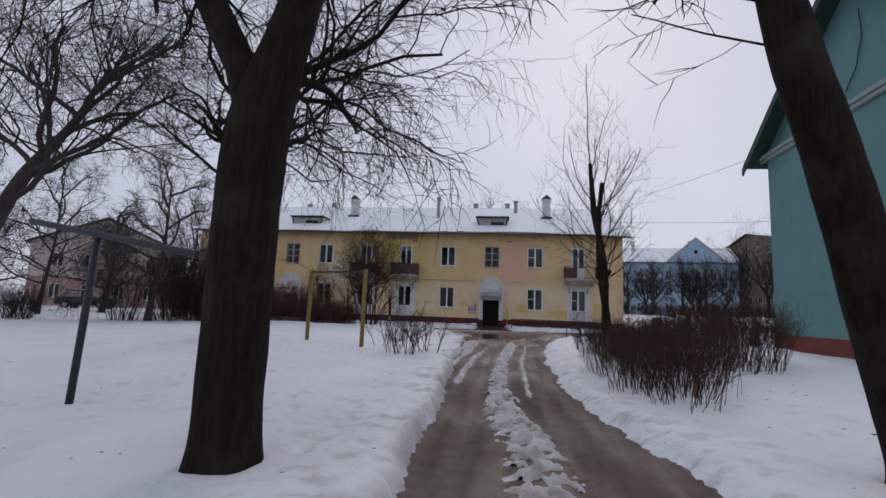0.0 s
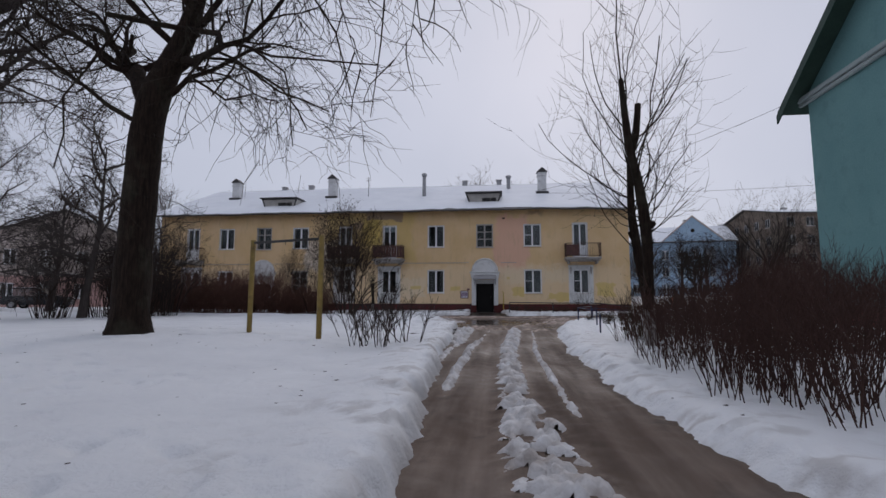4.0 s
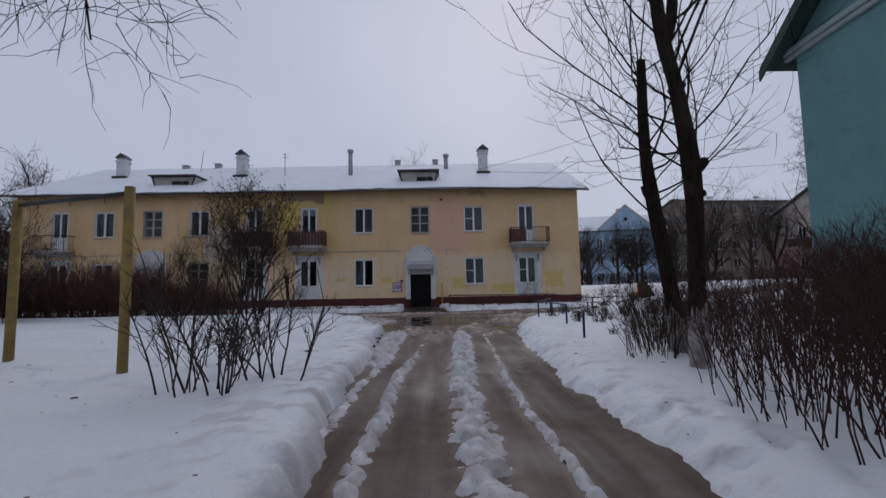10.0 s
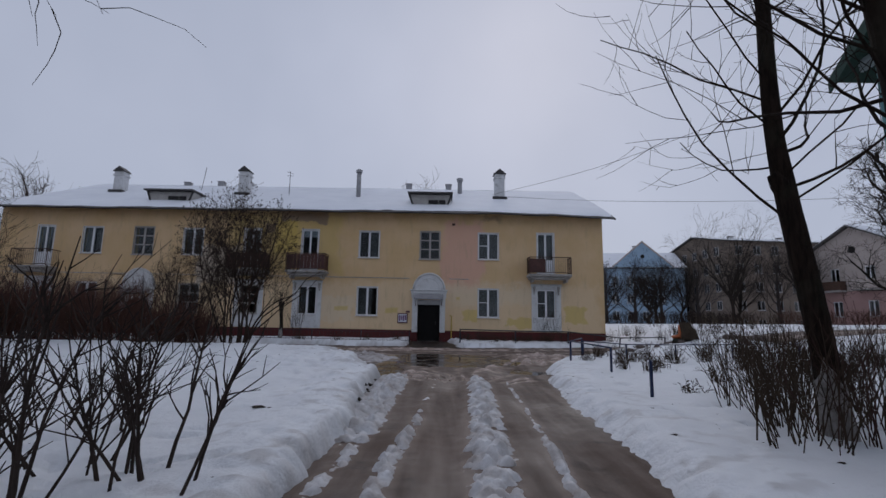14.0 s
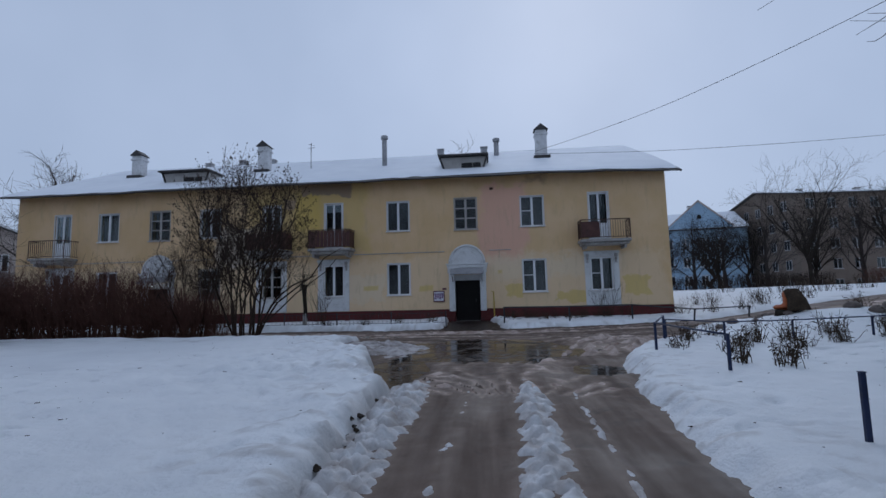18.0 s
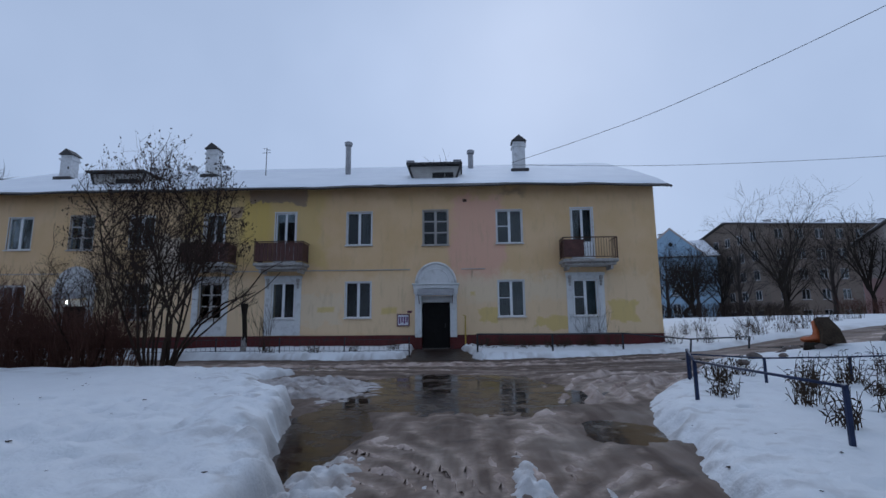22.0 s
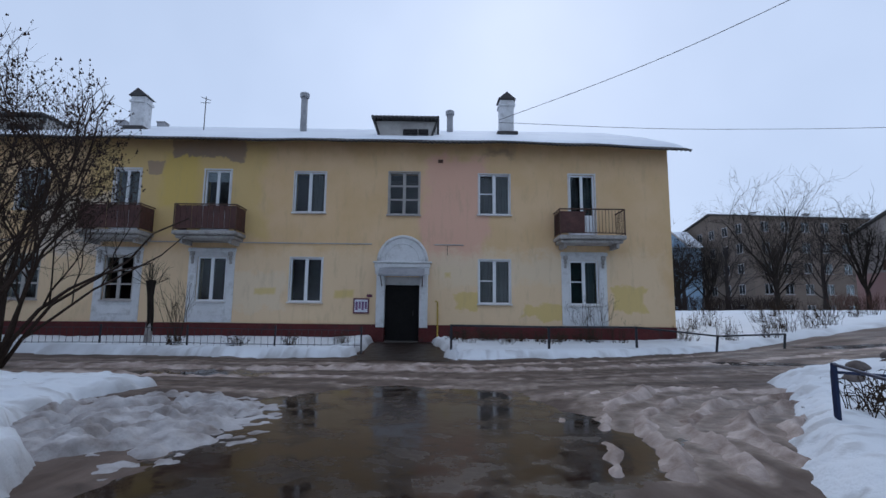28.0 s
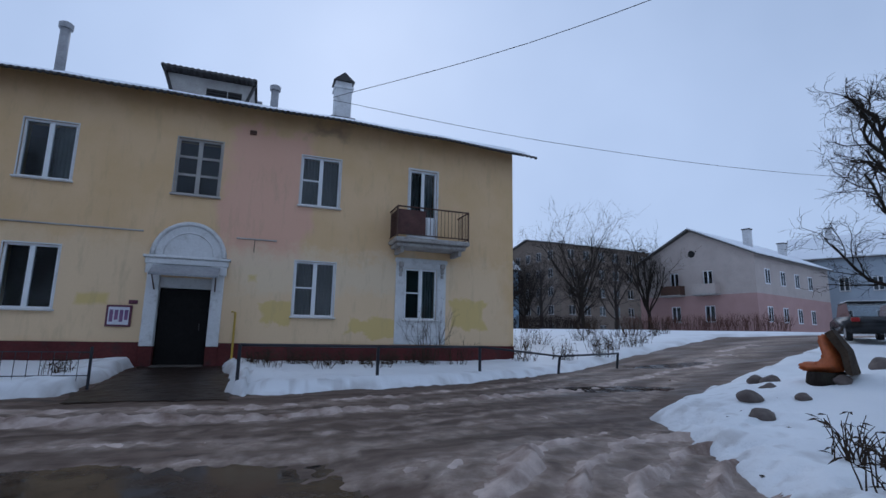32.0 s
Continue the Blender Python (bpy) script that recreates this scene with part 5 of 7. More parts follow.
def tree(label, x, y, line, radii, boughs, o, seed, bark="bark", wash=0.0, size=1.0, category="tree"):
    """line: the trunk's places from its foot; boughs: (place on the trunk 0..1, bearing, rise, length, radius)."""
    rng = random.Random(seed)
    t = thing("tree", label, category, pose(x, y, ground_z(x, y) - 0.08))
    pts = [Vector(p) for p in line]
    part("trunk", trunk_mesh(pts, radii, seed), M[bark], t, smooth=True)
    if wash:
        fs = [f * wash / max(pts[1].z, 0.1) for f in (0.0, 0.5, 1.0)]
        lw = trunk_mesh([pts[0].lerp(pts[1], f) for f in fs], [radii[0] + (radii[1] - radii[0]) * f + 0.004 for f in fs], seed, 18)
        lw.v = [(a, b, c + (0.30 * noise.noise((a * 9, b * 9, seed)) + 0.12 * noise.noise((a * 30, b * 30, seed))) * min(1.0, max(0.0, c / wash)) ** 3) for a, b, c in lw.v]
        lw.f = lw.f[:-2]
        part("limewash", lw, M["limewash"], t, "patchy lime wash on the foot", True)
    limbs, twigs = MB(), MB()
    for f, bearing, rise, length, r in boughs:
        i = min(int(f * (len(pts) - 1)), len(pts) - 2)
        p = pts[i].lerp(pts[i + 1], f * (len(pts) - 1) - i)
        a = radians(bearing)
        branch(rng, limbs, twigs, p, (math.cos(a) * math.cos(radians(rise)), math.sin(a) * math.cos(radians(rise)), math.sin(radians(rise))), length * size, r * size, 0, o)
    if limbs.v:
        part("limb", limbs, M[bark], t, smooth=True)
    if twigs.v:
        c = part("crown", twigs, M[bark], t, "bare twigs")
        c["kind"] = "stuff"
    return t


LINDEN = dict(depth=3, kids=(8, 7, 7), bend=0.23, pull=0.03, droop=-0.16, least=0.006)
OPEN = dict(depth=2, kids=(7, 6), bend=0.13, pull=0.05, droop=0.02, least=0.006)


def round_boughs(rng, n, f0, f1, rise0, rise1, l0, l1, r, turn=0.0):
    return [(f0 + (f1 - f0) * k / max(n - 1, 1), turn + k * 137.5 + rng.uniform(-20, 20), rise0 + (rise1 - rise0) * k / max(n - 1, 1), l0 + (l1 - l0) * k / max(n - 1, 1), r) for k in range(n)]


# the thick linden beside the drive
tree("thick old linden with dark furrowed bark in the snow", -1.0, -34.45,
     [(0, 0, 0), (0.0, 0, 0.35), (0.0, 0.02, 1.2), (0.01, 0.03, 2.1), (0.05, 0.05, 3.0), (0.28, 0.1, 4.0), (0.62, 0.2, 6.0), (0.75, 0.3, 9.0)],
     [0.33, 0.275, 0.26, 0.275, 0.265, 0.19, 0.14, 0.05],
     [(0.545, 175, 80, 4.5, 0.17), (0.60, 20, 48, 2.0, 0.04), (0.62, 60, 35, 2.2, 0.04), (0.66, 100, 34, 3.2, 0.05), (0.70, 140, 30, 5.0, 0.07), (0.74, 300, 40, 4.0, 0.06), (0.78, 195, 35, 4.4, 0.07), (0.80, 345, 48, 2.2, 0.04), (0.84, 220, 40, 4.0, 0.06), (0.9, 60, 55, 2.4, 0.04)], dict(LINDEN, kids=(8, 7, 5)), 11)
# the second linden on the lawn
tree("tall dark linden with drooping bare twigs on the lawn", -6.95, -24.85,
     [(0, 0, 0), (0.0, 0, 0.5), (0.02, 0, 2.0), (0.06, 0, 3.6), (0.22, 0, 5.2), (0.9, 0.1, 7.0), (1.4, 0.3, 10.0)],
     [0.50, 0.38, 0.345, 0.335, 0.33, 0.21, 0.06],
     [(0.635, 178, 84, 3.6, 0.23), (0.60, 200, 30, 3.0, 0.06), (0.66, 345, 24, 3.0, 0.07), (0.70, 5, 26, 4.6, 0.08), (0.72, 320, 28, 5.0, 0.08), (0.76, 350, 24, 5.8, 0.08), (0.78, 230, 30, 5.0, 0.08), (0.80, 40, 34, 3.0, 0.06), (0.83, 335, 28, 6.0, 0.08),
      (0.86, 280, 32, 4.6, 0.07), (0.88, 0, 34, 5.2, 0.07), (0.90, 150, 40, 3.6, 0.06), (0.94, 310, 45, 4.2, 0.06)], dict(LINDEN, kids=(8, 7, 6), least=0.0065, droop=-0.07, bend=0.27, pull=0.0), 12)
# the leaning trunk at the drive's other side
tree("leaning dark trunk beside the drive", 4.72, -33.6,
     [(0, 0, 0), (-0.03, 0, 0.3), (-0.25, 0, 1.3), (-0.52, 0, 2.6), (-0.86, 0, 4.0), (-1.15, 0.1, 6.0), (-1.3, 0.2, 9.0)],
     [0.32, 0.27, 0.25, 0.24, 0.21, 0.14, 0.05],
     [(0.66, 175, 25, 1.6, 0.014), (0.70, 150, 30, 1.8, 0.014), (0.78, 100, 30, 3.0, 0.06), (0.82, 250, 40, 3.0, 0.05), (0.88, 350, 40, 3.0, 0.05), (0.94, 60, 50, 2.5, 0.04)], dict(OPEN, droop=-0.05, kids=(4, 4)), 13)

# the two pollarded trees
SHOOTS = dict(depth=2, kids=(5, 2), bend=0.12, pull=0.13, droop=0.08, least=0.0045)
rng = random.Random(21)
pb = [(0.42 + 0.58 * k / 21, rng.uniform(0, 360), rng.uniform(15, 45) + 30 * (k / 21) ** 2, rng.uniform(1.5, 2.9), rng.uniform(0.010, 0.019)) for k in range(22)]
fat = tree("pollarded tree with limewashed foot and long shoots", 3.86, -24.25,
           [(0, 0, 0), (-0.04, -0.1, 0.9), (-0.05, -0.2, 1.8), (-0.09, -0.25, 2.45), (-0.19, -0.25, 3.3), (-0.34, -0.25, 4.1), (-0.44, -0.2, 5.5)], [0.125, 0.10, 0.095, 0.108, 0.085, 0.082, 0.05], pb, SHOOTS, 22, "bark", 0.75)
part("leader", trunk_mesh([Vector((-0.30, -0.25, 3.9)), Vector((-0.19, -0.22, 4.3)), Vector((-0.12, -0.2, 4.95))], [0.066, 0.064, 0.058], 5, 12), M["bark"], fat, "sawn-off second leader", True)
for kx, kz, kr in ((0.0, 2.42, 0.085), (-0.21, 3.35, 0.075), (-0.05, 2.05, 0.07), (-0.26, 4.2, 0.075)):
    part("knot", trunk_mesh([Vector((kx - 0.05, -0.25, kz - 0.05)), Vector((kx, -0.26, kz)), Vector((kx + 0.09, -0.27, kz + 0.06))], [kr * 0.9, kr, kr * 0.55], kz, 10), M["bark"], fat, smooth=True)
pb = [(0.45 + 0.55 * k / 15, rng.uniform(0, 360), rng.uniform(0, 30) + 35 * (k / 15) ** 2, rng.uniform(1.3, 2.4), rng.uniform(0.010, 0.018)) for k in range(16)]
slim = tree("slim pollarded tree with limewashed foot and arching shoots", 4.26, -23.0,
            [(0, 0, 0), (-0.10, 0, 0.95), (-0.29, 0, 2.3), (-0.36, 0, 3.1), (-0.34, 0.02, 4.45)], [0.14, 0.105, 0.10, 0.082, 0.065], pb, SHOOTS, 23, "bark", 0.7)
part("knot", trunk_mesh([Vector((-0.28, 0, 2.32)), Vector((-0.36, -0.02, 2.42)), Vector((-0.42, -0.02, 2.52))], [0.09, 0.085, 0.05], 3, 10), M["bark"], slim, smooth=True)


def shrub(label, x, y, stems, high, wide, seed, stuff="stem", twiggy=3, r=0.009, group="shrubs", lean=0.35, sub=0, bare=1.2):
    """Many stems from one stool, each forking into twigs."""
    rng = random.Random(seed)
    s = thing("shrub", label, "shrub", pose(x, y, 0), group)
    thick, fine = MB(), MB()
    for _ in range(stems):
        a, q = rng.uniform(0, 2 * math.pi), math.sqrt(rng.random()) * wide
        px, py = q * math.cos(a), q * math.sin(a)
        d = Vector((math.cos(a) * rng.uniform(0, lean) + rng.gauss(0, 0.1), math.sin(a) * rng.uniform(0, lean) + rng.gauss(0, 0.1), 1))
        h = high * rng.uniform(0.65, 1.1)
        pts = wander(rng, (px, py, ground_z(x + px, y + py) - 0.04), d, h, 5, 0.09, 0.03)
        rr = r * rng.uniform(0.7, 1.4)
        thick.tube(pts, taper(rr, rr * 0.35, 6), 4, False)
        for _ in range(twiggy):
            f = rng.uniform(bare, 4.6)
            i = int(f)
            p = pts[i].lerp(pts[i + 1], f - i)
            t = wander(rng, p, aside(rng, pts[i + 1] - pts[i], rng.uniform(0.4, 0.9)), h * rng.uniform(0.2, 0.42), 3, 0.12, 0.08)
            fine.tube(t, taper(rr * 0.55, rr * 0.22, 4), 3, False)
            for _ in range(sub):
                u = wander(rng, t[2], aside(rng, t[3] - t[2], rng.uniform(0.4, 0.9)), h * 0.14, 2, 0.1, 0.08)
                fine.tube(u, taper(rr * 0.35, rr * 0.15, 3), 3, False)
    part("stem", thick, M[stuff], s, smooth=True)["kind"] = "stuff"
    part("twig", fine, M[stuff], s)["kind"] = "stuff"
    return s


# red-brown thicket along the drive
seed = 100
for k in range(20):
    y = -31.0 + 0.40 * k
    edge = float(np.interp(y, (-31.2, -30, -27, -25, -23.2), (4.0, 3.35, 3.1, 3.3, 3.35)))
    for row in range(4):
        if (row == 3 and k % 2) or (y > -25.2 and row < 1) or (y < -29.5 and row > 1) or (y < -30.7 and row > 0):
            continue
        seed += 1
        rs = random.Random(seed)
        if edge + 0.30 + 0.72 * row > 1.0 + 0.51 * (y + 36.8):
            continue
        shrub("dense red-brown bare thicket rising from the snow", edge + 0.30 + 0.72 * row + rs.uniform(-0.2, 0.2), y + rs.uniform(-0.2, 0.2), rs.randint(12, 18) + 5 * (y < -27.5), rs.uniform(0.9, 1.35) + 0.07 * row, 0.50, seed, "stem", 5, 0.0054, "thicket", 0.46, 1, 2.0)
for k in range(16):
    seed += 1
    rs = random.Random(seed)
    shrub("tall fine-twigged brown thicket behind the drive", 5.6 + 0.62 * (k % 4) + 0.5 * (k // 4) + rs.uniform(-0.2, 0.2), -25.4 + 1.15 * (k // 4) + rs.uniform(-0.3, 0.3), 22, rs.uniform(1.3, 1.8), 0.55, seed, "stem", 7, 0.007, "thicket", 0.4, 2, 2.2)
for x, y in ((3.75, -23.3), (4.3, -22.4), (4.0, -22.8), (4.9, -21.6), (5.2, -22.3), (4.5, -21.4), (5.7, -21.6), (4.85, -20.6), (5.5, -20.8)):
    seed += 1
    shrub("thin grey-brown bare shrub in the snow", x, y, 30, 1.05, 0.38, seed, "dry", 4, 0.006, "thin shrubs", 0.5, 1)
# dark young stems by the frame
for x, y, n, h in ((-1.85, -25.0, 8, 1.2), (-1.5, -25.1, 8, 1.35), (-1.15, -24.6, 6, 1.2), (-0.9, -24.8, 5, 1.05), (-2.1, -22.9, 5, 0.9), (-1.75, -24.3, 6, 1.35), (-2.6, -23.2, 5, 0.8)):
    seed += 1
    shrub("dark branching lilac stems in the snow", x, y, n, h, 0.28, seed, "stem_dark", 9, 0.0105, "lilac stems", 0.8, 1)
# brown hedge before the far end of the house
for k in range(17):
    for row in range(2):
        seed += 1
        shrub("dense brown leafless hedge", -20.5 + 0.72 * k + 0.2 * row, -8.9 + 0.7 * row + 0.02 * k, 44, 2.5 if k < 13 else 1.7, 0.5, seed, "hedge", 8, 0.010, "hedge", 0.35, 1)


def lilac(x, y, high, wide, stems, seed, seeds=True):
    """A many-stemmed tree-like shrub with a rounded head of fine forking twigs, tipped with dry seed heads."""
    rng = random.Random(seed)
    t = thing("lilac_bush", "tall many-stemmed lilac with a rounded head and dry seed heads", "shrub", pose(x, y, ground_z(x, y) - 0.05))
    limbs, twigs, heads = MB(), MB(), MB()

    def inside(p):
        return (p.x / wide) ** 2 + (p.y / wide) ** 2 + ((p.z - 0.60 * high) / (0.42 * high)) ** 2 < 1.0 + rng.uniform(-0.12, 0.12)

    def shoot(p, d, length, r, level):
        n = (6, 5, 4, 3)[level]
        pts = wander(rng, p, d, length, n, 0.15, 0.03)
        (limbs if level < 2 else twigs).tube(pts, taper(r, r * 0.35, n + 1), (6, 4, 3, 3)[level], False)
        if level == 3:
            e = pts[-1]
            if seeds and e.z > high * 0.45 and rng.random() < 0.75:
                for _ in range(2):
                    c, s = e + Vector((rng.gauss(0, 0.03), rng.gauss(0, 0.03), rng.gauss(0, 0.04))), rng.uniform(0.016, 0.034)
                    k0 = len(heads.v)
                    heads.v += [tuple(c + Vector(o) * s) for o in ((1, 0, 0), (-1, 0.3, 0), (0, 1, 0.2), (0, -0.2, 1.9), (0.2, -1, -0.3))]
                    heads.f += [(k0, k0 + 2, k0 + 3), (k0 + 1, k0 + 3, k0 + 2), (k0, k0 + 3, k0 + 4), (k0 + 1, k0 + 4, k0 + 3), (k0, k0 + 4, k0 + 2), (k0 + 1, k0 + 2, k0 + 4)]
            return
        count = (8, 7, 5)[level]
        for k in range(count):
            f = (0.30 if level == 0 else 0.2) + 0.75 * (k + rng.random()) / count
            i = min(int(f * n), n - 1)
            q = pts[i].lerp(pts[i + 1], min(f * n - i, 1.0))
            v = aside(rng, pts[i + 1] - pts[i], rng.uniform(0.45, 1.0))
            reach = length * rng.uniform(0.42, 0.62)
            if not inside(q + v * reach):
                reach *= 0.55
                if not inside(q + v * reach):
                    continue
            shoot(q, v, reach, max(r * 0.45, 0.0035), level + 1)

    for k in range(stems):
        a = k * 2.4 + rng.random()
        q = rng.uniform(0.05, 0.42)
        d = Vector((math.cos(a) * q, math.sin(a) * q, 1))
        shoot(Vector((0.3 * math.cos(a), 0.3 * math.sin(a), 0)), d, high * rng.uniform(0.60, 0.78), high * rng.uniform(0.0045, 0.0075), 0)
    part("limb", limbs, M["lilac"], t, smooth=True)
    part("twig", twigs, M["lilac"], t)["kind"] = "stuff"
    if heads.v:
        part("seed_head", heads, M["lilac"], t, "dry brown seed heads")["kind"] = "stuff"


lilac(-7.45, -8.4, 6.7, 2.5, 15, 301)
lilac(-9.4, -8.2, 4.6, 1.6, 6, 302, False)
lilac(-12.6, -3.6, 4.4, 1.6, 6, 303, False)

# little pollard before the house
tree("small knotty pollard with a limewashed foot", -7.5, -2.9, [(0, 0, 0), (0.03, 0, 0.7), (-0.02, 0, 1.4), (-0.04, 0, 1.9)], [0.11, 0.085, 0.085, 0.14],
     [(0.9 + 0.1 * (k % 3) / 3, 40 * k, 15 + 25 * (k % 3), 0.55, 0.012) for k in range(16)], dict(SHOOTS, kids=(4, 2)), 31, "bark_mid", 0.45)
shrub("thin bare shrub by the house wall", -6.75, -2.6, 14, 1.7, 0.25, 901, "dry", 4, 0.009, "wall shrubs", 0.4, 1)
shrub("withered shrub by the house wall", 6.1, -1.5, 22, 1.55, 0.35, 902, "dry", 4, 0.007, "wall shrubs", 0.5, 1)
shrub("withered shrub by the house wall", 6.9, -1.5, 18, 0.7, 0.3, 903, "dry", 4, 0.007, "wall shrubs", 0.5, 1)
shrub("withered shrub by the house wall", 1.9, -2.2, 16, 0.5, 0.3, 904, "dry", 4, 0.006, "wall shrubs", 0.5, 1)
shrub("withered shrub by the house wall", 3.0, -2.6, 16, 0.45, 0.35, 905, "dry", 4, 0.006, "wall shrubs", 0.6, 1)
shrub("withered shrub by the house wall", 4.4, -2.5, 16, 0.45, 0.35, 906, "dry", 4, 0.006, "wall shrubs", 0.6, 1)

# background trees
for x, y, h, sd, girth in ((-17.6, -14.6, 8.5, 41, 0.6), (-24.5, -20.5, 9.0, 43, 0.55), (-27.0, -12.0, 10.0, 44, 0.45), (-30.0, -4.0, 9.0, 45, 0.8), (-33, -14, 10, 48, 0.5)):
    r = random.Random(sd)
    tree("bare old tree with a wide dark crown", x, y, [(0, 0, 0), (0.1, 0, h * 0.12), (0.2, 0.1, h * 0.28), (0.3 + r.random() * 0.4, 0.1, h * 0.5), (0.4, 0.2, h * 0.92)], [q * girth for q in (0.36, 0.26, 0.22, 0.15, 0.04)],
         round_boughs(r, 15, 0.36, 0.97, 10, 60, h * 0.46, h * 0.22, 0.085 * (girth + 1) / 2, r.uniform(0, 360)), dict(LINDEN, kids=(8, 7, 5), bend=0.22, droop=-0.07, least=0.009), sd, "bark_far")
r = random.Random(50)
tree("bare leaning tree with rising dark limbs on the lawn", -16.3, -24.7, [(0, 0, 0), (0.05, 0.05, 1.2), (0.25, 0.28, 3.0), (0.75, 0.85, 5.4), (1.5, 1.7, 7.6), (2.1, 2.4, 10.2)], [0.42, 0.31, 0.27, 0.22, 0.13, 0.04],
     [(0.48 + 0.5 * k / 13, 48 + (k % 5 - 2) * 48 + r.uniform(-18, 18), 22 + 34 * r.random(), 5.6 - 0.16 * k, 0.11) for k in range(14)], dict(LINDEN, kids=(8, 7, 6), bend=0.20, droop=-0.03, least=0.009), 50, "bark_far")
for k, (x, y, h) in enumerate(((-18.6, -15.0, 3.0), (-17.4, -13.6, 4.2), (-16.6, -12.6, 4.4), (-15.9, -11.6, 3.8), (-17.8, -11.0, 4.6), (-19.4, -10.4, 4.2), (-22.4, -17.4, 1.5), (-23.2, -16.4, 1.6))):
    shrub("dense dark leafless bush at the lawn's edge", x, y, 46, h, 0.7, 940 + k, "stem_dark", 9, 0.013, "lawn bushes", 0.4, 1)
r = random.Random(47)
tree("bare old tree with crooked spreading limbs across the lane", 22.5, -5.0, [(0, 0, 0), (0.1, -0.05, 1.4), (0.0, 0.0, 2.9), (-0.25, 0.2, 4.7), (-0.5, 0.4, 6.8), (-0.6, 0.5, 8.6)], [0.34, 0.26, 0.22, 0.17, 0.09, 0.03],
     round_boughs(r, 16, 0.30, 0.97, 24, 62, 3.3, 1.6, 0.08, 130), dict(LINDEN, kids=(8, 7, 5), droop=0.0, bend=0.25, least=0.008), 47, "bark_mid")
VASE = dict(depth=3, kids=(7, 6, 4), bend=0.09, pull=0.05, droop=0.03, least=0.010)
for k, (x, y, h) in enumerate(((33.4, 28.6, 10.6), (40.5, 27.0, 8.6), (25.5, 33.0, 6.6), (28.5, 38.0, 7.4), (33.0, 40.0, 7.6), (38.5, 37.0, 7.6), (22.0, 42.0, 6.6))):
    r = random.Random(160 + k)
    tree("bare tree with a wide vase-shaped crown across the lane", x, y, [(0, 0, 0), (r.uniform(-0.2, 0.2), 0, h * 0.10), (r.uniform(-0.5, 0.5), 0.05, h * 0.20), (r.uniform(-0.8, 0.8), 0.1, h * 0.36)], [0.26, 0.19, 0.17, 0.12],
         [(0.62 + 0.38 * i / 10, i * 137.5 + r.uniform(-15, 15), 42 + 38 * r.random(), h * r.uniform(0.52, 0.68), 0.085) for i in range(10)], VASE, 160 + k, "bark_mid")
for k, (x, y, h) in enumerate(((42, 34, 9), (30, 40, 8), (45, 28, 8), (22.5, 40, 7.5), (24, 46, 8), (28, 44, 8), (34, 38, 8), (48, 31, 8), (21, 50, 8), (-2.5, 27, 14.5), (3.5, 31, 13.5), (-19, 28, 13.5), (-15, 30, 13.5), (-31, 24, 13), (-26, 30, 14), (-34, 12, 12))):
    r = random.Random(60 + k)
    tree("bare grey tree in the distance", x, y, [(0, 0, 0), (0.1, 0, h * 0.15), (0.1, 0.1, h * 0.4), (0.2, 0.1, h * 0.9)], [0.32, 0.24, 0.18, 0.04],
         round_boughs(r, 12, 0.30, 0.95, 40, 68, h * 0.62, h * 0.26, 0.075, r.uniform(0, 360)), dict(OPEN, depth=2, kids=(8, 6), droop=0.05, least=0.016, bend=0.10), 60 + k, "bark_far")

for k in range(14):
    seed += 1
    shrub("low dark red hedge by the far house", 38.2 + 0.42 * k, 27.5 - 0.95 * k, 30, 1.5, 0.6, seed, "hedge", 5, 0.014, "far hedge", 0.4)
for k in range(24):
    seed += 1
    shrub("low dark hedge along the far side of the snow field", 13.0 + 1.05 * k, 27.0 + 0.25 * k, 34, 1.5, 0.85, seed, "stem_dark", 5, 0.016, "far hedge", 0.5)
for x, y in ((19.5, 9.5), (22, 12), (18, 13.5), (24.5, 9.0), (21, 7.5)):
    seed += 1
    shrub("low bare shrub in the snow across the lane", x, y, 22, 1.0, 0.5, seed, "dry", 4, 0.010, "far shrubs", 0.6)


def soil_clods(label, line, n, least, most, spread, seed):
    """Broken dark lumps of earth showing along the cut edge of a snow bank."""
    rng = random.Random(seed)
    t, mb = thing("soil_clods", label, "soil", pose(0, 0, 0), kind="stuff"), MB()
    for _ in range(n):
        f = rng.random() * (len(line) - 1)
        i = int(f)
        x = line[i][0] + (line[i + 1][0] - line[i][0]) * (f - i) + rng.gauss(0, spread)
        y = line[i][1] + (line[i + 1][1] - line[i][1]) * (f - i)
        r = rng.uniform(least, most)
        c, k0 = Vector((x, y, ground_z(x, y) + 0.15 * r)), len(mb.v)
        for a, b in ((1, 0), (0, 0), (0, 72), (0, 144), (0, 216), (0, 288), (-1, 0)):
            q = r * rng.uniform(0.7, 1.3)
            mb.v.append(tuple(c + (Vector((0, 0, a * q * 0.7)) if a else Vector((q * math.cos(radians(b)), 1.3 * q * math.sin(radians(b)), rng.uniform(-0.2, 0.2) * q)))))
        mb.f += [(k0, k0 + 1 + k, k0 + 1 + (k + 1) % 5) for k in range(5)] + [(k0 + 6, k0 + 1 + (k + 1) % 5, k0 + 1 + k) for k in range(5)]
    part("clod", mb, M["soil"], t)["kind"] = "stuff"


# earth lumps, also standing in for the shaded undercut gaps along the bank
soil_clods("dark wet earth showing under the snow bank's edge", [(-0.33, -21.4), (-0.43, -20.2), (-0.46, -19.7), (-0.5, -19.1), (-0.55, -18.3)], 34, 0.02, 0.06, 0.04, 611)


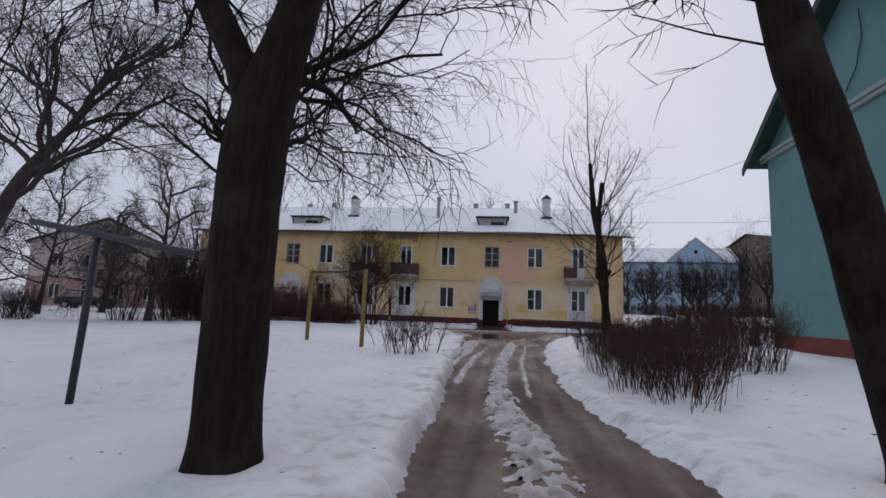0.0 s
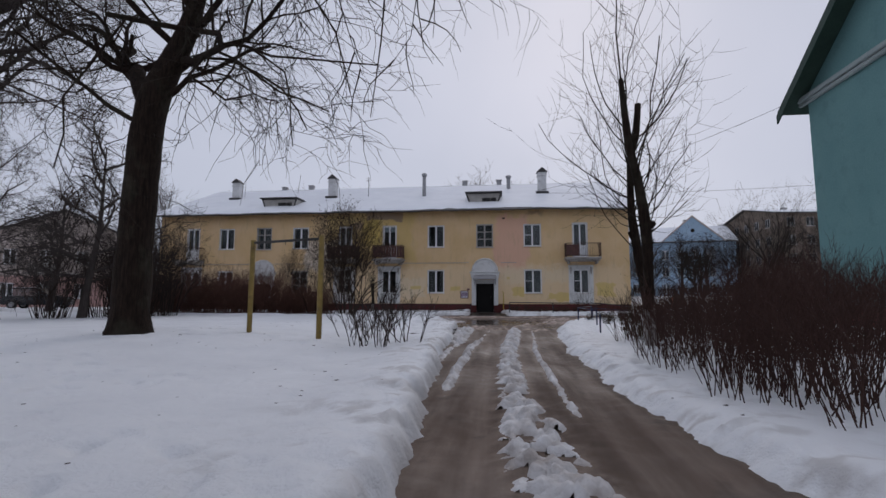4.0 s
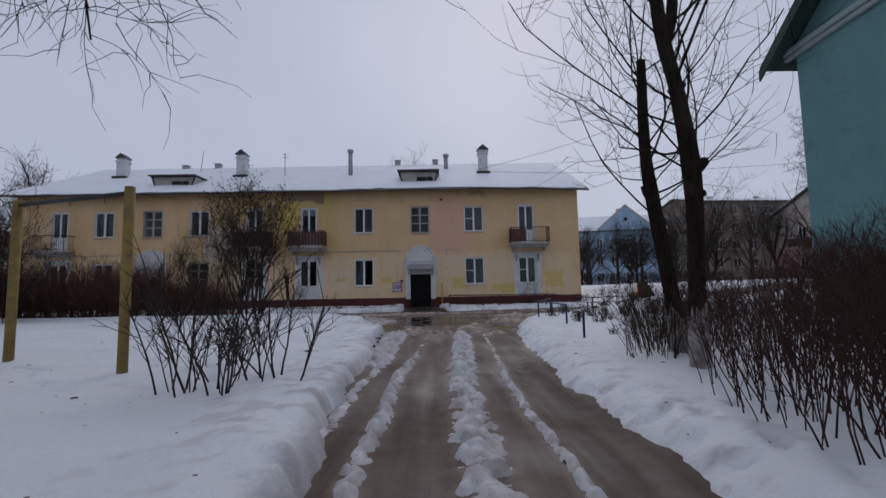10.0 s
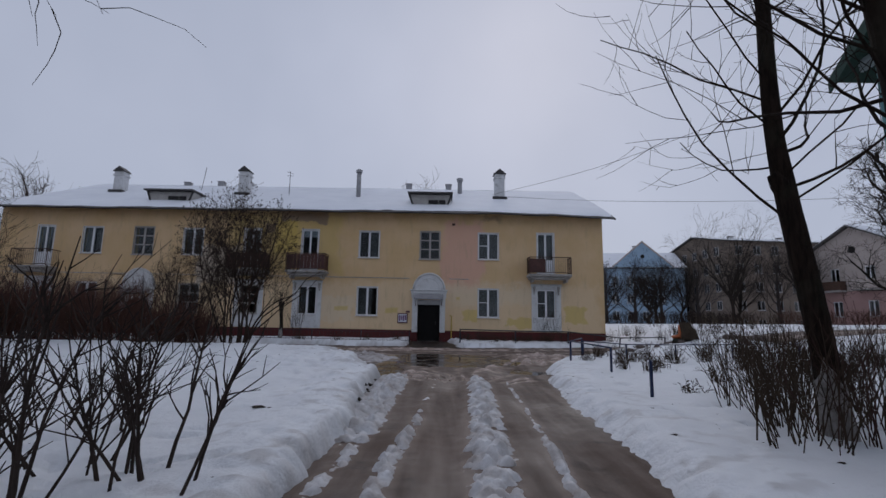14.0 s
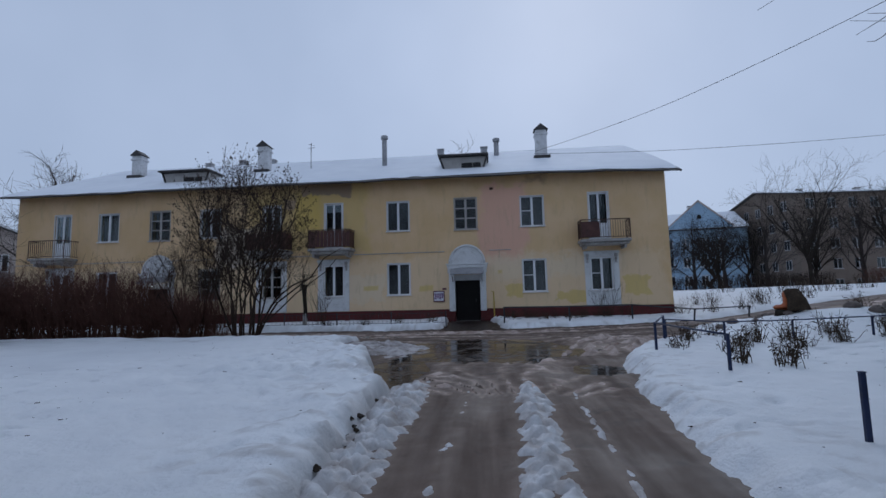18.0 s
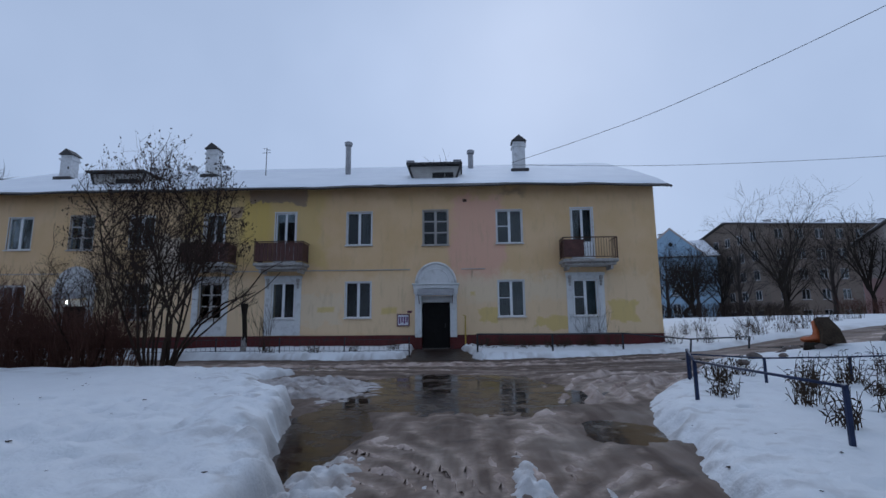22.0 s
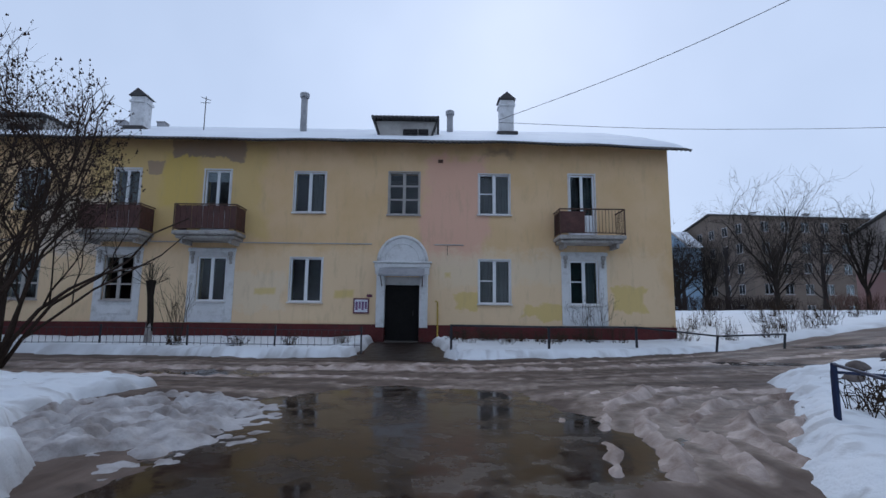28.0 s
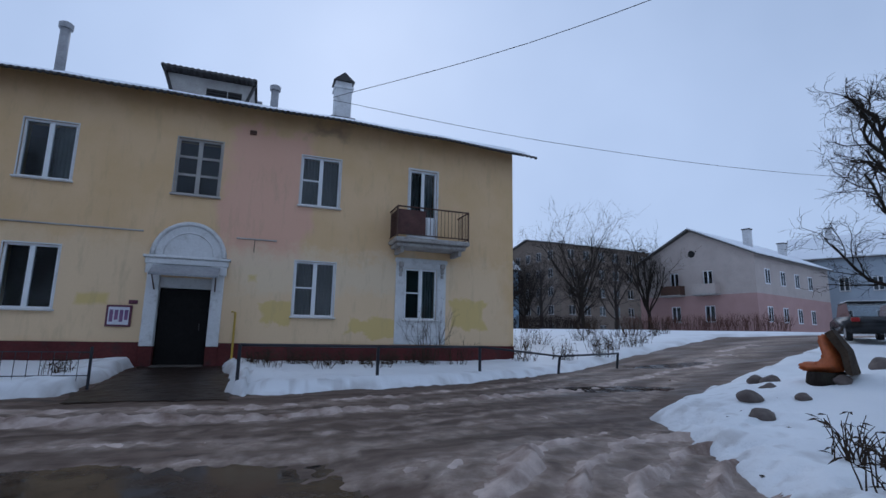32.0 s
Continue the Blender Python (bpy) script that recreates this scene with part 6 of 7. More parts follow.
# ---------------------------------------------------------------- yard things
def laundry_frame(label, posts, top, r, paint, bar_paint, over=0.0):
    """Two posts and a cross bar for clothes lines."""
    (x0, y0), (x1, y1) = posts
    f = thing("laundry_frame", label, "laundry frame", pose(x0, y0, 0), "laundry frames")
    for x, y in posts:
        part("post", MB().tube([(x - x0, y - y0, ground_z(x, y) - 0.15), (x - x0 + 0.01, y - y0, top)], [r] * 2, 10), paint, f, smooth=True)
    d = Vector((x1 - x0, y1 - y0, 0)).normalized()
    a, b = Vector((0, 0, top - 0.08)) - d * over, Vector((x1 - x0, y1 - y0, top - 0.06)) + d * over
    part("cross_bar", MB().tube([a, b], [r * 0.5] * 2, 8), bar_paint, f, smooth=True)
    for k in range(3):
        p = a.lerp(b, 0.2 + 0.3 * k)
        part("hook", MB().tube([p, p - Vector((0, 0, 0.09))], [0.006] * 2, 4), bar_paint, f)
    return f


laundry_frame("yellow-painted laundry frame standing in the snow", ((-3.08, -24.0), (-5.1, -23.25)), 2.17, 0.062, M["yellowpost"], M["darkcap"])
tf = thing("laundry_frame", "rusty steel T-shaped laundry post in the snow", "laundry frame", pose(-4.05, -32.8, 0), "laundry frames")
part("post", MB().tube([(0, 0, ground_z(-4.05, -32.8) - 0.1), (0.12, 0, 1.78)], [0.045] * 2, 10), M["railpaint"], tf, smooth=True)
part("cross_bar", MB().rbox(-1.45, 1.75, -0.04, 0.04, -0.04, 0.04, 0.008).moved(pose(0.12, 0, 1.80, 0, 9, -14)), M["railpaint"], tf)


def rail_fence(label, places, high, post_r, rail_r, paint, lean_last=False):
    """Square posts with one top rail."""
    x0, y0 = places[0]
    f = thing("rail_fence", label, "fence", pose(x0, y0, 0), "rail fences")
    tops = []
    for k, (x, y) in enumerate(places):
        z = ground_z(x, y)
        lean = 0.12 if lean_last and k >= len(places) - 2 else 0.0
        part("post", MB().rbox(-post_r, post_r, -post_r, post_r, -0.25, high, 0.006).moved(Matrix.Translation((x - x0, y - y0, z)) @ Matrix.Shear("XY", 4, (lean, 0))), paint, f)
        tops.append((x - x0 + lean * high, y - y0, z + high - rail_r))
    for a, b in zip(tops, tops[1:]):
        part("rail", MB().tube([a, b], [rail_r] * 2, 8), paint, f, smooth=True)
    return f


rail_fence("low dark-blue steel rail round the flower bed", ((4.1, -17.3), (3.8, -15.2), (4.65, -13.1)), 0.50, 0.021, 0.015, M["bluepaint"])
rail_fence("low dark-blue steel rail along the lane", ((4.72, -13.0), (5.95, -13.05), (7.4, -13.0), (9.1, -12.9), (11.2, -12.7)), 0.42, 0.02, 0.014, M["bluepaint"])
rail_fence("low dark rail fence before the house", ((1.35, -5.5), (3.9, -4.8), (6.5, -4.0), (9.2, -3.1), (11.7, -2.4)), 0.58, 0.028, 0.026, M["railpaint"], True)
for x, y, h in ((3.60, -20.5, 0.50),):
    p = thing("bollard", "short dark-blue steel post in the snow", "post", pose(x, y, ground_z(x, y) - 0.1), "blue posts")
    part("post", MB().rbox(-0.02, 0.02, -0.02, 0.02, 0, h + 0.1, 0.005), M["bluepaint"], p)
    part("cap", MB().rbox(-0.023, 0.023, -0.023, 0.023, h + 0.102, h + 0.112, 0.003), M["bluepaint"], p)


def picket_fence(x0, x1, y):
    f = thing("picket_fence", "low thin dark steel fence in the snow", "fence", pose(x0, y, 0.03))
    n = 7
    step = (x1 - x0) / n
    pick = MB().tube([(0, 0, 0), (0, 0, 0.50)], [0.006] * 2, 4).mesh("picket")
    for k in range(n + 1):
        part("post", MB().rbox(-0.02, 0.02, -0.02, 0.02, -0.25, 0.60, 0.005).moved(Matrix.Translation((k * step, 0, 0)) @ Matrix.Shear("XY", 4, (0.03 * math.sin(k * 2.3), 0))), M["railpaint"], f)
    for k in range(n):
        za, zb = 0.015 * math.sin(k * 1.7), 0.015 * math.sin(k * 1.7 + 1.7)
        for h in (0.14, 0.52):
            part("rail", MB().tube([(k * step, 0, za + h), ((k + 1) * step, 0, zb + h)], [0.009] * 2, 5), M["railpaint"], f)
        for i in range(1, 13):
            t = i / 13
            part("picket", pick, M["railpaint"], f).location = ((k + t) * step, 0, za + (zb - za) * t + 0.02)


picket_fence(-16.6, -0.95, -4.75)


def clump(x, y, n, high, wide, seed):
    """A tuft of withered flower stalks with crumpled leaves."""
    rng = random.Random(seed)
    t = thing("withered_plant", "withered brown garden plant sticking out of the snow", "plant", pose(x, y, ground_z(x, y) - 0.03), "withered plants")
    stalks, leaves = MB(), MB()
    for _ in range(n + 10):
        a, q = rng.uniform(0, 6.3), rng.random() * wide
        pts = wander(rng, (q * math.cos(a), q * math.sin(a), 0), (rng.gauss(0, 0.22), rng.gauss(0, 0.22), 1), high * rng.uniform(0.5, 1.1), 4, 0.16, -0.04)
        stalks.tube(pts, taper(0.006, 0.003, 5), 4, False)
        for _ in range(3):
            p = pts[rng.randint(1, 4)]
            d, w = Vector((rng.gauss(0, 1), rng.gauss(0, 1), rng.gauss(-0.2, 0.9))).normalized() * rng.uniform(0.05, 0.13), Vector((rng.gauss(0, 1), rng.gauss(0, 1), 0)).normalized() * 0.009
            k = len(leaves.v)
            leaves.v += [tuple(p), tuple(p + d * 0.5 + w), tuple(p + d), tuple(p + d * 0.5 - w + Vector((0, 0, 0.015)))]
            leaves.f.append((k, k + 1, k + 2, k + 3))
    part("stalk", stalks, M["dry"], t)["kind"] = "stuff"
    part("leaf", leaves, M["dry"], t)["kind"] = "stuff"


rng = random.Random(77)
for x, y, n, h in ((4.6, -16.6, 16, 0.40), (5.1, -16.9, 18, 0.45), (4.9, -15.6, 14, 0.35), (4.3, -14.9, 12, 0.3), (5.7, -15.9, 16, 0.42), (5.6, -14.5, 18, 0.45), (6.3, -13.6, 26, 0.55), (6.8, -14.3, 20, 0.45), (7.2, -13.2, 26, 0.55),
                   (7.9, -13.7, 24, 0.5), (8.4, -12.6, 26, 0.55), (9.2, -13.2, 26, 0.55), (8.8, -14.6, 24, 0.6), (9.9, -12.2, 22, 0.5), (10.6, -13.2, 30, 0.7), (7.4, -16.2, 22, 0.55), (9.6, -15.6, 26, 0.65), (5.4, -12.6, 16, 0.4), (6.2, -11.9, 16, 0.4),
                   (4.9, -13.7, 14, 0.35), (5.6, -18.6, 8, 0.3), (4.4, -20.0, 5, 0.22), (11.6, -12.0, 26, 0.6), (12.6, -13.4, 26, 0.7), (8.2, -16.9, 18, 0.5), (10.8, -10.1, 14, 0.5), (12.4, -9.6, 18, 0.6), (11.9, -14.6, 26, 0.6)):
    clump(x, y, n, h, 0.22, rng.randint(1, 9999))
for k in range(11):
    clump(1.5 + 0.47 * k + rng.uniform(-0.1, 0.1), -1.25 + rng.uniform(-0.3, 0.2), 26, 0.42, 0.26, rng.randint(1, 9999))
for x, y in ((-6.1, -4.2), (-4.4, -4.1), (-1.6, -4.0), (-3.0, -3.9)):
    clump(x, y, 18, 0.4, 0.25, rng.randint(1, 9999))
for x, y in ((9.6, -0.6), (10.9, -0.9), (12.2, -1.0), (13.6, 0.2), (15.5, 1.2), (17, 2.4), (14.4, 2.0), (13.0, 4), (16, 5.2), (19, 6.2), (21.5, 6.5), (11.8, 3.2)):
    clump(x, y, 26, 0.75, 0.45, rng.randint(1, 9999))


def ornament(x, y):
    """A home-made garden figure: a cut tyre bent into a seat-like body on a low stump."""
    z = ground_z(x, y)
    t = thing("garden_ornament", "orange-painted garden ornament cut from an old tyre", "ornament", pose(x, y, z - 0.03, 0, 0, -66) @ Matrix.Diagonal((0.48, 1.0, 0.62, 1)))
    body = MB()
    prof = [(-0.62, 0.30), (-0.50, 0.42), (-0.15, 0.40), (0.02, 0.55), (-0.10, 0.95), (-0.02, 1.06), (0.16, 1.02), (0.42, 0.62), (0.55, 0.30), (0.40, 0.22), (-0.40, 0.20)]
    body.prism(prof, -0.26, 0.26)
    body.v = [(a, b * (1.25 - 0.6 * c), c) for a, b, c in body.v]
    bm = bmesh.new()
    me = body.mesh("tmp")
    bm.from_mesh(me)
    bpy.data.meshes.remove(me)
    bmesh.ops.bevel(bm, geom=bm.edges[:], offset=0.05, segments=2, affect="EDGES")
    part("body", MB().take(bm), M["orange"], t, "orange paint, worn", True)
    back = MB().prism([(0.12, 1.06), (0.46, 0.62), (0.56, 0.20), (0.70, 0.18), (0.62, 0.70), (0.30, 1.14)], -0.36, 0.36)
    back.v = [(a, b * (1.3 - 0.65 * c), c) for a, b, c in back.v]
    part("back", back, M["dry"], t, "dull olive back")
    part("stump", MB().tube([(0, 0, -0.1), (0, 0, 0.12), (0, 0, 0.215)], [0.50, 0.46, 0.43], 14), M["bark_mid"], t, "low weathered stump", True)


ornament(9.1, -9.9)


def stone(x, y, s, seed):
    bm = bmesh.new()
    s *= 0.82
    bmesh.ops.create_icosphere(bm, subdivisions=3, radius=s)
    for v in bm.verts:
        g = 1 + 0.35 * noise.noise(v.co * 3.0 / s * 0.35 + Vector((seed, 0, 0)))
        v.co = Vector((v.co.x * g * 1.2, v.co.y * g, v.co.z * g * 0.7))
    ob = part("stone", MB().take(bm), M["stone"], smooth=True)
    tagged(ob, "brown fieldstone lying in the snow", "stone", "stones")
    ob.location = (x, y, ground_z(x, y) + s * 0.28)


for k, (x, y, s) in enumerate(((7.6, -9.9, 0.17), (7.0, -10.5, 0.16), (8.5, -9.5, 0.14), (9.0, -9.15, 0.16), (10.5, -10.3, 0.20), (11.0, -9.6, 0.24), (10.6, -11.0, 0.20), (11.6, -10.2, 0.26), (9.0, -8.9, 0.15), (8.9, -10.2, 0.13), (8.0, -10.3, 0.10), (-4.2, -9.8, 0.17), (-3.7, -10.3, 0.13))):
    stone(x, y, s, 3.7 * k)

# overhead wires from the roof to a pole out of sight
for name, pts in (("wire", [(3.4, 1.2, 8.75), (8.5, -5, 8.7), (14, -12, 9.65), (19, -19, 11.4)]), ("wire", [(3.4, 1.2, 8.65), (12, 1.0, 8.42), (24, 0.5, 8.7), (40, 0, 10.0), (60, 0, 12.0)])):
    v = [Vector(p) for p in pts]
    line = []
    for i in range(len(v) - 1):
        a, b, c, d = v[max(i - 1, 0)], v[i], v[i + 1], v[min(i + 2, len(v) - 1)]
        line += [0.5 * ((2 * b) + (c - a) * t + (2 * a - 5 * b + 4 * c - d) * t * t + (3 * b - a - 3 * c + d) * t**3) for t in (k / 8 for k in range(8))]
    line.append(v[-1])
    w = part(name, MB().tube(line, [0.010] * len(line), 5), M["wire"])
    tagged(w, "thin black overhead cable sagging across the sky", "cable", "overhead cables")


# ---------------------------------------------------------------- other houses
def simple_house(name, label, m, wide, deep, eave, ridge, walls, base=None, base_top=0.0, axis="x", windows=(), balconies=(), roof_mat=None, over=0.5, round_vent=None, chimneys=(), frame_mat=None, plinth=None):
    """A house in its own axes: front wall on y=0 facing -y, from x=0 to wide. axis: the way its ridge runs."""
    h = thing(name, label, "building", m)
    half = deep / 2 if axis == "x" else wide / 2
    holes = [(x - w / 2, x + w / 2, z, z + hh) for x, z, w, hh in windows]
    zs = [(base_top, eave, walls)] if base else [(0, eave, walls)]
    if base:
        zs.append((0, base_top, base))
    for z0, z1, mat in zs:
        cut = [(a, b, max(c, z0), min(d, z1)) for a, b, c, d in holes if c < z1 and d > z0]
        part("wall", pierced(0, wide, z0, z1, cut, 0, 0.4), mat, h)
        part("wall", MB().box(0, 0.4, 0.4, deep, z0, z1), mat, h)
        part("wall", MB().box(wide - 0.4, wide, 0.4, deep, z0, z1), mat, h)
        part("wall", MB().box(0.4, wide - 0.4, deep - 0.4, deep, z0, z1), mat, h)
    if plinth:
        part("plinth", MB().box(-0.04, wide + 0.04, -0.04, deep + 0.04, -0.6, plinth[1]), plinth[0], h)
    else:
        part("plinth", MB().box(-0.02, wide + 0.02, -0.02, deep + 0.02, -1.0, -0.01), M["concrete"], h)
    part("floor_slab", MB().box(0.4, wide - 0.4, 0.4, deep - 0.4, 3.2, 3.4).box(0.4, wide - 0.4, 2.5, 2.6, 0, 3.2), M["inside"], h)
    if axis == "x":
        for x in (0, wide - 0.4):
            gable, k = MB(), 0
            gable.v += [(x + s * 0.4, y, z) for s in (0, 1) for y, z in ((0, eave), (deep, eave), (deep / 2, ridge - 0.1))]
            gable.f += [(k, k + 2, k + 1), (k + 3, k + 4, k + 5), (k, k + 1, k + 4, k + 3), (k + 1, k + 2, k + 5, k + 4), (k + 2, k, k + 3, k + 5)]
            part("gable", gable, walls, h)
    else:
        for y in (0, deep - 0.4):
            part("gable", MB().prism([(0, eave), (wide, eave), (wide / 2, ridge - 0.1)], y, y + 0.4), walls, h)
    slope = (ridge - eave) / half
    th = 0.14
    for s, mat, lift in ((0, roof_mat or M["slate"], 0.0), (1, M["roofsnow"], th)):
        for side in (-1, 1):
            r = MB()
            inset = 0.12 * s
            e = half + over - inset
            length = (wide if axis == "x" else deep) + 2 * (over - inset)
            a0 = -over + inset
            pr = [(0, ridge + lift), (side * e, ridge - slope * e + lift), (side * e, ridge - slope * e + lift + (th if not s else 0.1)), (0, ridge + lift + (th if not s else 0.1))]
            r.prism(pr if side > 0 else pr[::-1], 0, length)
            if axis == "x":
                r.v = [(y + a0, deep / 2 - x, z) for x, y, z in r.v]
            else:
                r.v = [(wide / 2 + x, y + a0, z) for x, y, z in r.v]
            part("roof_snow" if s else "roof", r, mat, h)
    for x, z, w, hh in windows:
        f = MB().box(x - w / 2, x + w / 2, 0.06, 0.14, z, z + 0.07).box(x - w / 2, x + w / 2, 0.06, 0.14, z + hh - 0.07, z + hh).box(x - w / 2, x - w / 2 + 0.07, 0.06, 0.14, z + 0.07, z + hh - 0.07).box(x + w / 2 - 0.07, x + w / 2, 0.06, 0.14, z + 0.07, z + hh - 0.07).box(x - 0.05, x + 0.05, 0.065, 0.135, z + 0.07, z + hh - 0.07)
        wob = part("window", f, frame_mat or M["pvc"], h)
        part("pane", MB().box(x - w / 2 + 0.07, x + w / 2 - 0.07, 0.097, 0.105, z + 0.07, z + hh - 0.07), M["glass"], wob)
        part("sill", MB().box(x - w / 2 - 0.08, x + w / 2 + 0.08, -0.10, 0.05, z - 0.07, z - 0.004), M["sill"], wob)
    for x, z, w, mat in balconies:
        b = part("balcony", MB().rbox(x - w / 2, x + w / 2, -1.0, -0.002, z - 0.16, z, 0.02), M["concrete"], h)
        part("parapet", MB().rbox(x - w / 2 + 0.03, x + w / 2 - 0.03, -0.97, -0.92, z + 0.003, z + 0.95, 0.01).rbox(x - w / 2 + 0.03, x - w / 2 + 0.08, -0.915, -0.003, z + 0.003, z + 0.95, 0.01).rbox(x + w / 2 - 0.08, x + w / 2 - 0.03, -0.915, -0.003, z + 0.003, z + 0.95, 0.01), mat, b)
    if round_vent:
        x, z, r = round_vent
        part("round_vent", MB().tube([(x, -0.03, z), (x, 0.05, z)], [r] * 2, 20), M["rubber"], h)
    for x, y, top in chimneys:
        c = part("chimney", MB().rbox(x - 0.35, x + 0.35, y - 0.35, y + 0.35, eave, top, 0.02), M["chimney"], h)
        part("cap", MB().rbox(x - 0.42, x + 0.42, y - 0.42, y + 0.42, top + 0.002, top + 0.12, 0.02), M["darkcap"], c)
    return h


# the turquoise house, gable towards the drive: its front runs north to south
teal = simple_house("turquoise_house", "turquoise-painted house with a green-edged gable", pose(12.95, -14.4, -0.25, 0, 0, -90), 12.2, 16, 9.1, 13.5, M["teal"], axis="y", roof_mat=M["green"], over=0.75, plinth=(M["redbase"], 0.78))
part("cornice", MB().rbox(-0.55, 12.75, -0.22, -0.002, 8.85, 9.03, 0.03).rbox(-0.4, 12.6, -0.14, -0.002, 8.69, 8.848, 0.03), M["cornice"], teal, "pale moulded cornice across the gable")
for s in (0, 1):
    vg = MB()
    e, sl = 6.1 + 0.75, (13.5 - 9.1) / 6.1
    pr = [(0, 13.48), (e, 13.48 - sl * e), (e, 13.48 - sl * e - 0.34), (0, 13.14)]
    vg.prism([(6.1 + (x if s else -x), z) for x, z in (pr if s else pr[::-1])], -0.80, -0.74)
    part("verge_board", vg, M["green"], teal, "green verge board")
part("loose_cable", MB().tube([(6.5, -0.06, 12.1), (6.6, -0.07, 11.1), (6.2, -0.06, 10.1), (5.6, -0.06, 9.5)], [0.02] * 4, 5), M["wire"], teal)

# pale and pink house across the lane
wins = [(x, z, 0.95, 1.5) for x in (4.1, 7.6) for z in (4.55,)] + [(x, 0.95, 1.0, 1.6) for x in (4.1, 7.6)]
simple_house("pink_house", "pale gabled house with a pink ground floor", pose(41.6, 29.4, 1.7, 0, 0, -75.6), 12.0, 18, 7.3, 10.4, M["palewall"], M["pinkwall"], 3.6, "y", wins, [(4.1, 3.7, 2.2, M["rust"]), (7.6, 3.7, 2.3, M["palewall"])], round_vent=(6.1, 7.9, 0.36), chimneys=[(8.6, 7, 11.0), (9.2, 14, 10.2)])

side = bpy.data.objects["pink_house"]
for k in range(4):
    for z in (0.95, 4.55):
        y = 2.4 + 3.4 * k
        wn_ = part("window", MB().rbox(12.002, 12.06, y - 0.55, y + 0.55, z, z + 1.5, 0.02), M["pvc"], side)
        for q in (-1, 1):
            part("pane", MB().box(12.062, 12.068, y + q * 0.26 - 0.19, y + q * 0.26 + 0.19, z + 0.10, z + 1.40), M["darkpane"], wn_)

# light-blue house with a pediment
bw = [(x, z, 1.2, 1.7) for x in np.arange(2.0, 25.0, 2.6) for z in (2.4, 5.5, 8.6)]
blue = simple_house("blue_house", "three-storey light-blue house with a pediment", pose(16.6, 64, 0.2, 0, 0, -8), 27, 13, 12.0, 15.4, M["bluewall"], None, 0, "x", bw, chimneys=[(9, 5, 16.6), (20, 6, 16.8)])
part("pediment", MB().prism([(14.6, 12.0), (24.8, 12.0), (19.7, 16.4)], -0.9, -0.05), M["bluewall"], blue)
part("pediment_trim", MB().prism([(14.3, 12.0), (14.6, 12.0), (19.7, 16.4), (24.8, 12.0), (25.1, 12.0), (19.7, 16.75)], -1.05, -0.9), M["palewall"], blue)
part("round_vent", MB().tube([(19.7, -0.95, 13.9), (19.7, -0.88, 13.9)], [0.35] * 2, 16), M["rubber"], blue)

# grey block of flats, its near corner towards the yard
gw = [(x, z, 1.3, 1.5) for x in np.arange(2.2, 46.0, 3.1) for z in (1.2, 4.2, 7.2, 10.2, 13.2)]
block = simple_house("grey_block", "long grey-brown five-storey block of flats behind trees", pose(46.0, 51.5, 0.2, 0, 0, 4), 50, 18, 15.4, 17.4, M["greywall"], None, 0, "x", gw, frame_mat=M["sill"], chimneys=[(5, 6, 17.2), (14, 6, 17.2), (24, 6, 17.4), (38, 6, 17.4)])
for y in np.arange(2.5, 16.5, 3.2):
    for z in (1.2, 4.2, 7.2, 10.2, 13.2):
        bwn = part("window", MB().rbox(-0.06, -0.002, y - 0.65, y + 0.65, z, z + 1.5, 0.02), M["sill"], block)
        for q in (-1, 1):
            part("pane", MB().box(-0.068, -0.062, y + q * 0.31 - 0.24, y + q * 0.31 + 0.24, z + 0.1, z + 1.4), M["darkpane"], bwn)

# pale house with a snowy roof behind the pink one
simple_house("pale_house", "pale blue-grey two-storey house with a snowy roof", pose(63.0, 27.0, 1.8, 0, 0, -60), 24, 12, 9.0, 12.4, M["bluegrey"], None, 0, "x", [(x, z, 1.0, 1.6) for x in np.arange(2.0, 23.0, 3.0) for z in (1.2, 5.0)], chimneys=[(4, 5, 13.4), (12, 5, 13.4)])

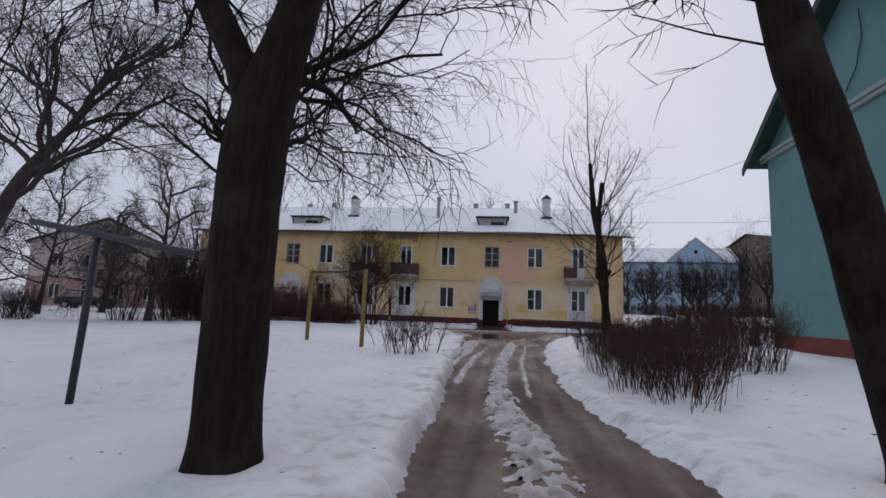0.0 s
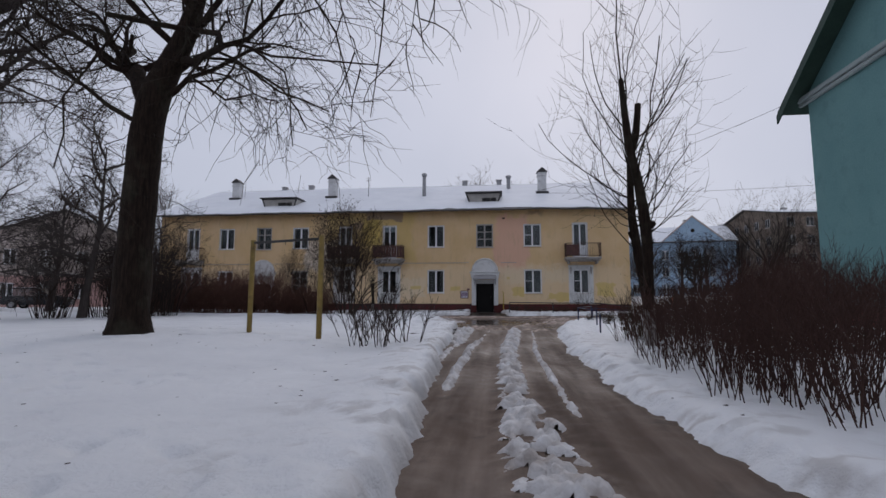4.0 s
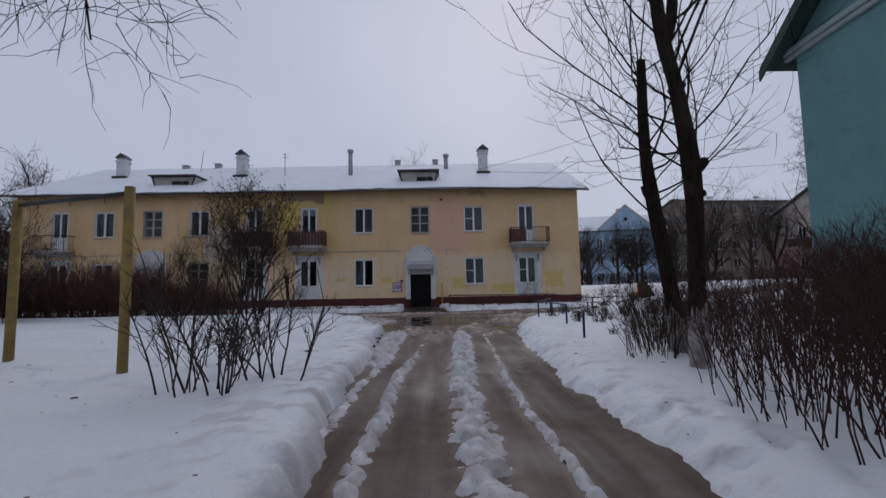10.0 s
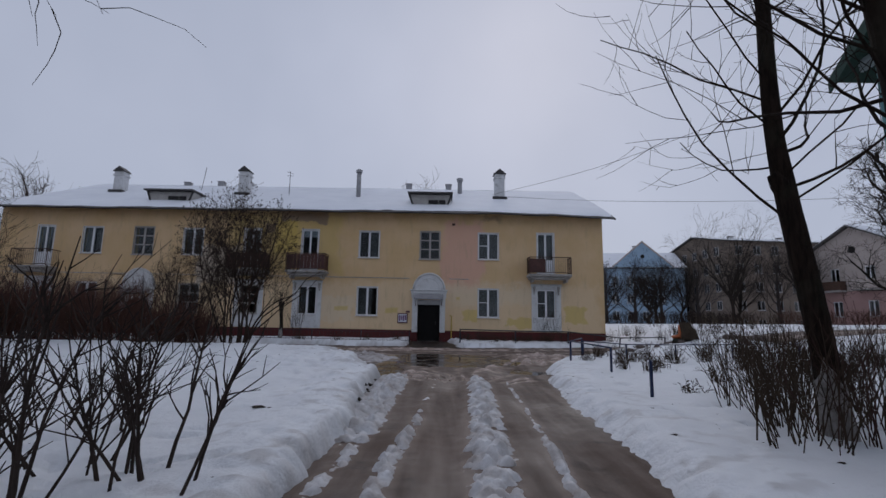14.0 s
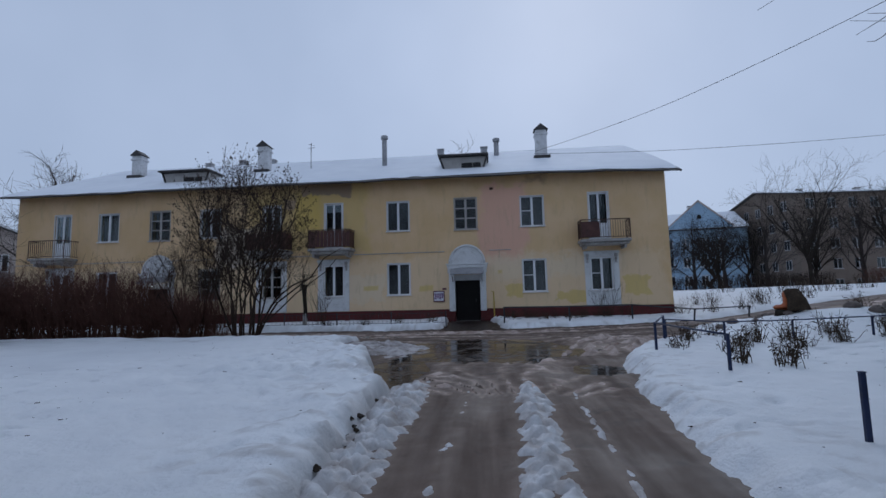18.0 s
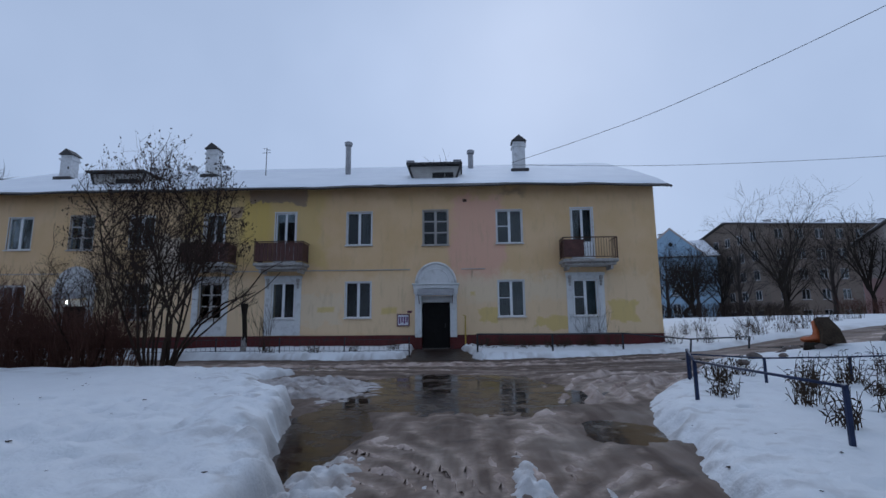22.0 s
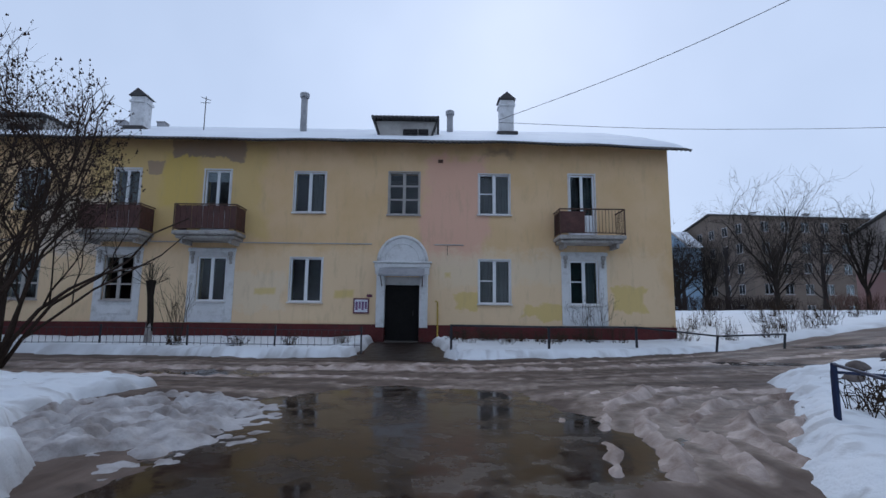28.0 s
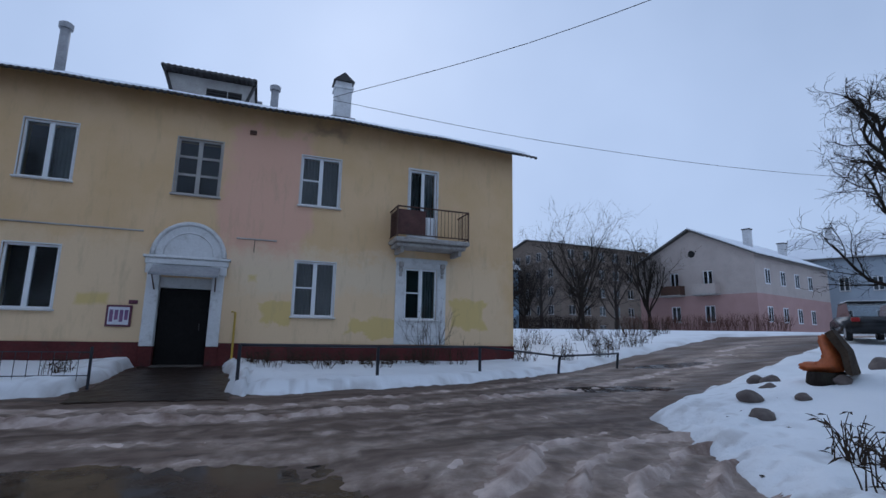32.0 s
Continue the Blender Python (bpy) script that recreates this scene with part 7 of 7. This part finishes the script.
# pink house beyond the lawn
lw = [(x, z, 1.0, 1.5) for x in (2.4, 5.2, 8.2, 11.0) for z in (1.1, 4.4)]
simple_house("pink_house", "faded pink house with a pale upper floor", pose(-48.6, 6.4, -0.1, 0, 0, 33), 13.2, 18, 7.0, 10.0, M["palewall"], M["pinkwall"], 3.3, "y", lw, [(5.2, 3.6, 2.2, M["concrete"]), (8.2, 3.6, 2.2, M["palewall"])], chimneys=[(4, 6, 10.6)])


def car(label, m, paint):
    """A parked car: body, glasshouse, wheels, lamps."""
    c = thing("car", label, "car", m, "parked cars")
    body = MB().prism([(-2.2, 0.32), (-2.27, 0.72), (-2.1, 1.0), (1.05, 1.06), (2.05, 0.92), (2.22, 0.68), (2.2, 0.32)], -0.88, 0.88)
    bm = bmesh.new()
    me = body.mesh("tmp")
    bm.from_mesh(me)
    bpy.data.meshes.remove(me)
    bmesh.ops.bevel(bm, geom=bm.edges[:], offset=0.07, segments=3, affect="EDGES")
    part("body", MB().take(bm), paint, c, smooth=True)
    part("cabin", MB().prism([(-1.85, 1.0), (-1.45, 1.56), (0.35, 1.62), (1.05, 1.05)], -0.76, 0.76), M["glass"], c, "dark windows")
    part("roof_panel", MB().rbox(-1.5, 0.38, -0.78, 0.78, 1.565, 1.65, 0.03), paint, c)
    for x in (-1.4, 1.4):
        for y in (-0.80, 0.80):
            w = part("wheel", MB().tube([(x, y - 0.1, 0.33), (x, y + 0.1, 0.33)], [0.33] * 2, 20), M["rubber"], c)
            part("rim", MB().tube([(x, y - 0.11, 0.33), (x, y + 0.11, 0.33)], [0.2] * 2, 14), M["pipe"], w)
    for y in (-0.66, 0.66):
        part("tail_lamp", MB().rbox(-2.29, -2.20, y - 0.14, y + 0.14, 0.78, 0.95, 0.02), M["redlamp"], c)
    part("roof_snow", MB().rbox(-1.4, 0.3, -0.70, 0.70, 1.652, 1.70, 0.02), M["roofsnow"], c)


car("dark parked estate car dusted with snow", pose(26.6, -0.6, ground_z(26.6, -0.6) - 0.02, 0, 0, 40), M["carpaint"])
car("white parked car beyond the lane", pose(31.5, 0.4, ground_z(31.5, 0.4) - 0.02, 0, 0, 35), M["whitecar"])
car("dark parked car beside the pink house", pose(-36.0, 1.0, ground_z(-36, 1.0) - 0.02, 0, 0, 20), M["carpaint"])
